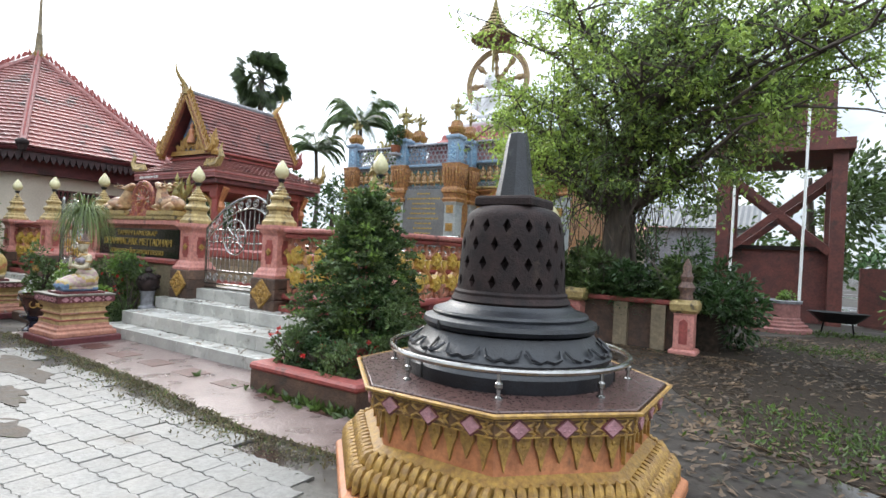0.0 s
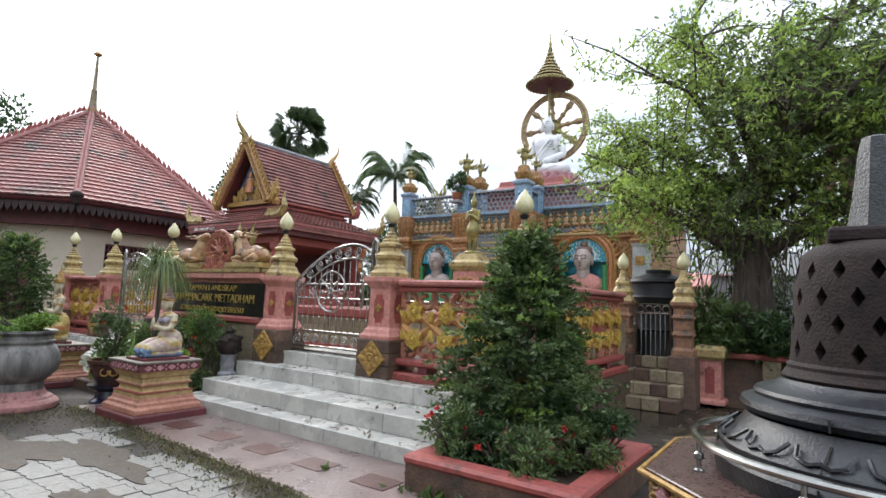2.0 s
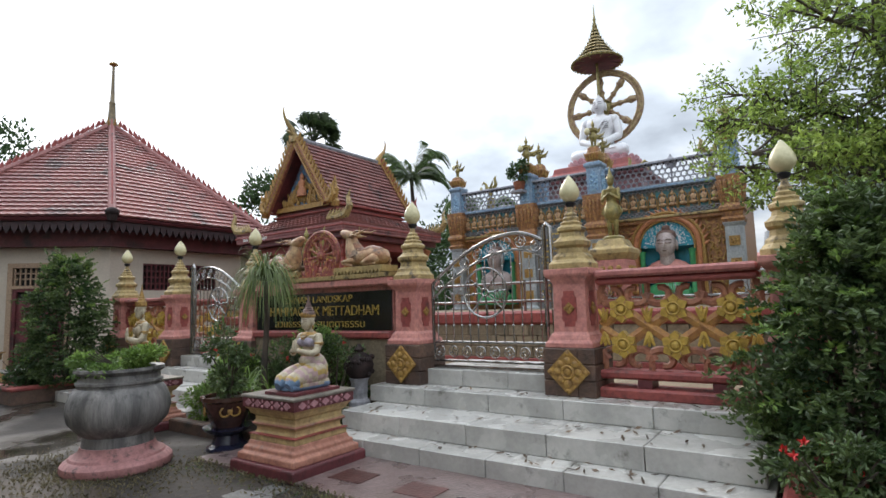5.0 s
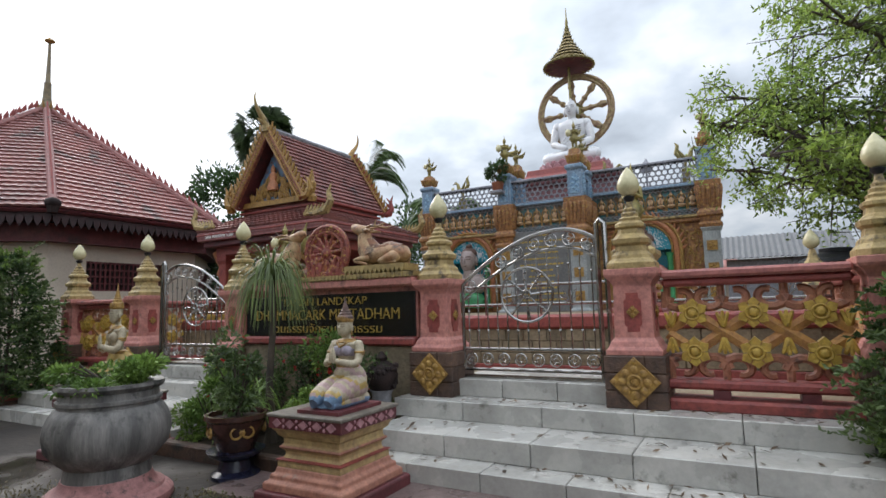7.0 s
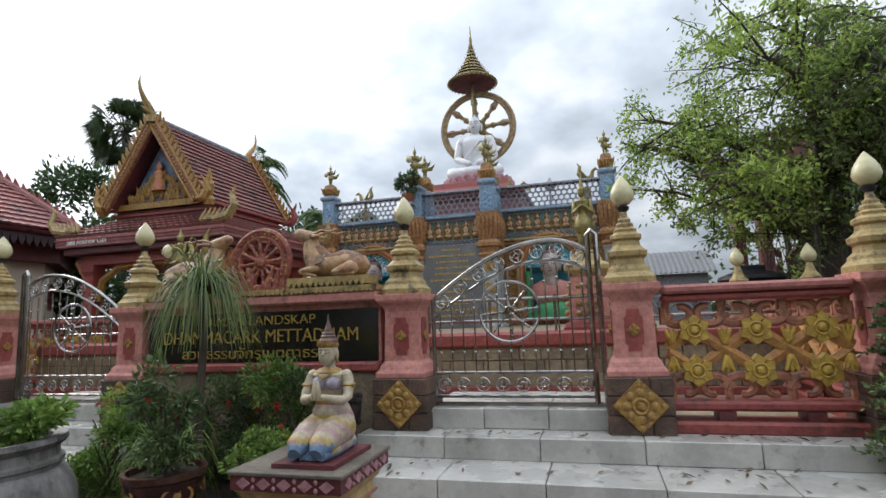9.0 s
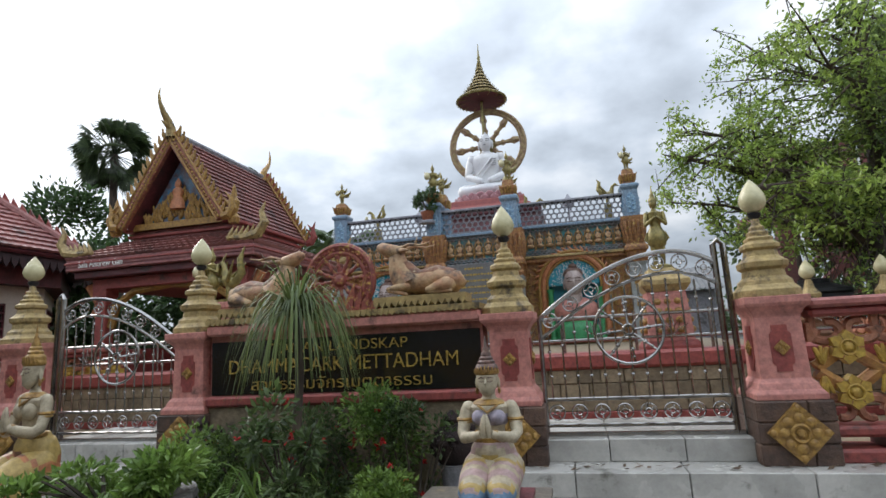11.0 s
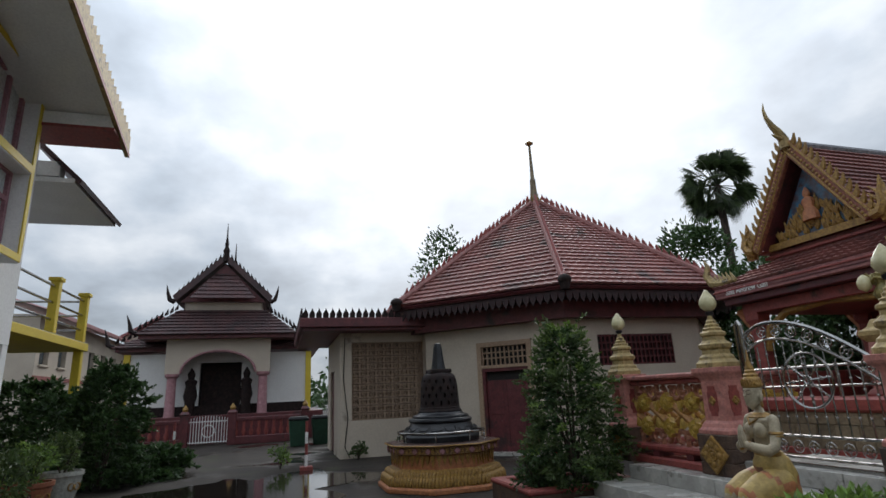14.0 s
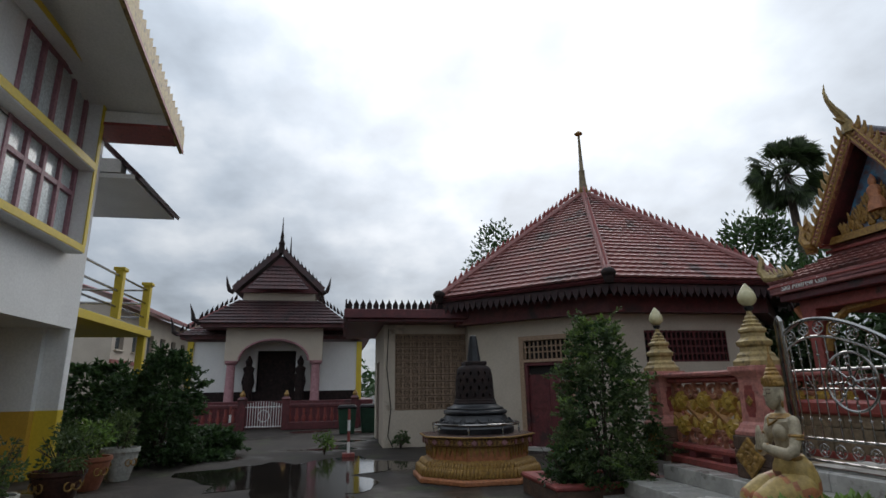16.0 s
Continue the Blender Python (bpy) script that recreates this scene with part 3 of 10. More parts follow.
def flower(bm, x, z, r=0.122, y=-0.07):
    """Six pointed petals round a boss."""
    for k in range(6):
        a = k * math.pi / 3 + 0.52
        ca, sa = math.cos(a), math.sin(a)
        tipx, tipz = x + r * ca, z + r * sa
        lx, lz = x + 0.76 * r * math.cos(a + 0.48), z + 0.76 * r * math.sin(a + 0.48)
        rx, rz = x + 0.76 * r * math.cos(a - 0.48), z + 0.76 * r * math.sin(a - 0.48)
        c, t, l, q = bm.verts.new((x, y, z)), bm.verts.new((tipx, y + 0.005, tipz)), bm.verts.new((lx, y - 0.02, lz)), bm.verts.new((rx, y - 0.02, rz))
        bm.faces.new((c, q, t, l))
        cb, tb, lb, qb = bm.verts.new((x, 0, z)), bm.verts.new((tipx, 0.012, tipz)), bm.verts.new((lx, 0.012, lz)), bm.verts.new((rx, 0.012, rz))
        for u, v in (((q, t), (qb, tb)), ((t, l), (tb, lb))):
            bm.faces.new((u[0], u[1], v[1], v[0]))
    ball(bm, (x, y - 0.008, z), r * 0.3, 0.022, r * 0.3, 8, 5)
    ring_tube(bm, (x, y - 0.012, z), r * 0.42, 0.009, "y", 14, 5)


def lattice_panel(x0, x1, y, z0, rz=0.0, origin=None, label="pink fence panel with gold lotus flower lattice and scrolls"):
    """A cast panel between two posts: rails, crossing bands, scrolls and flowers. Built along x from 0."""
    w = x1 - x0
    p = thing("fence", x0, y, z0, label, "fence", "fence panels", rz=rz)
    part("top_rail", b1(0, w, -0.14, 0.14, 1.05, 1.12), M_COPING, p, "pink coping with dark stains", None, 0.02)
    part("top_moulding", b1(0, w, -0.1, 0.1, 0.985, 1.05), M_RED, p, "", None, 0.02)
    part("bottom_rail", b1(0, w, -0.12, 0.12, 0.16, 0.235), M_RED, p, "", None, 0.02)
    part("plinth", b1(0, w, -0.16, 0.16, -0.01, 0.09), M_RED, p, "red painted plinth kerb", None, 0.02)
    for k in range(2):
        xs = w * (0.3 + 0.45 * k)
        part("plinth_foot", b1(xs - 0.06, xs + 0.06, -0.11, 0.11, 0.09, 0.16), M_DKRED, p)
    lo, hi = 0.235, 0.985
    n = max(2, round(w / 0.42))
    pitch = w / n
    z1, z2 = lo + 0.22, hi - 0.22
    zc, zs = (lo + hi) / 2, (z2 - z1)
    for i in range(-1, n + 1):
        for s in (1, -1):
            # bands run from flower to flower
            ax, bx = pitch * (i + 0.5), pitch * (i + 1.5)
            za, zb = (z1, z2) if s > 0 else (z2, z1)
            a, b = Vector((ax, 0.006 * s, za)), Vector((bx, 0.006 * s, zb))
            t0 = max(0.0, (0.02 - ax) / (bx - ax))
            t1 = min(1.0, (w - 0.02 - ax) / (bx - ax))
            if t1 - t0 < 0.05:
                continue
            part("crossing_band", tube(bmn(), [a.lerp(b, t0), a.lerp(b, t1)], 0.05, 6), M_BANDGOLD, p)
    for i in range(n + 1):
        x = min(max(pitch * i, 0.03), w - 0.03)
        for zz, s, ze in ((hi - 0.085, 1, hi), (lo + 0.085, -1, lo)):
            # paired scrolls that hang from the rails
            bm = bmn()
            for d in (1, -1):
                pts = []
                for k in range(13):
                    a = k / 12 * 4.9
                    rr = 0.125 * (1 - 0.6 * k / 12)
                    pts.append((min(max(x + d * (0.1 - rr * math.cos(a)), 0.01), w - 0.01), 0, zz - s * rr * math.sin(a) * 0.9))
                tube(bm, pts, [0.038 - 0.01 * k / 12 for k in range(13)], 6)
            tube(bm, [(x, 0, ze), (x, 0, ze - s * 0.1)], 0.03, 6)
            part("scroll", bm, M_SCROLL, p)
    bm = bmn()
    flower(bm, 0, 0)
    me_fl = mesh_of(bm, "lotus_flower", M_YGOLD, 35)
    for i in range(n):
        for zz in (z1, z2):
            piece("lotus_flower", me_fl, p, pose(pitch * (i + 0.5), 0, zz, 0, random.uniform(-6, 6)))
    for i in range(n + 1):
        x = min(max(pitch * i, 0.05), w - 0.05)
        for zz, s in ((zc + 0.09, 1), (zc - 0.09, -1)):
            bm = bmn()
            for d in (-0.5, 0, 0.5):
                limb(bm, (x, -0.04, zz - s * 0.03), (x + 0.08 * math.sin(d), -0.05, zz + s * 0.07 * math.cos(d)), 0.026, 0.014, 6)
            part("lattice_bud", bm, M_YGOLD, p)
    return p


lattice_panel(-5.72, -4.42, FY, 0.5)
lattice_panel(-14.48, -13.09, FY, 0.5)
lattice_panel(5.3, 8.2, -14.7, 0.5, label="far side fence, red with gold lattice").matrix_basis = pose(-14.7, 5.3, 0.5, 0, 0, 90)
lattice_panel(5.3, 8.2, -4.2, 0.5, label="old side fence panel, red with gold lattice, beside the bush").matrix_basis = pose(-4.2, 5.3, 0.5, 0, 0, 90)
solo("side_fence_footing", b1(-4.36, -4.05, 5.33, 8.6, -0.02, 0.49), M_BRICK, "dark mossy footing under the side fence", "footing", smooth=None, kind="structure")

# ---- sign wall ----
sign = thing("sign_wall", -9.35, FY, 0.0, "pink framed wall with a black granite sign in gold lettering", "sign")
part("sign_base", b1(-1.25, 1.25, -0.16, 0.16, -0.02, 0.98), M_SAND, sign, "stone-faced base behind the shrubs", None, 0.01)
part("sill", b1(-1.26, 1.26, -0.2, 0.2, 0.98, 1.07), M_RED, sign, "red moulded sill", None, 0.02)
part("backing", b1(-1.26, 1.26, -0.11, 0.14, 1.07, 1.6), M_PINK, sign)
part("granite_board", b1(-1.24, 1.24, -0.135, -0.112, 1.075, 1.545), M_SIGN, sign, "polished black granite board", None, 0.004)
part("top_rail", b1(-1.26, 1.26, -0.2, 0.2, 1.6, 1.7), M_PINK, sign, "pink coping", None, 0.02)
bm = bmn()
for i in range(50):
    x = -1.225 + 0.05 * i
    plate(bm, [(x - 0.023, 1.75), (x + 0.023, 1.75), (x + 0.02, 1.715), (x, 1.69), (x - 0.02, 1.715)], 0.03, origin=(0, -0.2, 0))
box(bm, -1.26, 1.26, -0.21, 0.2, 1.702, 1.75)
part("petal_trim", bm, M_CREAMGOLD, sign, "gold petal fringe")


def lettering(txt, x, z, size, parent, width=None, name="lettering", y=-0.142, material=None):
    cu = bpy.data.curves.new(name, "FONT")
    cu.offset = -0.0015 if size > 0.1 else 0.0
    cu.body, cu.size, cu.extrude, cu.align_x, cu.align_y = txt, size, 0.006, "CENTER", "CENTER"
    ob = new(name, cu)
    bpy.context.view_layer.update()
    w = ob.dimensions.x
    dg = bpy.context.evaluated_depsgraph_get()
    me = bpy.data.meshes.new_from_object(ob.evaluated_get(dg))
    bpy.data.objects.remove(ob)
    o2 = new(name, me)
    me.materials.append(material or M_LETTER)
    o2.parent = parent
    s = (width / w) if width else 1.0
    o2.matrix_basis = pose(x, y, z, 90) @ Matrix.Diagonal((s, 1, 1, 1))
    return o2


lettering("TAMAN LANDSKAP", 0.0, 1.462, 0.125, sign, 1.25)
lettering("DHAMMACARK METTADHAM", 0.0, 1.312, 0.175, sign, 2.1)
lettering("สวนธรรมจักรเมตตาธรรม", 0.0, 1.155, 0.135, sign, 1.65)

# ---- bell stupas ----
M_RECESS = mat("dark_gilt_recess", (0.17, 0.085, 0.03), (0.09, 0.045, 0.02), scale=18, rough=0.6, bump=0.4, fine=50)


def make_stupa(x, y, rz=0.0):
    s = thing("bell_stupa", x, y, 0, "dark stone bell stupa with pierced diamonds on a gold octagonal base", "stupa", "bell stupas", rz=rz)
    o = math.pi / 8
    def oct_(prof, name, material, label="", bevel=0.0, parent=s):
        bm = bmn()
        lathe(bm, prof, 8, (0, 0, 0), o)
        return part(name, bm, material, parent, label, 20, bevel)
    oct_([(1.15, 0.0), (1.15, 0.07), (1.11, 0.09)], "plinth", M_TERRA, "orange painted kerb", 0.01)
    oct_([(1.06, 0.09), (1.07, 0.12), (1.03, 0.2), (0.98, 0.26), (0.96, 0.27)], "petal_course", M_GOLD)
    # two rows of long curled petals round the foot
    bm = bmn()
    tube(bm, [(0.0, 0, 0.075), (0.03, 0, 0.06), (0.05, 0, 0.02), (0.055, 0, -0.035), (0.075, 0, -0.075)], [0.012, 0.024, 0.03, 0.026, 0.008], 6)
    petal = mesh_of(bm, "lotus_petal", M_GOLD, 50)
    for side in range(8):
        turn = Matrix.Rotation(side * math.pi / 4, 4, "Z")
        for row, (rr, zz, cnt) in enumerate(((0.945, 0.165, 14), (0.885, 0.245, 13))):
            for k in range(cnt):
                t = (k - (cnt - 1) / 2) * 0.058
                piece("lotus_petal", petal, s, turn @ Matrix.Translation((rr, t, zz)) @ Matrix.Rotation(radians(-9), 4, "X"))
    oct_([(0.96, 0.27), (0.96, 0.31), (0.93, 0.33), (0.9, 0.35)], "gold_band", M_GOLD)
    body = oct_([(0.9, 0.33), (0.885, 0.55), (0.92, 0.57)], "body", M_TERRA, "terracotta painted drum")
    bm = bmn()
    for side in range(8):
        a = side * math.pi / 4
        for k in range(7):
            t = (k - 3) * 0.098
            m = Matrix.Rotation(a, 4, "Z") @ Matrix.Translation((0.837, t, 0.545)) @ Matrix.Rotation(math.pi / 2, 4, "Z")
            plate(bm, [(-0.038, 0.02), (0.038, 0.02), (0.036, -0.03), (0.02, -0.07), (0.0, -0.13 if k % 2 else -0.17), (-0.02, -0.07), (-0.036, -0.03)], 0.02, m=m)
            ball(bm, m @ Vector((0, -0.0, -0.02)), 0.018, u=6, v=4)
            ball(bm, m @ Vector((0, -0.0, -0.075)), 0.013, u=6, v=4)
    part("pendant_leaves", bm, M_GOLD, body, "hanging gold leaf ornaments")
    frieze = oct_([(0.93, 0.57), (0.97, 0.585), (0.97, 0.69), (1.0, 0.7)], "frieze", M_RECESS, "gold scrollwork on a dark frieze")
    bm = bmn()
    plate(bm, [(0, -0.05), (0.05, 0), (0, 0.05), (-0.05, 0)], 0.024)
    for k in range(4):
        ball(bm, (0.018 * math.cos(k * 1.571 + 0.785), 0.0, 0.018 * math.sin(k * 1.571 + 0.785)), 0.012, 0.018, 0.012, 6, 4)
    dia = mesh_of(bm, "pink_diamond", M_LIGHTPINK)
    bm = bmn()
    plate(bm, [(0, -0.066), (0.066, 0), (0, 0.066), (-0.066, 0)], 0.014)
    rim = mesh_of(bm, "diamond_rim", M_DKRED)
    bm = bmn()
    for q in (-1, 1):
        tube(bm, [(-0.05, 0, 0.034 * q), (-0.02, 0.004, 0.012 * q), (0.01, 0.006, 0.018 * q), (0.026, 0.004, 0.034 * q), (0.012, 0.002, 0.044 * q)], [0.009, 0.011, 0.011, 0.009, 0.005], 5)
        limb(bm, (0.03, 0, 0.008 * q), (0.05, 0.004, 0.028 * q), 0.012, 0.005, 5)
    ball(bm, (0, 0.006, 0), 0.016, 0.012, 0.016, 7, 4)
    box(bm, -0.055, 0.055, -0.004, 0.006, 0.043, 0.05)
    box(bm, -0.055, 0.055, -0.004, 0.006, -0.05, -0.043)
    boss = mesh_of(bm, "scroll_boss", M_GOLD)
    for side in range(8):
        turn = Matrix.Rotation(side * math.pi / 4, 4, "Z")
        for k in range(3):
            t = (k - 1) * 0.25
            for me, d in ((rim, 0.899), (dia, 0.903)):
                piece(me.name.split(".")[0], me, frieze, turn @ Matrix.Translation((d, t, 0.637)) @ Matrix.Rotation(math.pi / 2, 4, "Z"))
        for k in range(6):
            t = (k - 2.5) * 0.125
            piece("scroll_boss", boss, frieze, turn @ Matrix.Translation((0.9, t, 0.637)) @ Matrix.Rotation(math.pi / 2, 4, "Z"))
    oct_([(0.99, 0.7), (0.99, 0.74), (0.2, 0.748)], "granite_top", M_GRANITE, "brown speckled granite top", 0.006)
    bm = bmn()
    tube(bm, [(1.015 * math.cos(o + k * math.pi / 4), 1.015 * math.sin(o + k * math.pi / 4), 0.72) for k in range(8)], 0.015, 6, True)
    part("gold_edge", bm, M_GOLD, s, "gold painted moulding round the granite")
    flat = Matrix.Diagonal((1, 1, 0.89, 1))
    for ob in s.children_recursive:
        if ob.data.users == 1:
            ob.data.transform(flat)
        else:
            ob.matrix_basis = flat @ ob.matrix_basis
    bm = bmn()
    lathe(bm, [(0.665, 0.66), (0.672, 0.69), (0.675, 0.74), (0.655, 0.765), (0.64, 0.775), (0.652, 0.79), (0.655, 0.81), (0.645, 0.825), (0.6, 0.85), (0.56, 0.895), (0.535, 0.935)], 48)
    low = part("lower_mouldings", bm, M_BLACKSTONE, s, "dark stone lotus mouldings")
    for k in range(16):
        a = 2 * math.pi * k / 16
        bm = bmn()
        m = Matrix.Rotation(a, 4, "Z") @ Matrix.Translation((0.602, 0, 0.862)) @ Matrix.Rotation(radians(-42), 4, "Y")
        tube(bm, [m @ Vector(v) for v in ((0, -0.1, 0.03), (0.012, -0.085, -0.03), (0.012, -0.04, -0.05), (0.012, 0, -0.035), (0.012, 0.04, -0.05), (0.012, 0.085, -0.03), (0, 0.1, 0.03))], 0.009, 5)
        part("lotus_relief", bm, M_BLACKSTONE, low)
    bm = bmn()
    lathe(bm, [(0.505, 0.935), (0.55, 0.95), (0.565, 0.975), (0.555, 1.0), (0.5, 1.02), (0.505, 1.035), (0.495, 1.05), (0.43, 1.07), (0.4, 1.09), (0.39, 1.1)], 48)
    part("upper_mouldings", bm, M_BLACKSTONE, s, "dark stone stepped mouldings")
    bm = bmn()
    for k in range(3):
        a = 2 * math.pi * k / 3 - 1.95
        m = Matrix.Rotation(a, 4, "Z")
        for r0, r1, z0, z1 in ((0.675, 0.675, 0.67, 0.76), (0.655, 0.56, 0.81, 0.9), (0.568, 0.57, 0.95, 1.0)):
            tube(bm, [m @ Vector((r0, 0, z0)), m @ Vector((r1, 0, z1))], 0.006, 4)
    part("joint_lines", bm, M_DARK, low)
    # the bell: staggered rows of diamond holes cut into its wall
    bm = bmn()
    lathe(bm, [(0.375, 1.1), (0.388, 1.115), (0.375, 1.135), (0.366, 1.15), (0.368, 1.165), (0.352, 1.18)], 48)
    def rb(z):
        return 0.352 - 0.03 * ((z - 1.18) / 0.46) - 0.018 * max(0, (z - 1.5) / 0.14) ** 2
    rows, cols = 4, 15
    def at(u, z, d=0.0):
        a = 2 * math.pi * u / cols
        return bm.verts.new(((rb(z) - d) * math.cos(a), (rb(z) - d) * math.sin(a), z))
    edge = [[at(i / 2, 1.18 + 0.46 * j / rows) for i in range(2 * cols)] for j in range(rows + 1)]
    for j in range(rows):
        z = 1.18 + 0.46 * (j + 0.5) / rows
        for i in range(cols):
            k = 2 * i + j % 2
            lo = [edge[j][(k + q) % (2 * cols)] for q in range(3)]
            hi = [edge[j + 1][(k + q) % (2 * cols)] for q in range(3)]
            u = k / 2 + 0.5
            ring = [at(u, z - 0.043), at(u + 0.19, z), at(u, z + 0.046), at(u - 0.19, z)]
            back = [at(u, z - 0.04, 0.07), at(u + 0.17, z, 0.07), at(u, z + 0.042, 0.07), at(u - 0.17, z, 0.07)]
            for f in ((lo[0], lo[1], ring[0], ring[3]), (lo[1], lo[2], ring[1], ring[0]), (lo[2], hi[2], ring[1]), (hi[2], hi[1], ring[2], ring[1]), (hi[1], hi[0], ring[3], ring[2]), (hi[0], lo[0], ring[3])):
                bm.faces.new(f)
            for q in range(4):
                bm.faces.new((ring[q], ring[(q + 1) % 4], back[(q + 1) % 4], back[q]))
            bm.faces.new(back)
    lathe(bm, [(rb(1.64), 1.64), (0.296, 1.665), (0.27, 1.69), (0.235, 1.71), (0.19, 1.72)], 48)
    bell = part("bell", bm, M_BELL, s, "dark brown bell pierced with diamond holes", 30)
    part("harmika", bmn_square([(0.195, 1.715), (0.195, 1.77), (0.18, 1.78)]), M_BELL, s, "", None, 0.008)
    bm = bmn()
    lathe(bm, [(0.135, 1.77), (0.13, 1.79), (0.105, 1.92), (0.075, 2.14), (0.06, 2.2), (0.04, 2.21)], 8, (0, 0, 0), o)
    part("spire", bm, M_BLACKSTONE, s, "tapering octagonal stone spire", 20)
    bm = bmn()
    ring_tube(bm, (0, 0, 0.805), 0.76, 0.018, "z", 56, 8)
    rail = part("guard_rail", bm, M_STEEL, s, "polished steel ring rail")
    for k in range(8):
        a = k * math.pi / 4 + o
        bm = bmn()
        lathe(bm, [(0.025, 0.655), (0.025, 0.668), (0.011, 0.676), (0.011, 0.71), (0.022, 0.72), (0.022, 0.74), (0.011, 0.75), (0.011, 0.79)], 8, (0.76 * math.cos(a), 0.76 * math.sin(a), 0))
        part("rail_post", bm, M_STEEL, rail)
    return s


stupa = make_stupa(-1.53, 3.24)
stupa_far = copy_thing(stupa, pose(-17.35, 3.0, 0))
stupa_far.scale = (1.0, 1.0, 1.09)


# ---- roofs ----
def tiled_slope(parent, eave_a, eave_b, top_a, top_b, material, course=0.22, wave=0.2, thick=0.045, name="roof_tiles", label=""):
    """Courses of lapped tiles with rolls, between an eave line and a top line."""
    ea, eb, ta, tb = (Vector(v) for v in (eave_a, eave_b, top_a, top_b))
    n = (eb - ea).cross(ta - ea).normalized()
    if n.z < 0:
        n = -n
    rise = (ta + tb) / 2 - (ea + eb) / 2
    rows = max(2, round(rise.length / course))
    bm = bmn()
    full = (eb - ea).length
    along = (eb - ea).normalized()
    for j in range(rows):
        t0, t1 = j / rows, (j + 1.12) / rows
        a0, b0 = ea.lerp(ta, t0), eb.lerp(tb, t0)
        a1, b1_ = ea.lerp(ta, min(1, t1)), eb.lerp(tb, min(1, t1))
        w = (b0 - a0).length
        k = max(2, int(round(w / wave)) * 4)
        lo, hi, up = [], [], []
        for i in range(k + 1):
            f = i / k
            s = (a0.lerp(b0, f) - ea).dot(along) / wave * 2 * math.pi
            h = 0.008 * math.cos(s)
            lo.append(bm.verts.new(a0.lerp(b0, f) + n * (h + thick)))
            up.append(bm.verts.new(a0.lerp(b0, f) + n * (h - 0.01)))
            hi.append(bm.verts.new(a1.lerp(b1_, f) + n * (h - 0.004)))
        for i in range(k):
            bm.faces.new((lo[i], lo[i + 1], hi[i + 1], hi[i]))
            bm.faces.new((up[i], up[i + 1], lo[i + 1], lo[i]))
    return part(name, bm, material, parent, label, 50)


def ridge_bar(bm, a, b, r=0.09):
    tube(bm, [a, b], r, 8)


def flames(bm, a, b, step, h, w, lean=0.25, thick=0.04):
    """A row of small upright leaf-shaped cresting tiles along a line."""
    a, b = Vector(a), Vector(b)
    d = (b - a)
    n = max(1, int(d.length / step))
    ax = d.normalized()
    side = ax.cross(Vector((0, 0, 1))).normalized()
    up = Vector((0, 0, 1))
    for i in range(n):
        c = a + d * ((i + 0.5) / n)
        out = [(-w / 2, 0), (w / 2, 0), (w * 0.55, h * 0.4), (w * 0.2 + lean * h * 0.5, h * 0.75), (lean * h, h), (-w * 0.15 + lean * h * 0.3, h * 0.7), (-w * 0.5, h * 0.4)]
        fr = [c + ax * x + up * z - side * thick / 2 for x, z in out]
        bk = [c + ax * x + up * z + side * thick / 2 for x, z in out]
        rings(bm, [fr, bk])


# ---- the octagonal hall ----
HX, HY = -24.2, 8.8
M_FRINGE = mat("dark_fringe", (0.05, 0.022, 0.024), (0.024, 0.013, 0.014), scale=8, rough=0.75, stain=(0.15, 0.10, 0.04), stain_at=0.62, stain_scale=9)
M_HIP = mat("dusty_red_hip", (0.36, 0.16, 0.145), (0.25, 0.10, 0.09), scale=5, rough=0.65, stain=(0.12, 0.07, 0.065), stain_at=0.58, stain_scale=4)
M_FRAME = mat("tan_tile_frame", (0.46, 0.33, 0.22), (0.36, 0.24, 0.16), scale=30, rough=0.6, stain=(0.30, 0.10, 0.08), stain_at=0.58, stain_scale=25)
hall = thing("octagonal_hall", HX, HY, 0, "octagonal cream hall with a red tiled pyramid roof and gilt spire", "building")
CA = [radians(22.5 + 45 * k) for k in range(8)]
RE, RW, ZE, ZA = 6.05, 5.13, 3.86, 7.9


def hp(r, k, z):
    return Vector((r * math.cos(CA[k % 8]), r * math.sin(CA[k % 8]), z))


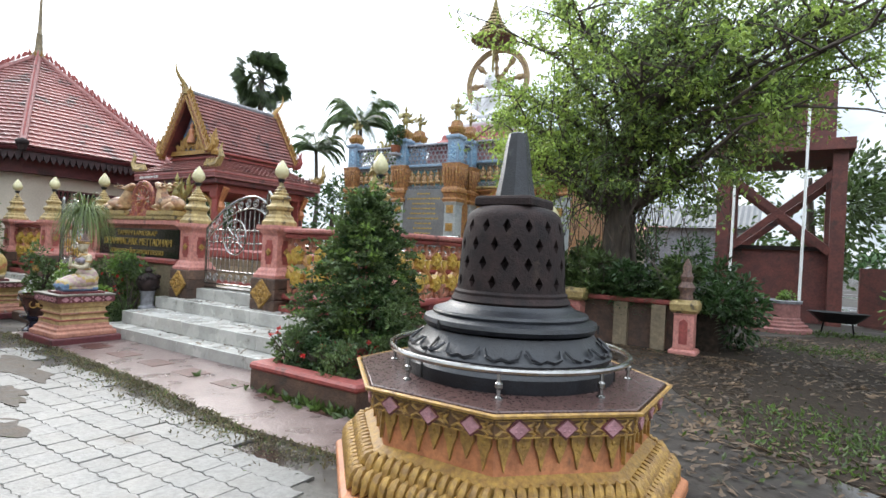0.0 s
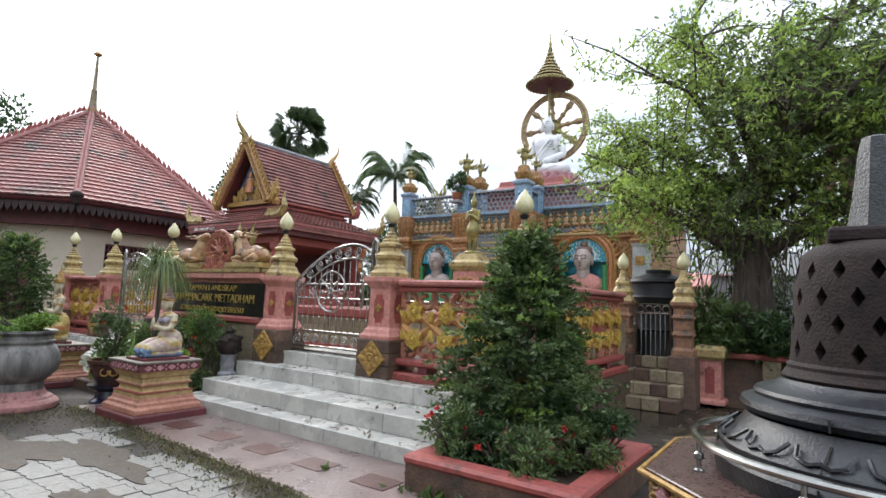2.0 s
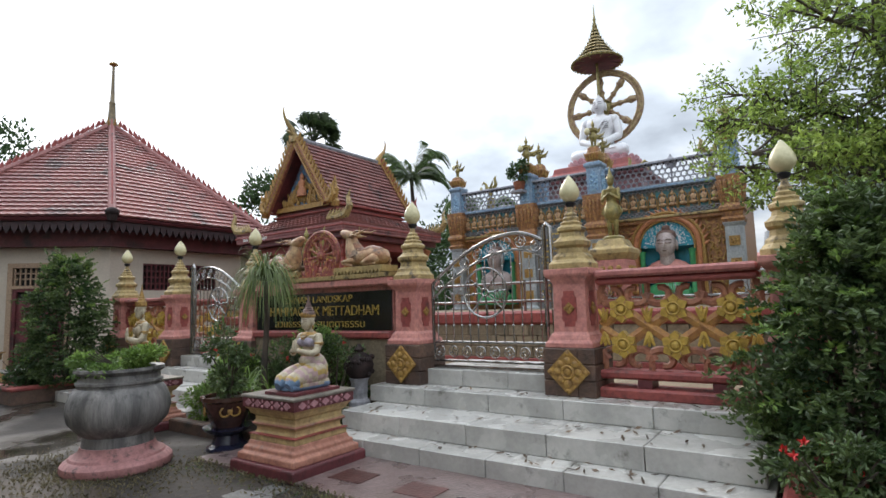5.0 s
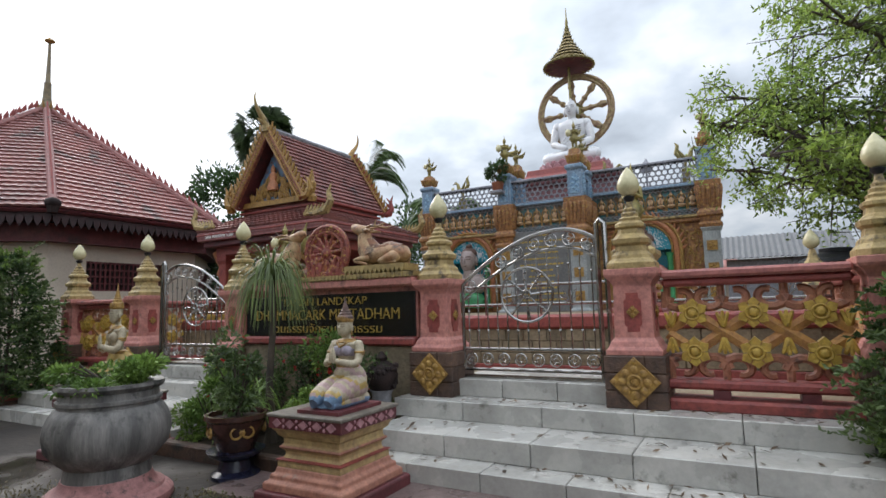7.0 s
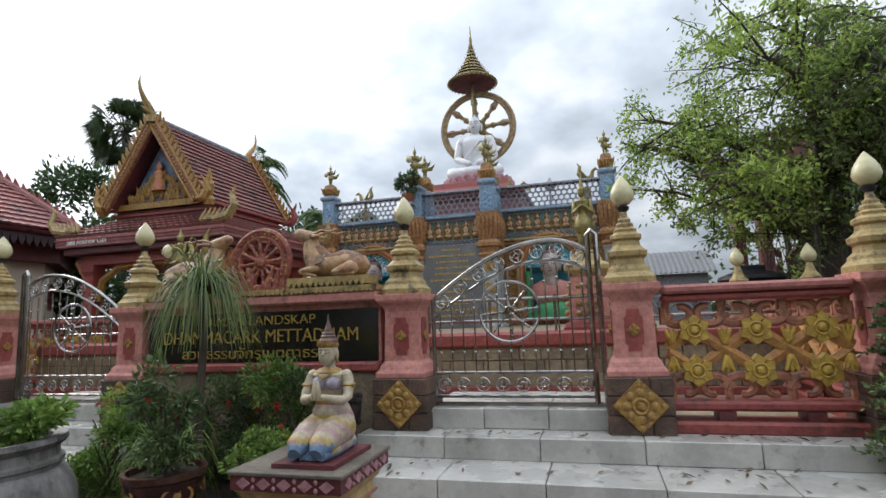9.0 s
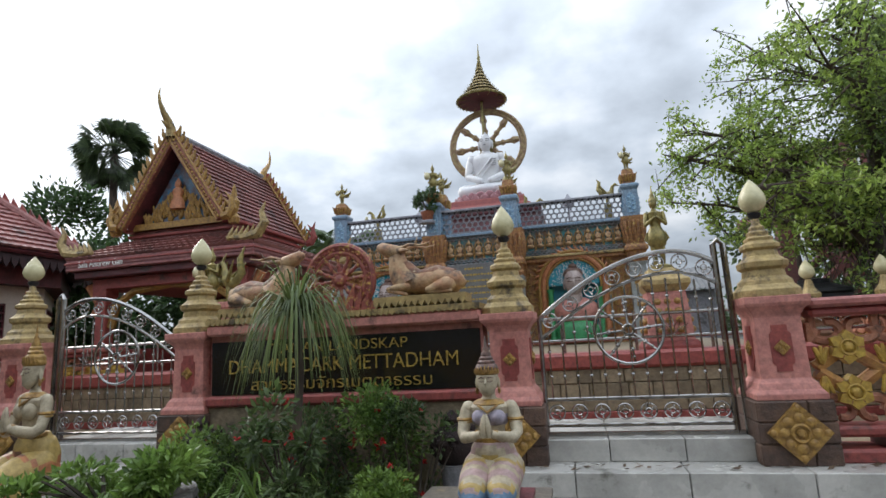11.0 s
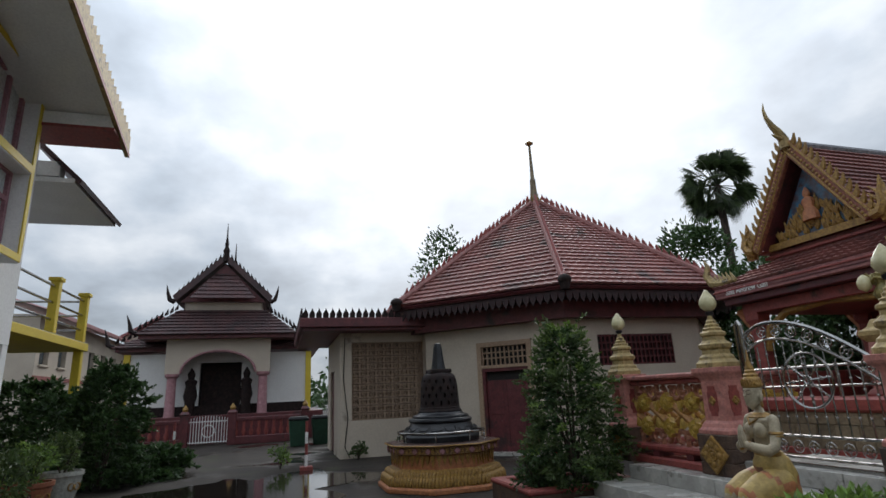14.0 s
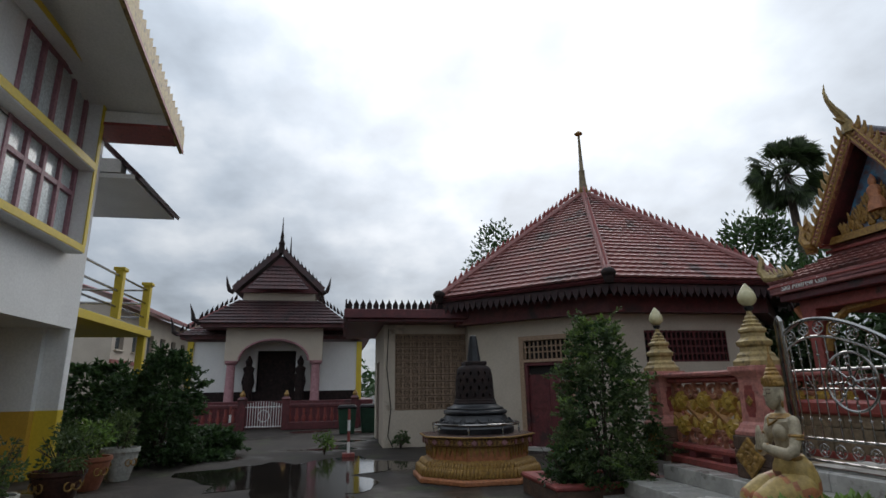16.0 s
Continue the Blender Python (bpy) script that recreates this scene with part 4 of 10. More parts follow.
roof = part("roof_base", lathe(bmn(), [(RE - 0.05, ZE - 0.12), (RE, ZE - 0.06), (0.12, ZA - 0.06)], 8, (0, 0, 0), radians(22.5)), M_DKRED, hall, "dark stained roof boards", 15)
for k in range(8):
    a, b = hp(RE, k, ZE), hp(RE, k + 1, ZE)
    ta, tb = hp(0.2, k, ZA), hp(0.2, k + 1, ZA)
    tiled_slope(roof, a, b, ta, tb, M_TILE, 0.24, 0.21, label="weathered red clay tiles")
    bm = bmn()
    ridge_bar(bm, hp(RE, k, ZE + 0.05), hp(0.15, k, ZA + 0.05), 0.1)
    part("hip_ridge", bm, M_HIP, roof, "pink plastered hip")
    bm = bmn()
    ball(bm, hp(RE + 0.02, k, ZE + 0.08), 0.17, 0.17, 0.13, 10, 6)
    tube(bm, [hp(RE + 0.02, k, ZE - 0.15), hp(RE + 0.02, k, ZE + 0.02)], [0.1, 0.14], 8)
    part("eave_knob", bm, M_BELL, roof, "dark round hip end")
    bm = bmn()
    flames(bm, hp(RE - 0.2, k, ZE + 0.22), hp(0.3, k, ZA + 0.1), 0.24, 0.2, 0.16, 0.3)
    part("hip_cresting", bm, M_RED, roof, "small leaf-shaped crest tiles", kind="stuff")
    # fascia with a hanging fringe
    bm = bmn()
    m_a, m_b = hp(RE - 0.1, k, ZE - 0.2), hp(RE - 0.1, k + 1, ZE - 0.2)
    d = (m_b - m_a)
    ax = d.normalized()
    out = Vector((ax.y, -ax.x, 0))
    fr = [m_a + out * 0.0, m_b, m_b + Vector((0, 0, 0.16)), m_a + Vector((0, 0, 0.16))]
    rings(bm, [fr, [v - out * 0.06 for v in fr]])
    cnt = 26
    for i in range(cnt):
        c = m_a + d * ((i + 0.5) / cnt)
        w = d.length / cnt * 0.48
        o2 = [(-w, 0), (w, 0), (w * 0.8, -0.12), (0, -0.24), (-w * 0.8, -0.12)]
        fr = [c + ax * x + Vector((0, 0, z)) + out * 0.03 for x, z in o2]
        rings(bm, [fr, [v - out * 0.04 for v in fr]])
    part("fringe", bm, M_FRINGE, roof, "dark maroon hanging fringe with traces of gold", kind="stuff")
    bm = bmn()
    fr = [hp(RW + 0.35, k, ZE - 0.72), hp(RW + 0.35, k + 1, ZE - 0.72), hp(RW + 0.35, k + 1, ZE - 0.3), hp(RW + 0.35, k, ZE - 0.3)]
    rings(bm, [fr, [Vector((v.x * 0.9, v.y * 0.9, v.z)) for v in fr]])
    part("cornice", bm, M_DKRED, hall, "maroon cornice under the eaves")
soffit = part("soffit", lathe(bmn(), [(RE - 0.1, ZE - 0.24), (RE - 0.1, ZE - 0.2), (1.0, ZE - 0.2)], 8, (0, 0, 0), radians(22.5)), M_DKRED, hall, "", 15)
M_SPIRE = mat("tarnished_gilt", (0.26, 0.20, 0.11), (0.14, 0.11, 0.07), scale=9, rough=0.6, metal=0.1, bump=0.2)
hall_spire = part("spire", lathe(bmn(), [(0.24, ZA - 0.1), (0.27, ZA + 0.05), (0.2, ZA + 0.18), (0.14, ZA + 0.3), (0.12, ZA + 0.5), (0.1, ZA + 0.9), (0.11, ZA + 0.95), (0.075, ZA + 1.0), (0.055, ZA + 1.7), (0.045, ZA + 2.2), (0.04, ZA + 2.3)], 10), M_SPIRE, hall, "slender weathered gilt spire")
bm = bmn()
lathe(bm, [(0.04, ZA + 2.3), (0.14, ZA + 2.36), (0.15, ZA + 2.4), (0.05, ZA + 2.48)], 12)
for k in range(8):
    a = k * math.pi / 4
    limb(bm, (0.2 * math.cos(a), 0.2 * math.sin(a), ZA + 0.05), (0.3 * math.cos(a), 0.3 * math.sin(a), ZA + 0.3), 0.05, 0.015, 6)
part("spire_cap", bm, M_GOLD, hall_spire)
# walls: eight sides with real openings where doors and vents stand
def wall_with_hole(bm, w, h, holes, t, m):
    """A wall in x, z with rectangular openings, built of blocks round them."""
    xs = sorted({-w / 2, w / 2, *[v for q in holes for v in q[:2]]})
    zs = sorted({0.0, h, *[v for q in holes for v in q[2:]]})
    for i in range(len(xs) - 1):
        for j in range(len(zs) - 1):
            cx, cz = (xs[i] + xs[i + 1]) / 2, (zs[j] + zs[j + 1]) / 2
            if any(q[0] < cx < q[1] and q[2] < cz < q[3] for q in holes):
                continue
            box(bm, xs[i], xs[i + 1], 0, t, zs[j], zs[j + 1], m)


SW = 2 * RW * math.sin(math.pi / 8)
APO = RW * math.cos(math.pi / 8)
for k in range(8):
    a = radians(45 * k)
    m = Matrix.Rotation(a + math.pi / 2, 4, "Z") @ Matrix.Translation((0, -APO, 0))
    bm = bmn()
    door = k == 7
    vent = k in (0, 1, 6)
    holes = [(-0.3, 0.95, 0.0, 2.62)] if door else ([(-1.1, 1.1, 2.0, 2.75)] if vent else [])
    wall_with_hole(bm, SW + 0.02, ZE - 0.3, holes, 0.18, m)
    bmesh.ops.remove_doubles(bm, verts=bm.verts, dist=0.0005)
    w = part("wall", bm, M_CREAM, hall, "stained cream plaster wall", None)
    if door:
        bm = bmn()
        for q in ((-0.42, -0.3, 0, 2.74), (0.95, 1.07, 0, 2.74), (-0.3, 0.95, 2.62, 2.74), (-0.3, 0.95, 2.08, 2.16)):
            box(bm, q[0], q[1], -0.05, 0.1, q[2], q[3], m)
        fr = part("door_frame", bm, M_FRAME, w, "cream frame with small red tiles", None, 0.006)
        bm = bmn()
        for q in ((-0.3, -0.22, 0, 2.1), (0.87, 0.95, 0, 2.1), (-0.22, 0.87, 2.0, 2.09)):
            box(bm, q[0], q[1], -0.02, 0.08, q[2], q[3], m)
        part("door_lining", bm, M_DKRED, fr, "", None, 0.004)
        for x0, x1 in ((-0.22, 0.325), (0.325, 0.87)):
            bm = bmn()
            box(bm, x0 + 0.005, x1 - 0.005, 0.04, 0.08, 0.02, 1.78, m)
            for z0, z1 in ((0.12, 0.8), (0.95, 1.7)):
                box(bm, x0 + 0.09, x1 - 0.09, 0.025, 0.05, z0, z1, m)
            part("door_leaf", bm, M_DKRED, fr, "maroon panelled door leaf, shut", None, 0.004)
        part("dark_gap", b1(-0.22, 0.87, 0.1, 0.13, 1.78, 2.62, m=m), M_DARK, fr)
        bm = bmn()
        for i in range(11):
            x = -0.28 + 0.12 * i
            box(bm, x, x + 0.03, 0.0, 0.04, 2.17, 2.61, m)
        box(bm, -0.3, 0.95, 0.0, 0.04, 2.32, 2.35, m)
        box(bm, -0.3, 0.95, 0.0, 0.04, 2.46, 2.49, m)
        part("transom_grille", bm, M_FRAME, fr, "", None)
        part("threshold", b1(-0.5, 1.15, -0.25, 0.1, 0.0, 0.07, m=m), M_MARBLE, fr)
    if vent:
        part("vent_backing", b1(-1.1, 1.1, 0.1, 0.14, 2.0, 2.75, m=m), M_DARK, w)
        bm = bmn()
        for i in range(19):
            x = -1.1 + 2.2 * i / 18
            box(bm, x - 0.02, x + 0.02, 0.02, 0.07, 2.0, 2.75, m)
        for i in range(5):
            z = 2.02 + 0.175 * i
            box(bm, -1.1, 1.1, 0.01, 0.06, z - 0.02, z + 0.02, m)
        part("vent_grille", bm, M_DKRED, w, "maroon wooden vent grille", None)

# annex with a pierced block screen
ann = thing("hall_annex", -22.6, 1.77, 0, "cream annex with a pierced block screen and crested flat eave", "building")
AL, AH = 3.6, 3.3
bm = bmn()
wall_with_hole(bm, 2 * 1.35, AH, [(-1.05, 0.95, 0.93, 2.97)], 0.2, pose(0, 1.35, 0, 0, 0, 90))
part("front_wall", bm, M_CREAM, ann, "stained cream plaster", None)
bm = bmn()
wall_with_hole(bm, AL, AH, [(-0.9, 0.3, 0.0, 2.3)], 0.2, pose(-AL / 2 - 0.2, 0.0, 0, 0, 0, 0))
part("side_wall", bm, M_CREAM, ann, "", None)
part("inner_dark", b1(-3.4, -0.6, 0.4, 4.0, 0.0, 3.2), M_DARK, ann)
part("side_shutter", b1(-2.85, -1.65, 0.06, 0.12, 0.02, 2.28), M_DKRED, ann, "maroon shutter")
bm = bmn()
nb, rowsb = 9, 11
for i in range(nb):
    for j in range(rowsb):
        cy, cz = 0.3 + 2.0 * (i + 0.5) / nb, 0.93 + 2.04 * (j + 0.5) / rowsb
        w = 2.0 / nb / 2
        for q in ((-w, w, -0.085, -0.06), (-w, w, 0.06, 0.085), (-w, -w + 0.03, -0.06, 0.06), (w - 0.03, w, -0.06, 0.06)):
            box(bm, -0.1, -0.02, cy + q[0], cy + q[1], cz + q[2], cz + q[3])
        ring_tube(bm, (-0.06, cy, cz), 0.05, 0.016, "x", 8, 4)
        for q in (-1, 1):
            tube(bm, [(-0.06, cy - 0.085, cz - 0.065 * q), (-0.06, cy + 0.085, cz + 0.065 * q)], 0.011, 4)
part("screen_block", bm, mat("screen_block", (0.38, 0.275, 0.195), (0.29, 0.20, 0.14), scale=8, rough=0.85), ann, "tan pierced concrete screen blocks", None, kind="stuff")
part("flat_roof", b1(-4.4, 0.75, -1.1, 2.9, 3.3, 3.55), M_DKRED, ann, "maroon flat eave", None, 0.02)
part("roof_soffit_board", b1(-4.3, 0.65, -1.0, 2.9, 3.22, 3.298), M_DKRED, ann, "", None, 0.01)
bm = bmn()
flames(bm, (0.7, -1.05, 3.55), (0.7, 2.9, 3.55), 0.17, 0.26, 0.14, 0.0)
flames(bm, (0.7, -1.05, 3.55), (-4.3, -1.05, 3.55), 0.17, 0.26, 0.14, 0.0)
part("eave_cresting", bm, M_BELL, ann, "dark leaf-shaped cresting", kind="stuff")
part("downpipe", tube(bmn(), [(0.03, 2.55, 0.0), (0.03, 2.55, 3.25)], 0.05, 8), M_BELL, ann, "dark downpipe")
part("cable", tube(bmn(), [(0.02, 0.12, 3.1), (0.03, 0.08, 2.0), (0.03, 0.2, 1.0), (0.03, 0.12, 0.3), (0.03, 0.25, 0.02)], 0.012, 5), M_BLACKPL, ann)


# ---- steel gates ----
def make_gate(x0, x1, high_right):
    """An arched leaf of polished tube with a wheel, rings and beaded bars. The tall end stands at the hinge side."""
    w = x1 - x0
    g = thing("steel_gate", x0, 5.12, 0.665, "polished stainless steel gate with a wheel and ring scrolls, shut", "gate", "steel gates")
    def arch(f, drop):
        f = f if high_right else 1 - f
        s = math.sin(math.pi * (0.12 + 0.5 * f)) if f < 0.76 else math.sin(math.pi * 0.5) - 0.9 * (f - 0.76) ** 2 * 3
        return 0.92 + 0.48 * min(1.0, max(0.0, (s - 0.36) / 0.64)) - drop
    n = 24
    hx = w if high_right else 0.0
    fx = 0.0 if high_right else w
    bm = bmn()
    tube(bm, [(fx, 0, 0.08), (fx, 0, arch(0 if high_right else 1, 0)), *[(w * (i / n if high_right else 1 - i / n), 0, arch(i / n if high_right else 1 - i / n, 0)) for i in range(1, n + 1)]], 0.019, 8)
    tube(bm, [(hx, 0, 0.0), (hx, 0, 1.42), (hx + (0.03 if high_right else -0.03), 0.0, 1.46), (hx + (0.07 if high_right else -0.07), 0.0, 1.42), (hx + (0.08 if high_right else -0.08), 0, 0.0)], 0.024, 8)
    fr = part("frame", bm, M_STEEL, g)
    bm = bmn()
    tube(bm, [(w * i / n, 0, max(0.5, arch(i / n, 0.17))) for i in range(n + 1)], 0.014, 7)
    part("inner_arch", bm, M_STEEL, g)
    for z in (0.08, 0.28):
        part("rail", tube(bmn(), [(0, 0, z), (w, 0, z)], 0.014, 7), M_STEEL, g)
    part("bottom_track", b1(-0.05, w + 0.05, -0.02, 0.02, 0.0, 0.03), M_STEEL, g)
    me = None
    for i in range(8):
        x = w * (i + 0.5) / 8
        bm = bmn()
        ring_tube(bm, (0, 0, 0), 0.058, 0.0065, "y", 16, 5)
        ring_tube(bm, (0, 0, 0), 0.022, 0.006, "y", 10, 4)
        for k in range(4):
            a = k * math.pi / 2 + 0.4
            ball(bm, (0.038 * math.cos(a), 0, 0.038 * math.sin(a)), 0.009, u=6, v=4)
        me = me or mesh_of(bm, "ring", M_STEEL)
        piece("ring_scroll", me, g, pose(x, 0, 0.18, 0, random.uniform(0, 90)))
        f = (i + 0.5) / 8
        piece("ring_scroll", me, g, pose(x, 0, arch(f, 0.085), 0, random.uniform(0, 90)))
    nb = 13
    for i in range(nb):
        x = w * (i + 0.6) / (nb + 0.2)
        t = arch(x / w, 0.18) - 0.03 * (i % 2)
        bm = bmn()
        tube(bm, [(x, 0, 0.28), (x, 0, max(t, 0.5))], 0.0072, 6)
        for z in (0.46, t - 0.14):
            ball(bm, (x, 0, z), 0.016, 0.016, 0.013, 8, 4)
        part("bar", bm, M_STEEL, g)
    cx, cz, cr = w * (0.5 if high_right else 0.5), 0.8, 0.26
    bm = bmn()
    ring_tube(bm, (cx, -0.012, cz), cr, 0.0125, "y", 36, 7)
    ring_tube(bm, (cx, -0.012, cz), 0.04, 0.012, "y", 14, 6)
    wh = part("wheel", bm, M_STEEL, g, "round wheel emblem")
    for k in range(8):
        a = k * math.pi / 4 + 0.1
        c, s = math.cos(a), math.sin(a)
        bm = bmn()
        tube(bm, [(cx + 0.04 * c, -0.012, cz + 0.04 * s), (cx + cr * c, -0.012, cz + cr * s)], 0.009, 5)
        ball(bm, (cx + 0.15 * c, -0.012, cz + 0.15 * s), 0.019, u=6, v=4)
        ball(bm, (cx + 0.21 * c, -0.012, cz + 0.21 * s), 0.014, u=6, v=4)
        part("spoke", bm, M_STEEL, wh)
    return g


make_gate(-7.64, -6.26, True)
make_gate(-12.48, -11.1, False)


# ---- figures: one mesh each ----
def paint_from(bm, start, idx):
    for i, f in enumerate(bm.faces):
        if i >= start:
            f.material_index = idx


M_SKIRT = mat("skirt_dusty_pink", (0.46, 0.33, 0.31), (0.38, 0.25, 0.24), scale=9, rough=0.55, bump=0.15)
M_SKIRT2 = mat("skirt_cream", (0.50, 0.43, 0.31), (0.40, 0.33, 0.22), scale=9, rough=0.55, bump=0.15)
M_SKIRT3 = mat("skirt_blue", (0.17, 0.28, 0.42), (0.13, 0.21, 0.32), scale=9, rough=0.5, bump=0.15)
M_SKIRT4 = mat("skirt_yellow", (0.50, 0.36, 0.12), (0.40, 0.27, 0.08), scale=9, rough=0.55, bump=0.15)
M_CROWN = mat("maroon_brown_crown", (0.20, 0.11, 0.085), (0.10, 0.06, 0.05), scale=25, rough=0.55, bump=0.4, fine=80, stain=(0.30, 0.20, 0.08), stain_at=0.58, stain_scale=20)
M_BUST = mat("pinkish_grey_stone", (0.50, 0.41, 0.38), (0.40, 0.32, 0.30), scale=6, rough=0.5, bump=0.1)
M_CLOTH = mat("painted_bodice", (0.40, 0.35, 0.42), (0.28, 0.25, 0.30), scale=20, rough=0.6)
M_GILT = mat("gilded_statue", (0.34, 0.275, 0.09), (0.20, 0.165, 0.06), scale=12, rough=0.38, metal=0.35, bump=0.25, stain=(0.12, 0.13, 0.04), stain_at=0.58, stain_scale=8)


def kneeling_statue(x, y, z):
    """A kneeling worshipper with joined palms, in plain shapes; faces -y."""
    bm = bmn()
    n = 0
    box(bm, -0.19, 0.19, -0.27, 0.24, 0, 0.025)
    paint_from(bm, n, 3); n = len(bm.faces)
    # folded legs under a wrapped, banded skirt
    def dense(pts, rad, k=5):
        out, rr = [], []
        for i in range(len(pts) - 1):
            for j in range(k):
                f = j / k
                out.append(Vector(pts[i]).lerp(Vector(pts[i + 1]), f))
                rr.append(rad[i] + (rad[i + 1] - rad[i]) * f)
        return out + [Vector(pts[-1])], rr + [rad[-1]]
    for s in (-1, 1):
        tube(bm, *dense([(s * 0.055, 0.17, 0.12), (s * 0.062, 0.08, 0.16), (s * 0.066, -0.08, 0.135), (s * 0.068, -0.19, 0.1), (s * 0.066, -0.235, 0.07)], [0.06, 0.1, 0.088, 0.07, 0.035]), 14)
        tube(bm, *dense([(s * 0.088, -0.22, 0.06), (s * 0.088, -0.1, 0.07), (s * 0.08, 0.19, 0.06)], [0.03, 0.055, 0.04], 8), 12)
    tube(bm, *dense([(0, 0.1, 0.08), (0, 0.1, 0.2), (0, 0.08, 0.27), (0, 0.075, 0.31)], [0.125, 0.132, 0.112, 0.085]), 16)
    for k in range(7):
        f = k / 6
        tube(bm, [(-0.02 + 0.04 * f, -0.03 - 0.02 * f, 0.22), (-0.035 + 0.07 * f, -0.15, 0.14), (-0.05 + 0.1 * f, -0.2, 0.03)], 0.01, 5)
    for i, f in enumerate(bm.faces):
        if i >= n:
            c = f.calc_center_median()
            q = math.hypot(c.y - 0.1, c.z - 0.33)
            f.material_index = 8 if c.z < 0.062 or (c.y < -0.16 and c.z < 0.12) else (1, 7, 1, 7, 9)[int(q * 26) % 5]
    n = len(bm.faces)
    # trunk, arms and head
    lathe(bm, [(0.088, 0.295), (0.075, 0.33), (0.072, 0.36), (0.088, 0.41), (0.104, 0.455), (0.108, 0.475), (0.085, 0.495), (0.045, 0.51), (0.034, 0.53), (0.036, 0.56)], 18, (0, 0.065, 0), 0, 1.0, 0.7)
    for s in (-1, 1):
        ball(bm, (s * 0.112, 0.065, 0.468), 0.036, 0.036, 0.036, 12, 8)
        tube(bm, [(s * 0.118, 0.065, 0.465), (s * 0.132, 0.05, 0.41), (s * 0.14, 0.02, 0.35), (s * 0.125, -0.02, 0.33), (s * 0.07, -0.075, 0.345), (s * 0.025, -0.1, 0.36)], [0.034, 0.035, 0.03, 0.028, 0.025, 0.018], 12)
        tube(bm, [(s * 0.014, -0.098, 0.345), (s * 0.012, -0.105, 0.39), (s * 0.008, -0.105, 0.435), (s * 0.005, -0.1, 0.455)], [0.017, 0.018, 0.011, 0.004], 8)
        ball(bm, (s * 0.057, 0.055, 0.595), 0.009, 0.016, 0.03, 7, 6)
    tube(bm, [(0, 0.03, 0.535), (0, 0.02, 0.55), (0, 0.028, 0.575), (0, 0.04, 0.61), (0, 0.05, 0.645), (0, 0.052, 0.665)], [0.018, 0.036, 0.05, 0.058, 0.058, 0.05], 16)
    tube(bm, [(0, -0.016, 0.618), (0, -0.026, 0.598), (0, -0.016, 0.592)], [0.005, 0.01, 0.004], 6)
    paint_from(bm, n, 0); n = len(bm.faces)
    # painted lips and brows
    ball(bm, (0, -0.011, 0.573), 0.013, 0.006, 0.005, 8, 4)
    for s in (-1, 1):
        tube(bm, [(s * 0.008, -0.016, 0.622), (s * 0.022, -0.013, 0.628), (s * 0.038, -0.002, 0.622)], 0.0025, 4)
        tube(bm, [(s * 0.01, -0.016, 0.608), (s * 0.022, -0.014, 0.604), (s * 0.036, -0.004, 0.608)], 0.0025, 4)
    paint_from(bm, n, 5); n = len(bm.faces)
    # bodice
    for s in (-1, 1):
        ball(bm, (s * 0.043, 0.015, 0.425), 0.046, 0.046, 0.042, 12, 8)
    lathe(bm, [(0.086, 0.385), (0.094, 0.4), (0.1, 0.425), (0.098, 0.44)], 18, (0, 0.065, 0), 0, 1.0, 0.7)
    paint_from(bm, n, 2); n = len(bm.faces)
    # gilt collar, belt, armlets, bracelets, ear drops
    for s in (-1, 1):
        ring_tube(bm, (s * 0.133, 0.052, 0.415), 0.037, 0.008, "z", 14, 5)
        ring_tube(bm, (s * 0.133, 0.052, 0.4), 0.036, 0.005, "z", 14, 5)
        ball(bm, (s * 0.045, -0.085, 0.352), 0.026, 0.02, 0.026, 8, 6)
        ball(bm, (s * 0.059, 0.05, 0.555), 0.009, 0.009, 0.018, 6, 5)
    lathe(bm, [(0.06, 0.512), (0.074, 0.505), (0.088, 0.49), (0.084, 0.485), (0.06, 0.5)], 18, (0, 0.06, 0), 0, 1, 0.78)
    tube(bm, [(-0.05, 0.005, 0.485), (0, -0.028, 0.455), (0.05, 0.005, 0.485)], 0.007, 5)
    lathe(bm, [(0.09, 0.295), (0.096, 0.305), (0.092, 0.32), (0.08, 0.325)], 18, (0, 0.07, 0), 0, 1, 0.8)
    lathe(bm, [(0.06, 0.638), (0.066, 0.645), (0.064, 0.66), (0.058, 0.665)], 16, (0, 0.048, 0))
    for k in range(9):
        a = -math.pi / 2 + (k - 4) * 0.3
        limb(bm, (0.062 * math.cos(a), 0.048 + 0.062 * math.sin(a), 0.655), (0.066 * math.cos(a), 0.048 + 0.066 * math.sin(a), 0.685 - 0.004 * abs(k - 4)), 0.009, 0.003, 5)
    paint_from(bm, n, 4); n = len(bm.faces)
    # tiered crown
    lathe(bm, [(0.058, 0.655), (0.062, 0.672), (0.054, 0.69), (0.046, 0.694), (0.047, 0.706), (0.036, 0.715), (0.037, 0.725), (0.027, 0.734), (0.028, 0.745), (0.018, 0.757), (0.019, 0.767), (0.01, 0.785), (0.003, 0.84)], 16, (0, 0.05, 0))
    paint_from(bm, n, 6)
    ob = solo("kneeling_statue", bm, [M_STATUE, M_SKIRT, M_CLOTH, M_DKRED, M_GOLD, M_CROWN, M_CROWN, M_SKIRT2, M_SKIRT3, M_SKIRT4], "painted statue of a kneeling worshipper with joined palms", "statue", "kneeling statues", smooth=50, m=pose(x, y, z))
    return ob


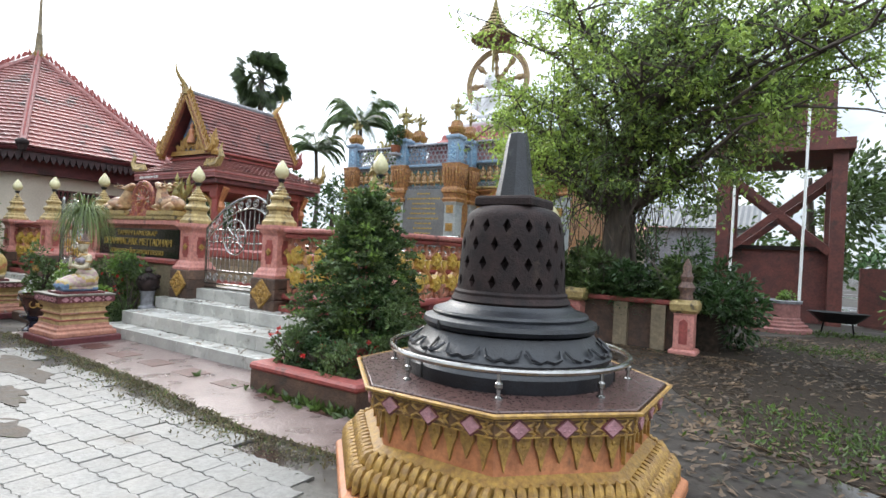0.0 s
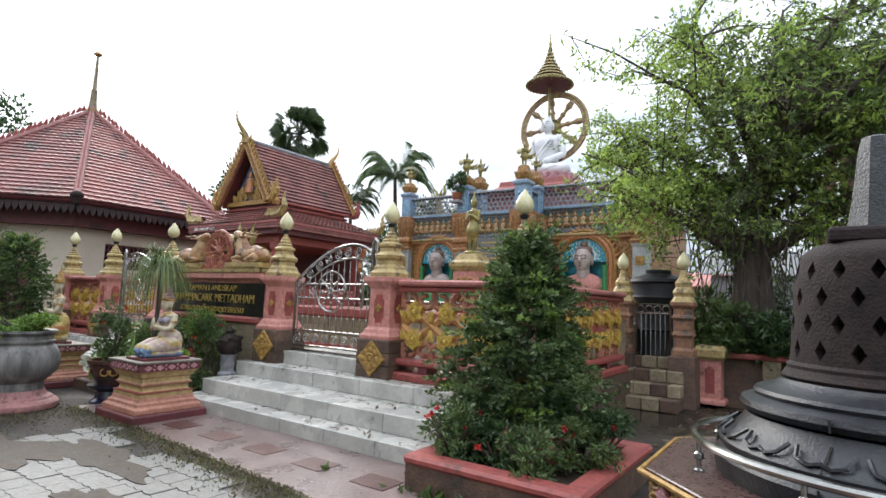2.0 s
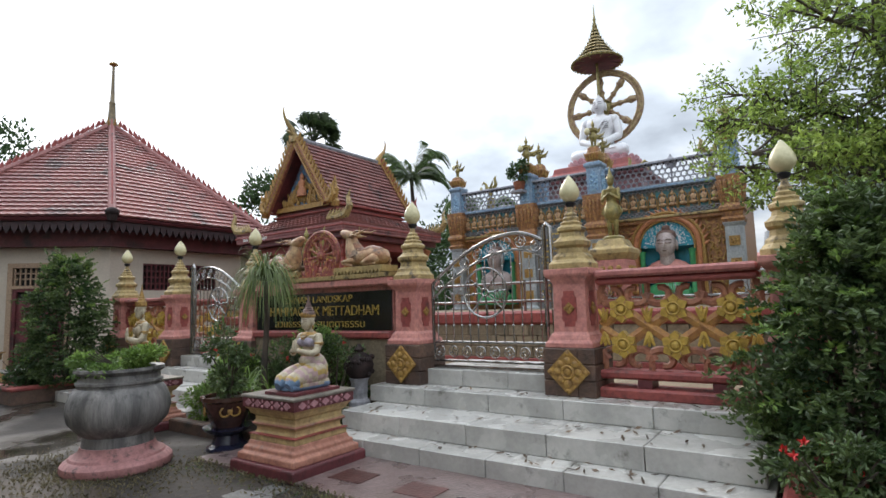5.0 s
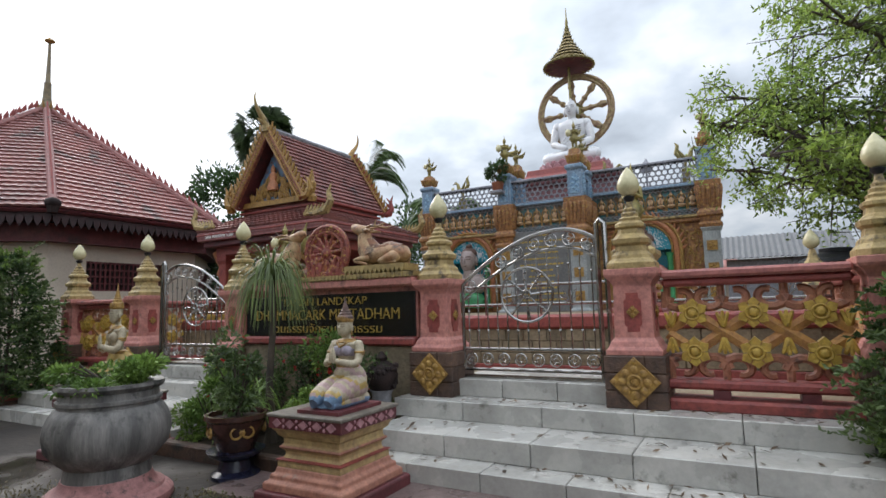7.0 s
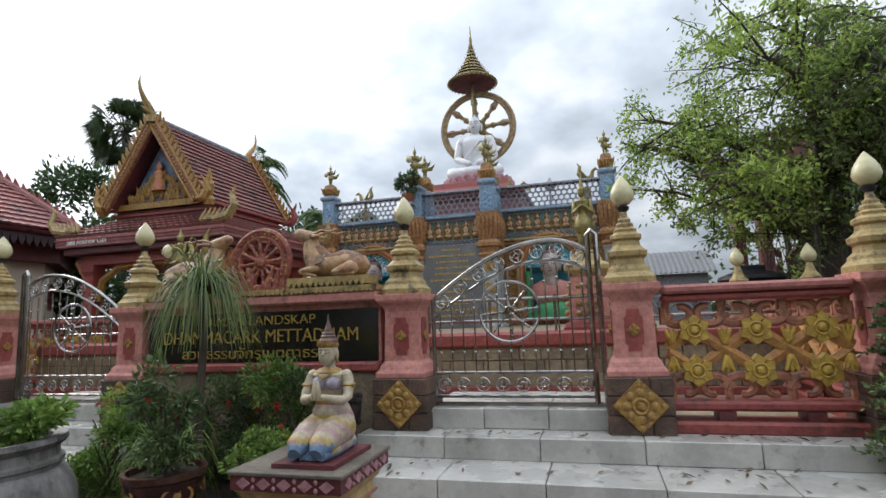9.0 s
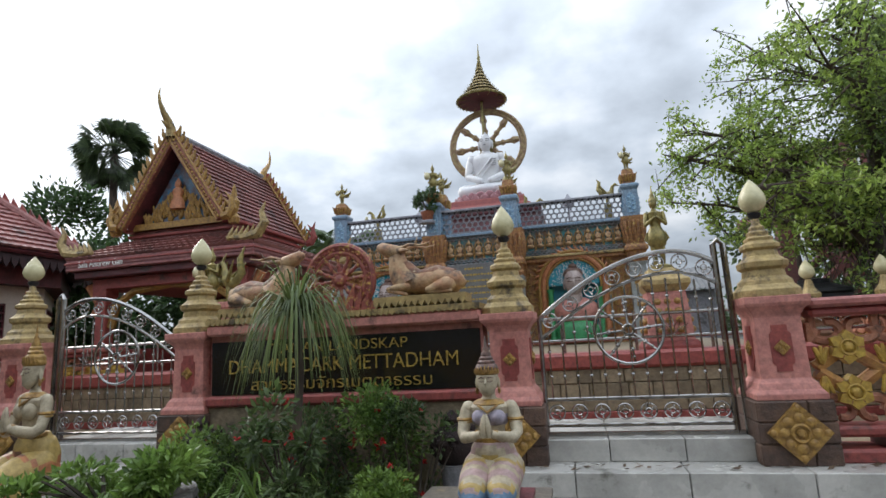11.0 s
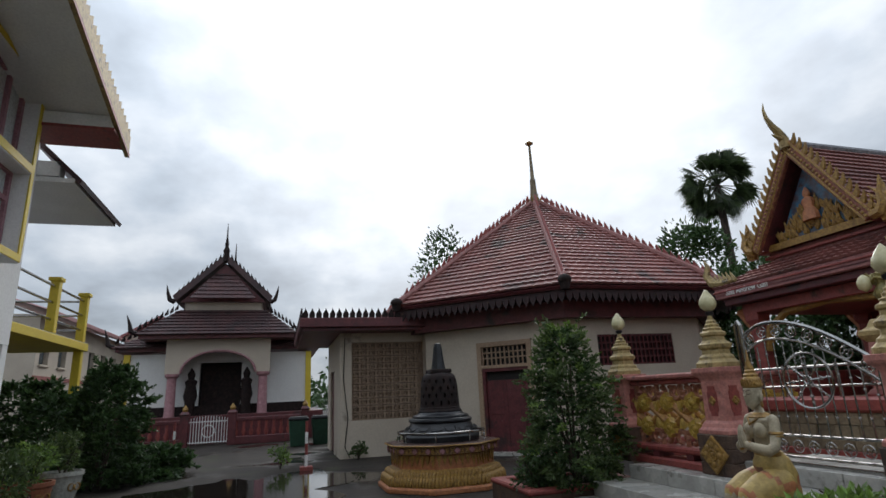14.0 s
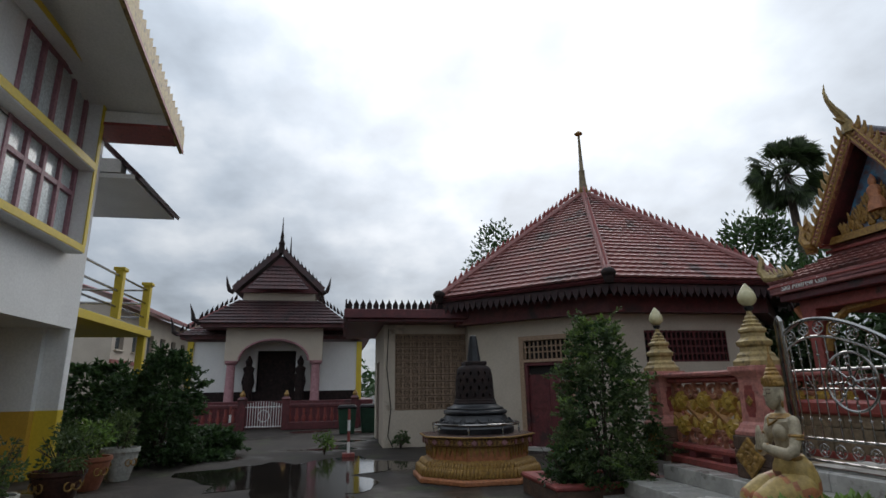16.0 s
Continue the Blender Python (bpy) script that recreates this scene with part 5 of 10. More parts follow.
M_SALMON = mat("peeling_salmon_paint", (0.48, 0.225, 0.155), (0.37, 0.16, 0.11), scale=9, rough=0.6, stain=(0.33, 0.30, 0.26), stain_at=0.6, stain_scale=6)
M_BUFF = mat("buff_yellow_paint", (0.50, 0.36, 0.16), (0.40, 0.26, 0.12), scale=9, rough=0.6, stain=(0.17, 0.10, 0.07), stain_at=0.6, stain_scale=6)


def pedestal(x, y):
    p = thing("statue_pedestal", x, y, 0, "stepped orange and gold pedestal with red diamond frieze", "pedestal", "statue pedestals")
    part("plinth", bmn_square([(0.47, 0), (0.47, 0.09), (0.455, 0.1)]), M_DKRED, p, "dark red plinth", None, 0.008)
    part("lower_steps", bmn_square([(0.42, 0.1), (0.42, 0.15), (0.38, 0.17), (0.38, 0.2), (0.35, 0.215), (0.34, 0.25)]), M_SALMON, p, "peeling salmon stepped mouldings", None, 0.006)
    part("waist", bmn_square([(0.335, 0.25), (0.335, 0.29), (0.305, 0.31), (0.29, 0.33), (0.29, 0.36), (0.315, 0.375), (0.315, 0.4), (0.3, 0.41), (0.3, 0.45), (0.33, 0.47)]), M_BUFF, p, "buff yellow waist mouldings", None, 0.005)
    part("salmon_course", bmn_square([(0.318, 0.378), (0.325, 0.388), (0.318, 0.398)]), M_SALMON, p)
    part("red_course", bmn_square([(0.345, 0.3), (0.345, 0.305), (0.3, 0.312)]), M_RED, p)
    part("cove", bmn_square([(0.33, 0.47), (0.345, 0.5), (0.375, 0.53)]), M_BUFF, p, "", None)
    fr = part("frieze", bmn_square([(0.385, 0.53), (0.385, 0.61)]), M_DKRED, p, "dark red frieze")
    bm = bmn()
    for side in range(4):
        m = Matrix.Rotation(side * math.pi / 2, 4, "Z") @ Matrix.Translation((0, -0.387, 0.57))
        for k in range(5):
            plate(bm, [(0, -0.032), (0.05, 0), (0, 0.032), (-0.05, 0)], 0.012, m=m @ Matrix.Translation(((k - 2) * 0.145, 0, 0)))
            if k < 4:
                for s in (-1, 1):
                    ball(bm, m @ Vector(((k - 1.5) * 0.145, 0, s * 0.022)), 0.014, u=6, v=4)
    part("frieze_diamonds", bm, M_LIGHTPINK, fr, "pink and gold diamonds")
    part("top_slab", bmn_square([(0.4, 0.61), (0.4, 0.635)]), mat("slab_grey_brown", (0.22, 0.19, 0.15), (0.13, 0.11, 0.09), scale=6, rough=0.5, stain=(0.30, 0.24, 0.14), stain_at=0.6, stain_scale=7), p, "grey weathered top slab", None, 0.006)
    return p


ped = pedestal(-7.9, 3.42)
ped.scale = (0.87, 0.87, 1.0)
ped2 = copy_thing(ped, pose(-10.85, 3.45, 0))
ped2.scale = (0.95, 0.95, 0.92)
st = kneeling_statue(-7.83, 3.42, 0.636)
st2 = kneeling_statue(-10.85, 3.43, 0.584)
st2.matrix_basis = pose(-10.85, 3.43, 0.584, 0, 0, -12)
st2.scale = (1.16, 0.96, 1.34)
for slot, mm in ((1, M_SKIRT4), (2, M_STATUE), (6, M_GOLD), (7, M_SKIRT4), (8, M_SKIRT2), (9, M_TERRA)):
    st2.data.materials[slot] = mm
tagged(st2, "ochre painted statue of a kneeling figure with joined palms")

# ---- dharma wheel and the two deer on the sign ----
def spoked_wheel(name, x, y, z, r, depth, material, hubmat, label, category, spokes=12, fat=0.09, bold=1.0):
    t = thing(name, x, y, z, label, category)
    bm = bmn()
    for rr, k in ((r, 0.5 * fat), (r - fat, 0.4 * fat)):
        ring_tube(bm, (0, 0, 0), rr, k, "y", 48, 8)
    ring_tube(bm, (0, 0, 0), r - fat * 0.5, 0.35 * fat, "y", 48, 6)
    part("rim", bm, material, t)
    bm = bmn()
    for k in range(36):
        a = k * math.pi / 18
        ball(bm, ((r - fat * 0.5) * math.cos(a), -0.4 * fat, (r - fat * 0.5) * math.sin(a)), 0.2 * fat, u=6, v=4)
    part("rim_bosses", bm, hubmat, t)
    bm = bmn()
    ball(bm, (0, 0, 0), r * 0.2, depth * 0.7, r * 0.2, 14, 8)
    ring_tube(bm, (0, 0, 0), r * 0.22, fat * 0.25, "y", 20, 6)
    part("hub", bm, hubmat, t)
    for k in range(spokes):
        a = 2 * math.pi * k / spokes + 0.1
        c, s = math.cos(a), math.sin(a)
        q = lambda f: (r * f * c, 0, r * f * s)
        bm = bmn()
        tube(bm, [q(0.2), q(0.35), q(0.42), q(0.5), q(0.62), q(0.7), q(0.85)], [fat * v * bold for v in (0.3, 0.22, 0.36, 0.2, 0.25, 0.42, 0.3)], 7)
        part("spoke", bm, material, t)
    return t


M_WHEEL = mat("red_gold_relief", (0.34, 0.085, 0.06), (0.22, 0.055, 0.045), scale=10, rough=0.55, bump=0.5, stain=(0.52, 0.32, 0.08), stain_at=0.53, stain_scale=26)
wh = spoked_wheel("dharma_wheel", -9.35, 5.02, 2.03, 0.31, 0.07, M_WHEEL, M_WHEEL, "red and gold carved dharma wheel on the sign wall", "wheel", 12, 0.065)
bm = bmn()
for s in (-1, 1):
    for k in range(6):
        h = 0.3 - 0.045 * k
        x = s * (0.1 + 0.065 * k)
        plate(bm, [(x - 0.04, -0.34), (x + 0.04, -0.34), (x + 0.03 + s * 0.02, -0.34 + h * 0.6), (x + s * 0.05, -0.34 + h), (x - 0.03, -0.34 + h * 0.55)], 0.09)
box(bm, -0.42, 0.42, -0.08, 0.08, -0.345, -0.26)
part("flame_base", bm, M_WHEEL, wh, "carved flame scrolls at the foot")


M_SADDLE = mat("brown_painted_coat", (0.26, 0.11, 0.055), (0.15, 0.07, 0.04), scale=14, rough=0.6, bump=0.2, stain=(0.46, 0.36, 0.22), stain_at=0.57, stain_scale=24)


def deer(x, y, z, s):
    """A resting deer with raised head; s: the way it faces along x."""
    bm = bmn()
    n = 0
    box(bm, -0.36, 0.36, -0.13, 0.13, -0.06, 0.02)
    for k in range(14):
        plate(bm, [(-0.36 + 0.052 * k, -0.03), (-0.31 + 0.052 * k, -0.03), (-0.335 + 0.052 * k, -0.085)], 0.02, origin=(0, -0.135, 0))
    paint_from(bm, n, 1); n = len(bm.faces)
    tube(bm, [(0.34, 0, 0.1), (0.28, 0, 0.13), (0.15, 0, 0.15), (-0.02, 0, 0.14), (-0.13, 0, 0.16), (-0.2, 0, 0.17)], [0.03, 0.1, 0.125, 0.11, 0.12, 0.06], 12)
    tube(bm, [(-0.1, 0, 0.14), (-0.16, 0, 0.24), (-0.19, 0, 0.34), (-0.2, 0, 0.42)], [0.13, 0.105, 0.078, 0.062], 12)
    tube(bm, [(-0.15, 0, 0.41), (-0.2, 0, 0.44), (-0.27, 0, 0.475), (-0.335, 0, 0.515), (-0.35, 0, 0.525)], [0.045, 0.074, 0.062, 0.044, 0.02], 10)
    for q in (-1, 1):
        limb(bm, (-0.15, q * 0.05, 0.45), (-0.07, q * 0.1, 0.44), 0.026, 0.006, 7)
        tube(bm, [(-0.17, q * 0.03, 0.47), (-0.08, q * 0.05, 0.5), (0.02, q * 0.07, 0.48), (0.1, q * 0.08, 0.5)], [0.018, 0.015, 0.011, 0.004], 6)
        limb(bm, (-0.03, q * 0.06, 0.49), (0.0, q * 0.08, 0.55), 0.011, 0.004, 5)
        limb(bm, (0.22, q * 0.09, 0.1), (0.08, q * 0.12, 0.06), 0.075, 0.03, 9)
        limb(bm, (0.08, q * 0.12, 0.045), (0.25, q * 0.125, 0.04), 0.022, 0.018, 7)
        limb(bm, (-0.1, q * 0.09, 0.11), (-0.24, q * 0.1, 0.09), 0.045, 0.026, 8)
        limb(bm, (-0.24, q * 0.1, 0.08), (-0.1, q * 0.11, 0.035), 0.022, 0.016, 7)
    paint_from(bm, n, 0); n = len(bm.faces)
    tube(bm, [(0.26, 0, 0.175), (0.12, 0, 0.2), (-0.02, 0, 0.18), (-0.1, 0, 0.24), (-0.15, 0, 0.33)], [0.075, 0.1, 0.085, 0.08, 0.06], 10)
    for q in (-1, 1):
        ball(bm, (-0.255, q * 0.052, 0.485), 0.013, 0.008, 0.012, 6, 4)
    paint_from(bm, n, 2)
    return solo("resting_deer", bm, [M_DEER, M_CREAMGOLD, M_SADDLE], "weathered tan plaster deer resting beside the wheel", "statue", "deer pair", smooth=50, m=pose(x, y, z) @ Matrix.Diagonal((s * 1.1, 1.12, 0.93, 1)))


deer(-8.6, 5.04, 1.825, 1)
deer(-10.1, 5.04, 1.825, -1)

# ---- raised terrace inside ----
terrace = thing("terrace_wall", -9.5, 7.0, 0.5, "sandstone terrace wall with a red moulded coping", "wall", kind="structure")
part("wall_body", b1(-5.3, 5.3, 0.02, 0.4, 0.0, 0.55), M_SAND, terrace)
part("coping", b1(-5.35, 5.35, -0.05, 0.5, 0.55, 0.73), M_RED, terrace, "red moulded coping", None, 0.03)
part("plinth_band", b1(-5.3, 5.3, -0.03, 0.02, 0.0, 0.09), M_RED, terrace, "", None, 0.01)
rng = random.Random(3)
me_st = [mesh_of(b1(-w / 2 + 0.006, w / 2 - 0.006, -0.018, 0.03, 0.005, 0.148), "block", M_SAND, None, 0.005) for w in (0.32, 0.42, 0.25)]
for row in range(3):
    x = -5.3 + rng.uniform(0, 0.2)
    while x < 5.0:
        k = rng.randrange(3)
        w = (0.32, 0.42, 0.25)[k]
        piece("stone_block", me_st[k], terrace, pose(x + w / 2, rng.uniform(0, 0.012), 0.09 + 0.152 * row))
        x += w
solo("terrace_floor", b1(-14.8, -4.2, 7.3, 16.0, 0.5, 1.16), M_SAND, "stone terrace floor before the shrine", "floor", kind="structure", smooth=None)
rail = thing("steel_railing", -9.5, 7.15, 1.23, "low stainless steel railing with leaf shapes on the terrace coping", "railing")
for z in (0.14, 0.4):
    part("rail", tube(bmn(), [(-5.2, 0, z), (5.2, 0, z)], 0.02, 7), M_STEEL, rail)
for k in range(14):
    x = -5.2 + 0.8 * k
    part("post", tube(bmn(), [(x, 0, 0), (x, 0, 0.44)], 0.018, 7), M_STEEL, rail)
    if k < 13:
        bm = bmn()
        for a in (-1.0, -0.5, 0.0, 0.5, 1.0):
            c, s = math.sin(a), math.cos(a)
            tube(bm, [(x + 0.4, 0, 0.15), (x + 0.4 + 0.1 * c - 0.02, 0, 0.15 + 0.12 * s), (x + 0.4 + 0.2 * c, 0, 0.15 + 0.22 * s), (x + 0.4 + 0.1 * c + 0.02, 0, 0.15 + 0.1 * s)], 0.006, 4)
        part("leaf_scroll", bm, M_STEEL, rail)


def standing_figure(name, x, y, z, h, label, group, wings=False, material=None, rz=0.0):
    """A small gilded guardian with joined palms and a pointed crown, plain shapes, faces -y."""
    bm = bmn()
    k = h
    lathe(bm, [(0.17 * k, 0), (0.17 * k, 0.03 * k), (0.13 * k, 0.05 * k)], 12)
    for s in (-1, 1):
        limb(bm, (s * 0.05 * k, 0, 0.06 * k), (s * 0.055 * k, 0, 0.36 * k), 0.03 * k, 0.055 * k, 8)
        limb(bm, (s * 0.115 * k, 0, 0.66 * k), (s * 0.135 * k, -0.04 * k, 0.53 * k), 0.032 * k, 0.027 * k, 8)
        limb(bm, (s * 0.135 * k, -0.04 * k, 0.53 * k), (s * 0.015 * k, -0.11 * k, 0.6 * k), 0.026 * k, 0.02 * k, 8)
        plate(bm, [(s * 0.1 * k, 0.3 * k), (s * 0.17 * k, 0.36 * k), (s * 0.13 * k, 0.44 * k), (s * 0.06 * k, 0.45 * k)], 0.05 * k)
    lathe(bm, [(0.05 * k, 0.22 * k), (0.12 * k, 0.29 * k), (0.14 * k, 0.36 * k), (0.12 * k, 0.44 * k), (0.085 * k, 0.49 * k), (0.075 * k, 0.52 * k), (0.1 * k, 0.62 * k), (0.105 * k, 0.67 * k), (0.04 * k, 0.7 * k), (0.03 * k, 0.73 * k)], 12, (0, 0, 0), 0, 1, 0.72)
    ball(bm, (0, 0, 0.78 * k), 0.055 * k, 0.06 * k, 0.065 * k, 10, 7)
    lathe(bm, [(0.062 * k, 0.81 * k), (0.06 * k, 0.835 * k), (0.035 * k, 0.86 * k), (0.037 * k, 0.88 * k), (0.018 * k, 0.91 * k), (0.003 * k, 1.0 * k)], 10)
    if wings:
        for s in (-1, 1):
            plate(bm, [(s * 0.06 * k, 0.45 * k), (s * 0.22 * k, 0.55 * k), (s * 0.26 * k, 0.72 * k), (s * 0.17 * k, 0.64 * k), (s * 0.1 * k, 0.6 * k)], 0.03 * k, origin=(0, 0.06 * k, 0))
        tube(bm, [(0.06 * k, 0.06 * k, 0.4 * k), (0.2 * k, 0.12 * k, 0.42 * k), (0.32 * k, 0.14 * k, 0.47 * k), (0.4 * k, 0.14 * k, 0.56 * k)], [0.07 * k, 0.06 * k, 0.045 * k, 0.008 * k], 7)
        tube(bm, [(0.1 * k, 0.08 * k, 0.36 * k), (0.26 * k, 0.1 * k, 0.33 * k), (0.36 * k, 0.1 * k, 0.37 * k)], [0.05 * k, 0.04 * k, 0.006 * k], 6)
        n = len(bm.faces)
        lathe(bm, [(0.01 * k, 0.42 * k), (0.08 * k, 0.47 * k), (0.1 * k, 0.55 * k), (0.07 * k, 0.63 * k), (0.02 * k, 0.68 * k)], 10, (-0.2 * k, -0.08 * k, 0))
        for i, f in enumerate(bm.faces):
            if i >= n:
                f.material_index = 1
    return solo(name, bm, [material or M_GILT, M_BUD], label, "statue", group, smooth=50, m=pose(x, y, z, 0, 0, rz))


def ornate_pedestal(x, y, z, h, r):
    p = thing("ornate_pedestal", x, y, z, "red and gold carved pedestal with pierced panels", "pedestal", "ornate pedestals")
    part("base", bmn_square([(r * 1.15, 0), (r * 1.15, 0.1 * h), (r, 0.16 * h)]), M_RED, p, "", None, 0.01)
    b = part("body", bmn_square([(r * 0.92, 0.16 * h), (r * 0.78, 0.72 * h)]), M_PINK, p, "", None)
    bm = bmn()
    for side in range(4):
        m = Matrix.Rotation(side * math.pi / 2, 4, "Z") @ Matrix.Translation((0, -r * 0.86, 0.44 * h)) @ Matrix.Rotation(radians(-8), 4, "X")
        for i in range(3):
            for j in range(4):
                c = m @ Vector(((i - 1) * r * 0.4, 0, (j - 1.5) * 0.11 * h))
                ball(bm, c, r * 0.17, r * 0.17, r * 0.15, 6, 4)
    part("relief_panel", bm, M_GOLD, b, "gold carved panels")
    part("cap", bmn_square([(r * 0.8, 0.72 * h), (r * 1.0, 0.8 * h), (r * 1.0, 0.86 * h), (r * 0.75, 0.9 * h), (r * 0.6, 1.0 * h)]), M_CREAMGOLD, p, "gold stepped cap", None, 0.008)
    return p


for sx in (-6.3, -12.5):
    ornate_pedestal(sx, 7.5, 1.16, 1.0, 0.27)
    standing_figure("gilded_guardian", sx, 7.5, 2.16, 1.0, "gilded guardian figure with pointed crown on a pedestal", "gilded guardians", sx < -9).scale = (0.85, 0.95, 1.04 if sx > -9 else 0.85)

bm = bmn()
tube(bm, [(0.22, 0, 0.34), (0.1, 0, 0.3), (0.0, 0, 0.32), (-0.1, 0, 0.42), (-0.12, 0, 0.62), (-0.17, 0, 0.72), (-0.26, 0, 0.68)], [0.03, 0.08, 0.12, 0.09, 0.05, 0.05, 0.012], 10)
tube(bm, [(0.12, 0, 0.34), (0.26, 0, 0.5), (0.22, 0, 0.75), (0.32, 0, 0.98)], [0.08, 0.08, 0.06, 0.008], 8)
for q in (-1, 1):
    limb(bm, (0, q * 0.05, 0.0), (0, q * 0.05, 0.28), 0.03, 0.045, 6)
    for k in range(4):
        limb(bm, (0.02, q * 0.1, 0.36), (0.12 + 0.03 * k, q * 0.2, 0.5 + 0.07 * k), 0.05, 0.01, 6)
limb(bm, (-0.15, 0, 0.75), (-0.08, 0, 0.88), 0.03, 0.005, 6)
box(bm, -0.16, 0.16, -0.12, 0.12, -0.02, 0.03)
solo("gilded_bird", bm, M_GILT, "gilded mythical bird with raised tail beside the guardian", "statue", smooth=50, m=pose(-12.2, 7.5, 2.18) @ Matrix.Diagonal((0.75, 0.75, 0.8, 1)))
solo("bird_pedestal", bmn_square([(0.2, 0), (0.2, 0.1), (0.15, 0.16), (0.14, 0.86), (0.18, 0.92), (0.18, 1.0)]), M_PINK, "pink moulded pedestal under the gilded bird", "pedestal", smooth=None, bevel=0.01, m=pose(-12.2, 7.5, 1.16))

# ---- shrine ----
SX = -9.6
YS, YM = 15.2, 14.1
LX, RX, ML, MR = -13.8, -5.68, -10.7, -8.72
shrine = thing("shrine", 0, 0, 0, "ornate shrine terrace with arched niches, orange carving and blue balustrade", "shrine")
M_FRIEZE = mat("frieze_ground", (0.20, 0.10, 0.045), (0.03, 0.20, 0.24), scale=7, rough=0.5, bump=0.6, stain=(0.05, 0.20, 0.08), stain_at=0.56, stain_scale=5)
M_FIGURE = mat("frieze_figure_paint", (0.50, 0.34, 0.17), (0.36, 0.20, 0.11), scale=11, rough=0.55, bump=0.3, stain=(0.30, 0.12, 0.07), stain_at=0.57, stain_scale=8)
M_SCREEN = mat("grey_pierced_stone", (0.34, 0.345, 0.38), (0.22, 0.22, 0.25), scale=10, rough=0.6, bump=0.4, fine=30, stain=(0.13, 0.12, 0.12), stain_at=0.58, stain_scale=5)
M_PILLAR = mat("grey_white_stone", (0.40, 0.42, 0.42), (0.28, 0.3, 0.3), scale=3, rough=0.6)
part("core", b1(LX + 0.1, RX - 0.1, YS + 0.5, YS + 6.5, 0, 4.35), M_ORNATE, shrine, "orange carved body")
part("terrace_slab", b1(LX, RX, YS - 0.02, YS + 6.6, 4.3, 4.4), M_GREY, shrine)
part("porch_slab", b1(ML, MR, YM, YS, 4.02, 4.12), M_GREY, shrine)
bm = bmn()
ball(bm, (0, -0.03, 0.13), 0.1, 0.07, 0.06, 8, 5)
ball(bm, (0, -0.03, 0.26), 0.064, 0.05, 0.11, 8, 6)
for q in (-1, 1):
    limb(bm, (q * 0.06, -0.04, 0.3), (q * 0.03, -0.08, 0.2), 0.022, 0.018, 5)
ball(bm, (0, -0.04, 0.405), 0.044, 0.045, 0.055, 8, 5)
limb(bm, (0, -0.04, 0.45), (0, -0.03, 0.52), 0.03, 0.006, 6)
me_fig = mesh_of(bm, "frieze_figure", M_FIGURE, 50)
bm = bmn()
tube(bm, [(-0.11, -0.02, 0.02), (-0.105, -0.03, 0.3), (-0.07, -0.035, 0.42), (0, -0.04, 0.48), (0.07, -0.035, 0.42), (0.105, -0.03, 0.3), (0.11, -0.02, 0.02)], 0.014, 5)
me_niche = mesh_of(bm, "figure_arch", M_GOLD, 50)
bm = bmn()
tube(bm, [(-0.06, 0, 0), (-0.04, -0.02, 0.035), (0, -0.03, 0.05), (0.04, -0.02, 0.035), (0.06, 0, 0)], 0.014, 5)
me_scale = mesh_of(bm, "scale", M_GREY, 50)


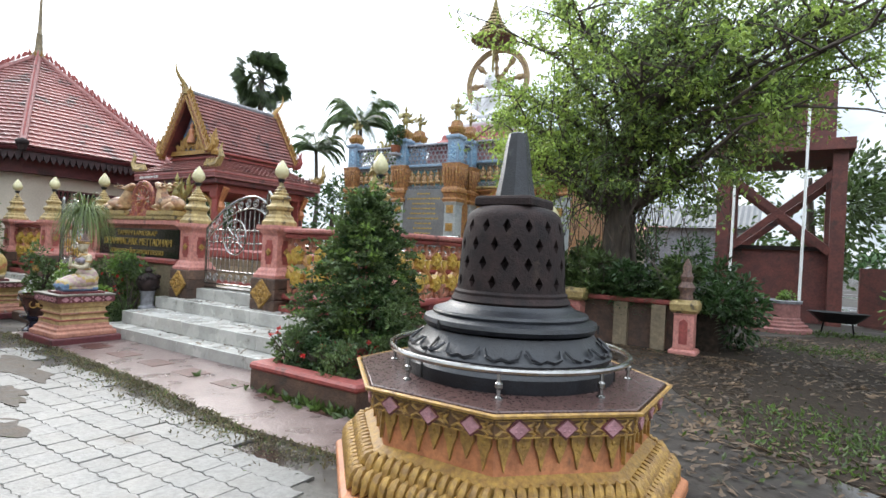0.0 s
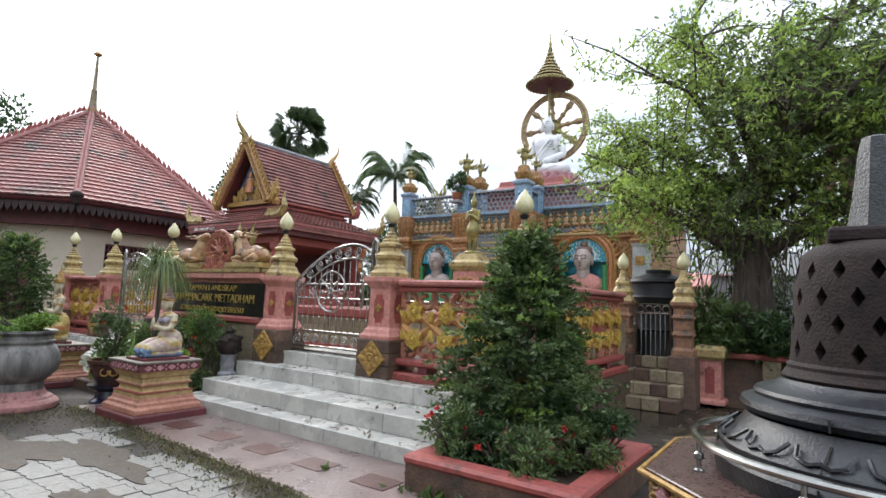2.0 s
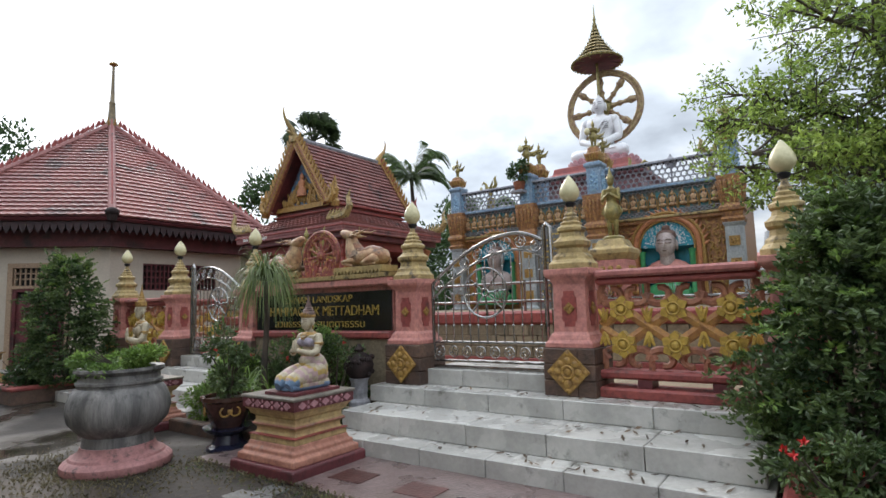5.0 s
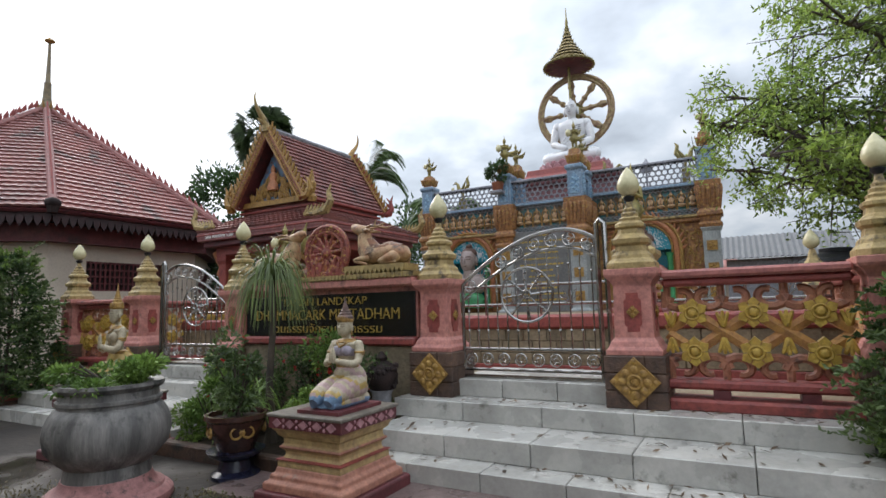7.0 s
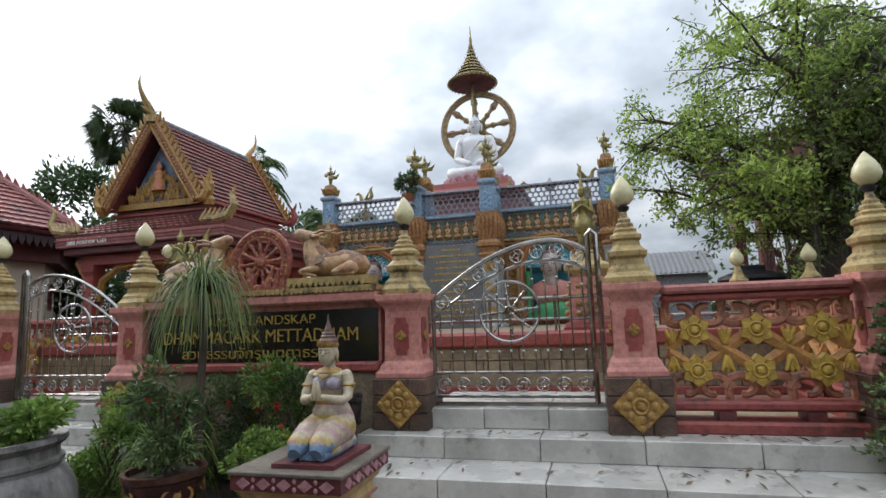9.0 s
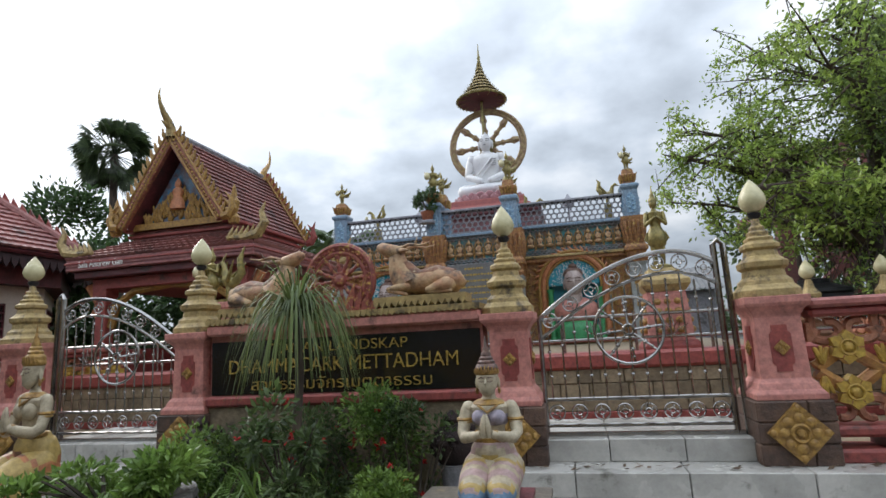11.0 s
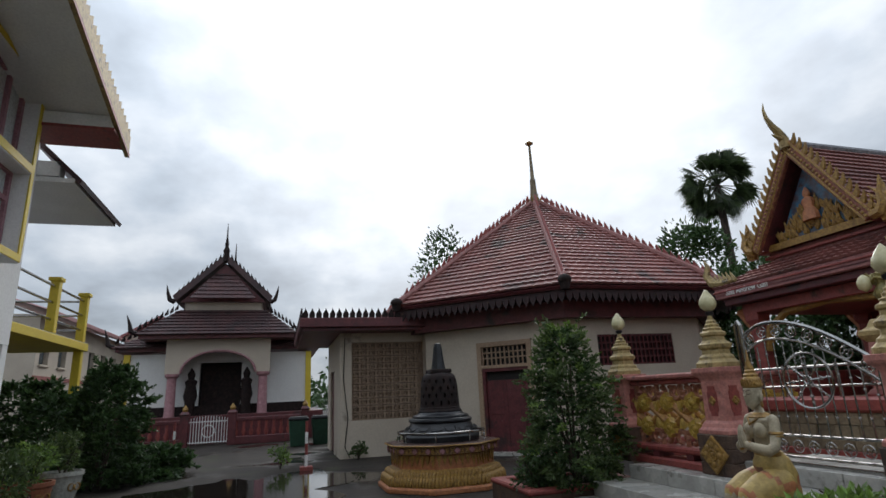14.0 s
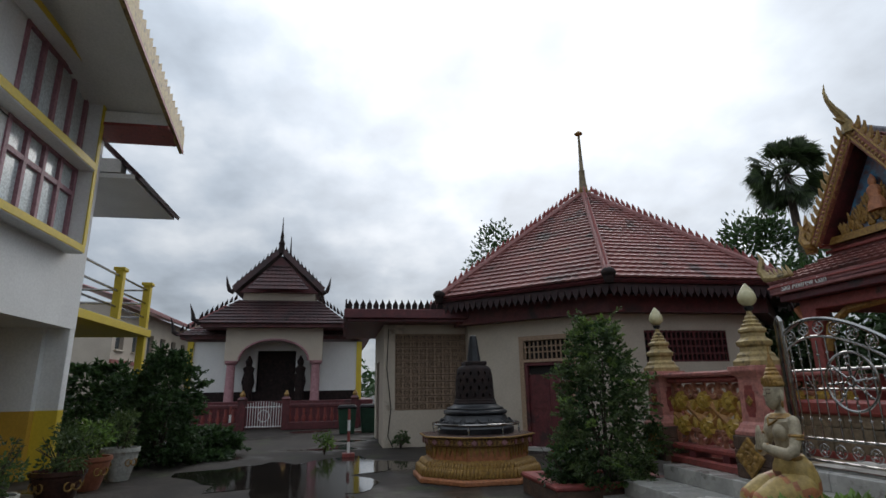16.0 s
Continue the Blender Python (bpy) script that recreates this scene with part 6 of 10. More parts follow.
def bay(w, m, dz):
    """Upper work of one bay in x from 0 to w: cornice, frieze of seated figures, scale borders, pierced balustrade."""
    def put(name, bm, material, label="", kind="", bevel=0.0):
        bmesh.ops.transform(bm, matrix=m, verts=bm.verts)
        return part(name, bm, material, shrine, label, None if bevel else 35, bevel, kind)
    put("cornice", b1(0, w, -0.12, 0.2, dz + 3.3, dz + 3.37), M_CREAMGOLD, "", "", 0.015)
    put("lower_cornice", b1(0, w, -0.07, 0.2, dz + 3.2, dz + 3.3), M_ORNATE, "", "", 0.015)
    back = put("frieze_back", b1(0, w, 0.02, 0.2, dz + 3.37, dz + 4.12), M_FRIEZE, "turquoise and brown glass frieze ground")
    n = max(3, int(w / 0.235))
    for i in range(n):
        x = w * (i + 0.5) / n
        piece("frieze_figure", me_fig, back, m @ pose(x, 0.02, dz + 3.52))
        piece("figure_arch", me_niche, back, m @ pose(x, 0.02, dz + 3.5))
    vs, fs = [], []
    bv, bf = [v.co.copy() for v in me_scale.vertices], [list(p.vertices) for p in me_scale.polygons]
    for row, (z, sh) in enumerate(((3.37, 0), (3.42, 0.5), (3.47, 0), (4.02, 0), (4.07, 0.5))):
        for i in range(int(w / 0.12)):
            o, c = len(vs), Vector((0.12 * (i + 0.5 + sh * 0.9), -0.01, dz + z))
            if c.x < w - 0.05:
                vs += [tuple(m @ (v + c)) for v in bv]
                fs += [[o + k for k in f] for f in bf]
    me = bpy.data.meshes.new("scale_border")
    me.from_pydata(vs, [], fs)
    me.materials.append(M_GREY)
    ob = new("scale_border", me)
    ob.parent = shrine
    tagged(ob, "grey and blue scale borders", "", "", "stuff")
    put("blue_band", b1(0, w, -0.1, 0.2, dz + 4.12, dz + 4.2), M_BLUE, "pale blue moulding", "", 0.015)
    bm = bmn()
    c = max(3, int(w / 0.15))
    for i in range(c):
        for j in range(4):
            x, z = w * (i + 0.5 + (0.5 if j % 2 else 0)) / c, dz + 4.29 + 0.135 * j
            if x + 0.07 < w:
                tube(bm, [(x + 0.082 * math.cos(q), 0, z + 0.078 * math.sin(q)) for q in [k * math.pi / 3 for k in range(6)]], 0.017, 5, True)
    put("pierced_screen", bm, M_SCREEN, "grey pierced balustrade of interlaced rings", "stuff")
    put("balustrade_rail", b1(0, w, -0.09, 0.09, dz + 4.78, dz + 4.86), M_SCREEN, "grey handrail", "", 0.015)
    bm = bmn()
    for i in range(int(w / 0.16)):
        ball(bm, (0.08 + 0.16 * i, -0.11, dz + 4.76 + 0.02 * math.sin(i * 1.3)), 0.03, u=6, v=4)
    tube(bm, [(0.02, -0.1, dz + 4.79), (w - 0.02, -0.1, dz + 4.79)], 0.008, 4)
    put("lamp_string", bm, M_BLACKPL, "string of small dark lamps", "stuff")


def shrine_post(x, y, dz, h, low=True):
    """Grey pillar, orange carved capital, blue mosaic post and an orange petalled cap."""
    pil = part("pillar", bmn_square([(0.27, 0.5), (0.27, 1.2), (0.2, 1.25), (0.2, dz + 2.9), (0.25, dz + 3.0)], (x, y, 0)), M_PILLAR, shrine, "grey stone pillar with gold squares", None, 0.01)
    for z in (1.55, 2.15, 2.7):
        bm = bmn()
        box(bm, x - 0.12, x + 0.12, y - 0.225, y - 0.19, z - 0.12, z + 0.12)
        for k in range(5):
            a = k * 1.2566
            ball(bm, (x + 0.06 * math.cos(a), y - 0.225, z + 0.06 * math.sin(a)), 0.035, 0.02, 0.035, 6, 4)
        ball(bm, (x, y - 0.23, z), 0.035, 0.03, 0.035, 8, 5)
        part("gold_square", bm, M_GOLD, pil)
    bm = bmn()
    square(bm, [(0.24, 3.0), (0.27, 3.08), (0.22, 3.14), (0.24, 3.26), (0.29, 3.3), (0.29, 3.38), (0.23, 3.46), (0.25, 3.9), (0.3, 4.13), (0.3, 4.18)], (x, y, dz))
    for side in range(4):
        m = Matrix.Translation((x, y, dz)) @ Matrix.Rotation(side * math.pi / 2, 4, "Z")
        for k in range(5):
            limb(bm, m @ Vector((-0.2 + 0.1 * k, -0.235, 3.52)), m @ Vector((-0.22 + 0.11 * k, -0.285, 4.02)), 0.026, 0.044, 6)
    part("carved_capital", bm, M_ORNATE, pil, "orange fluted capital", 35, kind="stuff")
    bp = part("blue_post", bmn_square([(0.19, dz + 4.18), (0.19, dz + 4.9), (0.24, dz + 4.96), (0.24, dz + 5.03), (0.18, dz + 5.07)], (x, y, 0)), M_BLUE, pil, "pale blue mosaic post", None, 0.012)
    for side in range(4):
        m = Matrix.Translation((x, y, dz)) @ Matrix.Rotation(side * math.pi / 2, 4, "Z")
        bm = bmn()
        plate(bm, [(-0.12, 4.28), (0.12, 4.28), (0.12, 4.68), (0, 4.84), (-0.12, 4.68)], 0.02, m=m @ Matrix.Translation((0, -0.198, 0)))
        for k in range(6):
            ball(bm, m @ Vector((0.05 * (-1) ** k, -0.21, 4.35 + 0.065 * k)), 0.035, u=6, v=4)
        part("post_panel", bm, M_SKYBLUE, bp, "blue and white mosaic panel")
    cap = part("orange_cap", bmn_square([(0.15, dz + 5.07), (0.14, dz + 5.13), (0.19, dz + 5.25), (0.2, dz + 5.3), (0.15, dz + 5.33), (0.13, dz + 5.36 + h)], (x, y, 0)), M_ORNATE, pil, "orange carved flared cap", None, 0.01)
    bm = bmn()
    for k in range(16):
        a = k * math.pi / 8
        q = 0.21 / max(abs(math.cos(a)), abs(math.sin(a)))
        limb(bm, (x + 0.75 * q * math.cos(a), y + 0.75 * q * math.sin(a), dz + 5.14), (x + q * math.cos(a), y + q * math.sin(a), dz + 5.32), 0.03, 0.012, 5)
    part("cap_petals", bm, M_GOLD, cap, "gold petals", kind="stuff")
    return dz + 5.36 + h


M_SKYBLUE = mat("sky_blue_mosaic_panel", (0.34, 0.50, 0.60), (0.12, 0.25, 0.42), scale=22, rough=0.35, bump=0.5, fine=35)
for a, b in ((LX, ML), (MR, RX)):
    bay(b - a, pose(a, YS, 0), 0.16)
bay(MR - ML, pose(ML, YM, 0), -0.08)
for x, rz in ((ML, 90), (MR, 90)):
    bay(YS - YM, pose(x, YM, 0, 0, 0, rz), -0.08)
part("middle_wall", b1(ML, MR, YM - 0.03, YM + 0.3, 0, 3.2), M_ORNATE, shrine, "orange and gold relief wall")
for x in (ML, MR):
    part("return_wall", b1(x - 0.1, x + 0.1, YM + 0.3, YS, 0, 3.2), M_ORNATE, shrine, "orange carved return wall")
for a, b, cx in ((LX, ML, -12.45), (MR, RX, -7.3)):
    bm = bmn()
    wall_with_hole(bm, b - a, 3.4, [(cx - (a + b) / 2 - 0.72, cx - (a + b) / 2 + 0.72, 1.3, 2.85)], 0.3, pose((a + b) / 2, YS + 0.05, 0))
    bmesh.ops.remove_doubles(bm, verts=bm.verts, dist=0.0005)
    part("front_wall", bm, M_ORNATE, shrine, "orange and gold relief wall", None)
    # scrolled relief over the wall
    bm = bmn()
    rg = random.Random(int(cx * 10))
    for i in range(17):
        for j in range(12):
            x, z = a + 0.25 + (b - a - 0.5) * i / 16, 1.25 + 0.18 * j + (0.09 if i % 2 else 0)
            if math.hypot(x - cx, max(0, z - 2.72)) > 0.92 and z < 3.2:
                t = rg.uniform(0, 6.28)
                tube(bm, [(x + 0.075 * (1 - k / 7) * math.cos(t + k * 0.8), YS + 0.03, z + 0.085 * (1 - k / 7) * math.sin(t + k * 0.8)) for k in range(6)], [0.026, 0.026, 0.024, 0.022, 0.018, 0.01], 5)
    part("scroll_relief", bm, M_GOLD, shrine, "gold scrolled relief", kind="stuff")
    arc = [math.pi * k / 20 for k in range(21)]
    niche = part("niche", rings(bmn(), [[Vector((cx + 0.72 * math.cos(q), YS + d, 2.7 + 0.72 * math.sin(q))) for q in arc] for d in (0.02, 0.04)]), M_TURQ, shrine, "turquoise mosaic niche")
    part("niche_back", b1(cx - 0.72, cx + 0.72, YS + 0.3, YS + 0.34, 1.3, 2.85), M_TURQ, niche)
    for rr, k, mm in ((0.79, 0.07, M_TERRA), (0.9, 0.05, M_GOLD), (0.69, 0.03, M_GOLD)):
        bm = bmn()
        tube(bm, [(cx + rr, YS - 0.02, 1.4), *[(cx + rr * math.cos(q), YS - 0.02, 2.7 + rr * math.sin(q)) for q in arc], (cx - rr, YS - 0.02, 1.4)], k, 8)
        part("niche_arch", bm, mm, niche)
    bm = bmn()
    for q in arc:
        limb(bm, (cx + 0.93 * math.cos(q), YS - 0.02, 2.7 + 0.93 * math.sin(q)), (cx + 1.04 * math.cos(q + 0.08), YS - 0.02, 2.7 + 1.04 * math.sin(q + 0.08)), 0.05, 0.012, 6)
    part("arch_flames", bm, M_TERRA, niche, "small flame leaves round the arch", kind="stuff")
    for q in (-1, 1):
        part("niche_column", lathe(bmn(), [(0.1, 1.3), (0.07, 1.4), (0.07, 2.5), (0.1, 2.6)], 10, (cx + q * 0.62, YS - 0.06, 0)), M_GREEN, niche, "green column")
    # bust in the niche, plain shapes
    bm = bmn()
    tube(bm, [(0, -0.1, 2.02), (0, -0.13, 2.1), (0, -0.1, 2.25), (0, -0.06, 2.45), (0, -0.02, 2.6)], [0.08, 0.17, 0.235, 0.25, 0.2], 16)
    limb(bm, (0, -0.02, 1.85), (0, -0.03, 2.15), 0.19, 0.17, 14)
    ball(bm, (0, -0.36, 2.33), 0.035, 0.05, 0.09, 7, 6)
    for q in (-1, 1):
        ball(bm, (q * 0.25, 0.0, 2.33), 0.035, 0.06, 0.15, 7, 6)
    n = len(bm.faces)
    ball(bm, (0, 0.04, 2.58), 0.265, 0.24, 0.19, 16, 9)
    ball(bm, (0, 0.04, 2.79), 0.12, 0.12, 0.09, 12, 6)
    for q in (-1, 1):
        tube(bm, [(q * 0.03, -0.335, 2.44), (q * 0.1, -0.325, 2.47), (q * 0.18, -0.25, 2.44)], 0.012, 5)
        tube(bm, [(q * 0.04, -0.335, 2.37), (q * 0.1, -0.325, 2.36), (q * 0.17, -0.25, 2.38)], 0.011, 5)
    ball(bm, (0, -0.3, 2.17), 0.06, 0.02, 0.018, 8, 4)
    paint_from(bm, n, 1); n = len(bm.faces)
    ball(bm, (0, 0.02, 1.62), 0.6, 0.24, 0.36, 18, 9)
    paint_from(bm, n, 2)
    solo("niche_bust", bm, [M_BUST, M_CROWN, M_BUST if cx < SX else M_PINK], "pale carved bust set in the mosaic niche", "statue", "niche busts", smooth=50, m=pose(cx, YS, 0.4))
    bm = bmn()
    for k in range(260):
        q, rr = rg.uniform(-0.25, math.pi + 0.25), 0.3 + 0.3 * rg.random() ** 1.6
        ball(bm, (cx + rr * math.cos(q), YS + 0.012, 2.84 + rr * math.sin(q)), 0.014, 0.01, 0.014, 5, 3)
    part("halo", bm, M_WHITEMARBLE, niche, "halo of white mosaic beads", kind="stuff")
    part("niche_shelf", lathe(bmn(), [(0.55, 1.3), (0.58, 1.55), (0.45, 1.7), (0.3, 1.75)], 12, (cx, YS - 0.05, 0), 0, 1, 0.5), M_GREEN, niche, "green carved shelf")
for i, (x, y, dz, h, hf) in enumerate(((LX, YS, 0.16, 0.06, 0.68), (ML, YM, -0.08, 0.0, 0.85), (ML + 0.05, YS - 0.35, -0.08, 0.12, 0.7), (MR, YM, -0.08, 0.12, 0.8), (MR - 0.05, YS - 0.2, -0.08, 0.14, 0.55), (RX, YS, 0.16, 0.1, 0.72))):
    zt = shrine_post(x, y, dz, h)
    standing_figure("lamp_bearer", x, y, zt, hf, "small gilded winged lamp bearer on a post", "lamp bearers", True, rz=25 if i % 2 else -20)
for x, y, s in ((-12.95, 15.9, 1), (-6.2, 15.8, -1), (-8.3, 16.6, -1)):
    bm = bmn()
    tube(bm, [(0.2, 0, 0.5), (0.1, 0, 0.34), (0.0, 0, 0.3), (-0.14, 0, 0.38), (-0.18, 0, 0.55), (-0.26, 0, 0.62), (-0.36, 0, 0.56)], [0.03, 0.08, 0.12, 0.08, 0.05, 0.05, 0.012], 8)
    tube(bm, [(0.12, 0, 0.36), (0.22, 0, 0.5), (0.18, 0, 0.72), (0.25, 0, 0.82)], [0.08, 0.07, 0.05, 0.008], 7)
    for q in (-1, 1):
        limb(bm, (0, q * 0.05, 0.0), (0, q * 0.05, 0.28), 0.025, 0.04, 6)
        limb(bm, (0.05, q * 0.08, 0.38), (0.2, q * 0.16, 0.62), 0.06, 0.01, 6)
    box(bm, -0.1, 0.1, -0.1, 0.1, -0.4, 0.02)
    n = len(bm.faces)
    ball(bm, (-0.38, 0, 0.4), 0.06, 0.06, 0.09, 8, 6)
    paint_from(bm, n, 1)
    solo("swan_lamp", bm, [M_GILT, M_BUD], "dark gilt swan lamp holder behind the balustrade", "lamp", "swan lamps", m=pose(x, y, 4.85) @ Matrix.Diagonal((s * 0.95, 0.95, 0.95, 1)))
for x in (-11.7, -7.25):
    bm = bmn()
    lathe(bm, [(0.03, -0.5), (0.03, 0.1), (0.12, 0.12), (0.17, 0.22), (0.15, 0.34), (0.06, 0.42), (0.02, 0.5)], 12)
    solo("globe_lamp", bm, M_SCREEN, "grey white globe lamp on the terrace", "lamp", "globe lamps", m=pose(x, 16.2, 4.9))

# black inscription slab in the middle bay
slab = thing("inscription_slab", (ML + MR) / 2, YM - 0.12, 1.16, "grey stone slab with rows of worn gold inscription", "inscription")
part("slab", b1(-0.78, 0.78, -0.06, 0.06, 0.0, 2.15), M_SLATE, slab, "", None, 0.01)
rng = random.Random(8)
for r_ in range(12):
    w = rng.uniform(0.3, 0.62) if r_ else 0.25
    bm = bmn()
    x = -w
    while x < w:
        k = rng.uniform(0.04, 0.12)
        box(bm, x, min(w, x + k), -0.068, -0.061, 2.0 - 0.155 * r_, 2.045 - 0.155 * r_)
        x += k + 0.025
    part("inscription_line", bm, M_LETTER, slab)

# seated figure, wheel and tiered parasol on top
core = thing("upper_plinth", -9.78, 18.1, 4.22, "stepped red and orange plinth under the white statue", "plinth")
part("step", bmn_square([(1.9, 0), (1.9, 0.3), (1.7, 0.35), (1.6, 0.8), (1.75, 0.9), (1.75, 1.05)]), M_DKRED, core, "", None, 0.02)
part("upper_step", bmn_square([(1.45, 1.05), (1.45, 1.2), (1.3, 1.3), (1.25, 1.5)]), M_RED, core, "", None, 0.02)
bm = bmn()
for row, (rr, z) in enumerate(((1.2, 1.55), (1.12, 1.68))):
    for k in range(24):
        a = 2 * math.pi * (k + 0.5 * row) / 24
        m = Matrix.Rotation(a, 4, "Z") @ Matrix.Rotation(radians(20), 4, "Y")
        ball(bm, (rr * math.cos(a), 0.85 * rr * math.sin(a), z), 0.05, 0.16, 0.15, 7, 5, m=m.to_3x3())
lathe(bm, [(1.15, 1.48), (1.15, 1.75), (1.0, 1.8)], 24, (0, 0, 0), 0, 1, 0.85)
part("lotus_seat", bm, M_LIGHTPINK, core, "pink lotus petal seat")
bm = bmn()
ball(bm, (0, 0, 0.2), 0.95, 0.6, 0.24, 18, 9)
for s in (-1, 1):
    limb(bm, (s * 0.35, 0.1, 0.24), (s * 0.82, -0.25, 0.2), 0.25, 0.2, 12)
    limb(bm, (s * 0.8, -0.3, 0.18), (-s * 0.25, -0.48, 0.2), 0.17, 0.11, 12)
    ball(bm, (s * 0.5, 0.05, 1.25), 0.17, 0.18, 0.18, 10, 8)
    limb(bm, (s * 0.55, 0.05, 1.2), (s * 0.66, -0.02, 0.75), 0.15, 0.12, 12)
    limb(bm, (s * 0.66, -0.02, 0.72), (s * 0.15, -0.42, 0.45), 0.115, 0.085, 12)
    ball(bm, (s * 0.235, 0.02, 1.72), 0.04, 0.06, 0.14, 7, 6)
lathe(bm, [(0.5, 0.15), (0.44, 0.5), (0.42, 0.7), (0.5, 1.0), (0.56, 1.2), (0.48, 1.36), (0.2, 1.46), (0.14, 1.52), (0.14, 1.62)], 18, (0, 0.08, 0), 0, 1, 0.62)
ball(bm, (0, 0.0, 1.78), 0.215, 0.235, 0.27, 16, 11)
ball(bm, (0, 0.05, 1.98), 0.15, 0.15, 0.11, 12, 7)
limb(bm, (0, 0.05, 2.05), (0, 0.05, 2.16), 0.06, 0.015, 8)
ball(bm, (0, -0.235, 1.76), 0.03, 0.04, 0.06, 6, 5)
tube(bm, [(0.42, 0.02, 1.42), (0.2, -0.26, 1.2), (0.0, -0.32, 0.95), (-0.25, -0.28, 0.72), (-0.42, -0.1, 0.6)], 0.03, 6)
tube(bm, [(0.5, -0.02, 1.36), (0.28, -0.26, 1.12), (0.08, -0.33, 0.86), (-0.15, -0.3, 0.62)], 0.022, 6)
for k in range(6):
    tube(bm, [(-0.7 + 0.1 * k, -0.4, 0.3), (-0.3 + 0.1 * k, -0.55, 0.2), (0.2 + 0.09 * k, -0.5, 0.26)], 0.02, 5)
n = len(bm.faces)
for q in (-1, 1):
    tube(bm, [(q * 0.04, -0.225, 1.84), (q * 0.1, -0.215, 1.865), (q * 0.16, -0.16, 1.84)], 0.012, 5)
    tube(bm, [(q * 0.05, -0.225, 1.79), (q * 0.1, -0.21, 1.78), (q * 0.15, -0.165, 1.795)], 0.01, 5)
ball(bm, (0, -0.215, 1.66), 0.05, 0.02, 0.015, 8, 4)
for k in range(4):
    tube(bm, [(0.16, -0.31 + 0.012 * k, 1.14 - 0.06 * k), (0.36, -0.24 + 0.012 * k, 1.17 - 0.06 * k)], 0.012, 4)
paint_from(bm, n, 1)
solo("seated_statue", bm, [M_WHITEMARBLE, M_GREY], "large white marble seated figure on a lotus", "statue", smooth=50, m=pose(-9.78, 18.0, 6.02) @ Matrix.Diagonal((0.98, 1.0, 1.08, 1)))
bw = spoked_wheel("great_wheel", -9.78, 18.6, 8.05, 1.3, 0.12, mat("dark_gilt", (0.42, 0.32, 0.15), (0.24, 0.14, 0.085), scale=8, rough=0.5, metal=0.15, bump=0.4), M_GILT, "large gilt wheel standing behind the white statue", "wheel", 8, 0.13, bold=2.5)
bm = bmn()
box(bm, -0.3, 0.3, -0.12, 0.12, -2.4, -1.25)
part("wheel_foot", bm, M_DKRED, bw, "", None, 0.02)
par = thing("tiered_parasol", -9.85, 18.3, 9.35, "tarnished gilt tiered parasol with fringed discs", "parasol")
rings_up = [(0.7, 0.42), (0.58, 0.58), (0.46, 0.74), (0.36, 0.89), (0.275, 1.04), (0.205, 1.19), (0.15, 1.34), (0.105, 1.48), (0.07, 1.62)]
for r0, z0 in rings_up:
    tier = part("tier", lathe(bmn(), [(r0 * 0.9, z0 + 0.02), (r0, z0 - 0.02), (r0 + 0.012, z0 - 0.05), (r0 * 0.97, z0 - 0.06), (r0 * 0.87, z0 - 0.005), (r0 * 0.9, z0 + 0.02)], 24), M_CREAMGOLD, par)
    bm = bmn()
    n = max(8, int(r0 * 44))
    for k in range(n):
        a = 2 * math.pi * k / n
        limb(bm, (r0 * math.cos(a), r0 * math.sin(a), z0 - 0.03), ((r0 + 0.03) * math.cos(a), (r0 + 0.03) * math.sin(a), z0 + 0.035), 0.016, 0.006, 4)
    for k in range(6):
        a = k * math.pi / 3 + r0 * 9
        part("rib", tube(bmn(), [(r0 * 0.9 * math.cos(a), r0 * 0.9 * math.sin(a), z0), (r0 * 0.74 * math.cos(a), r0 * 0.74 * math.sin(a), z0 + 0.12)], 0.012, 4), M_GILT, tier)
    part("tier_teeth", bm, M_GILT, tier, kind="stuff")
for r_, z, h in ((0.86, 0.28, 0.2),):
    bm = bmn()
    lathe(bm, [(r_ * 0.9, z - 0.05), (r_, z - 0.06), (r_ + 0.02, z - 0.01), (r_ * 0.95, z + 0.03), (r_ * 0.6, z + h * 0.6), (r_ * 0.35, z + h), (0.05, z + h + 0.01)], 24)
    tr = part("canopy", bm, M_GILT, par, "", 30)
    bm = bmn()
    n = int(r_ * 40)
    for k in range(n):
        a = 2 * math.pi * k / n
        ball(bm, ((r_ + 0.01) * math.cos(a), (r_ + 0.01) * math.sin(a), z - 0.05), 0.03, 0.03, 0.045, 5, 4)
    part("fringe", bm, M_GILT, tr, kind="stuff")
part("underside", lathe(bmn(), [(0.8, 0.225), (0.1, 0.3)], 24), M_DKRED, par, "dark maroon lining with gilt ribs")
for k in range(12):
    a = 2 * math.pi * k / 12
    part("rib", tube(bmn(), [(0.08 * math.cos(a), 0.08 * math.sin(a), 0.285), (0.82 * math.cos(a), 0.82 * math.sin(a), 0.21)], 0.016, 4), M_GILT, par)
part("pole", lathe(bmn(), [(0.05, -2.0), (0.05, 1.6), (0.04, 1.75), (0.06, 1.85), (0.03, 2.0), (0.012, 2.4)], 10), M_GILT, par)


# ---- the small pavilion ----
GX, GY = -14.35, 8.45
M_MAUVE = mat("mauve_red_paint", (0.36, 0.145, 0.135), (0.25, 0.095, 0.092), scale=7, rough=0.55, stain=(0.10, 0.055, 0.05), stain_at=0.57, stain_scale=3)
M_TILEMAR = mat("maroon_roof_tile", (0.30, 0.12, 0.105), (0.19, 0.075, 0.068), scale=2.0, rough=0.6, stain=(0.06, 0.04, 0.038), stain_at=0.55, stain_scale=1.6, vary=0.14)
sala = thing("pavilion", GX, GY, 0.0, "small maroon and gold pavilion with steep tiled gable and flame finials", "pavilion")
EW, ED, EZ = 1.92, 3.7, 3.2
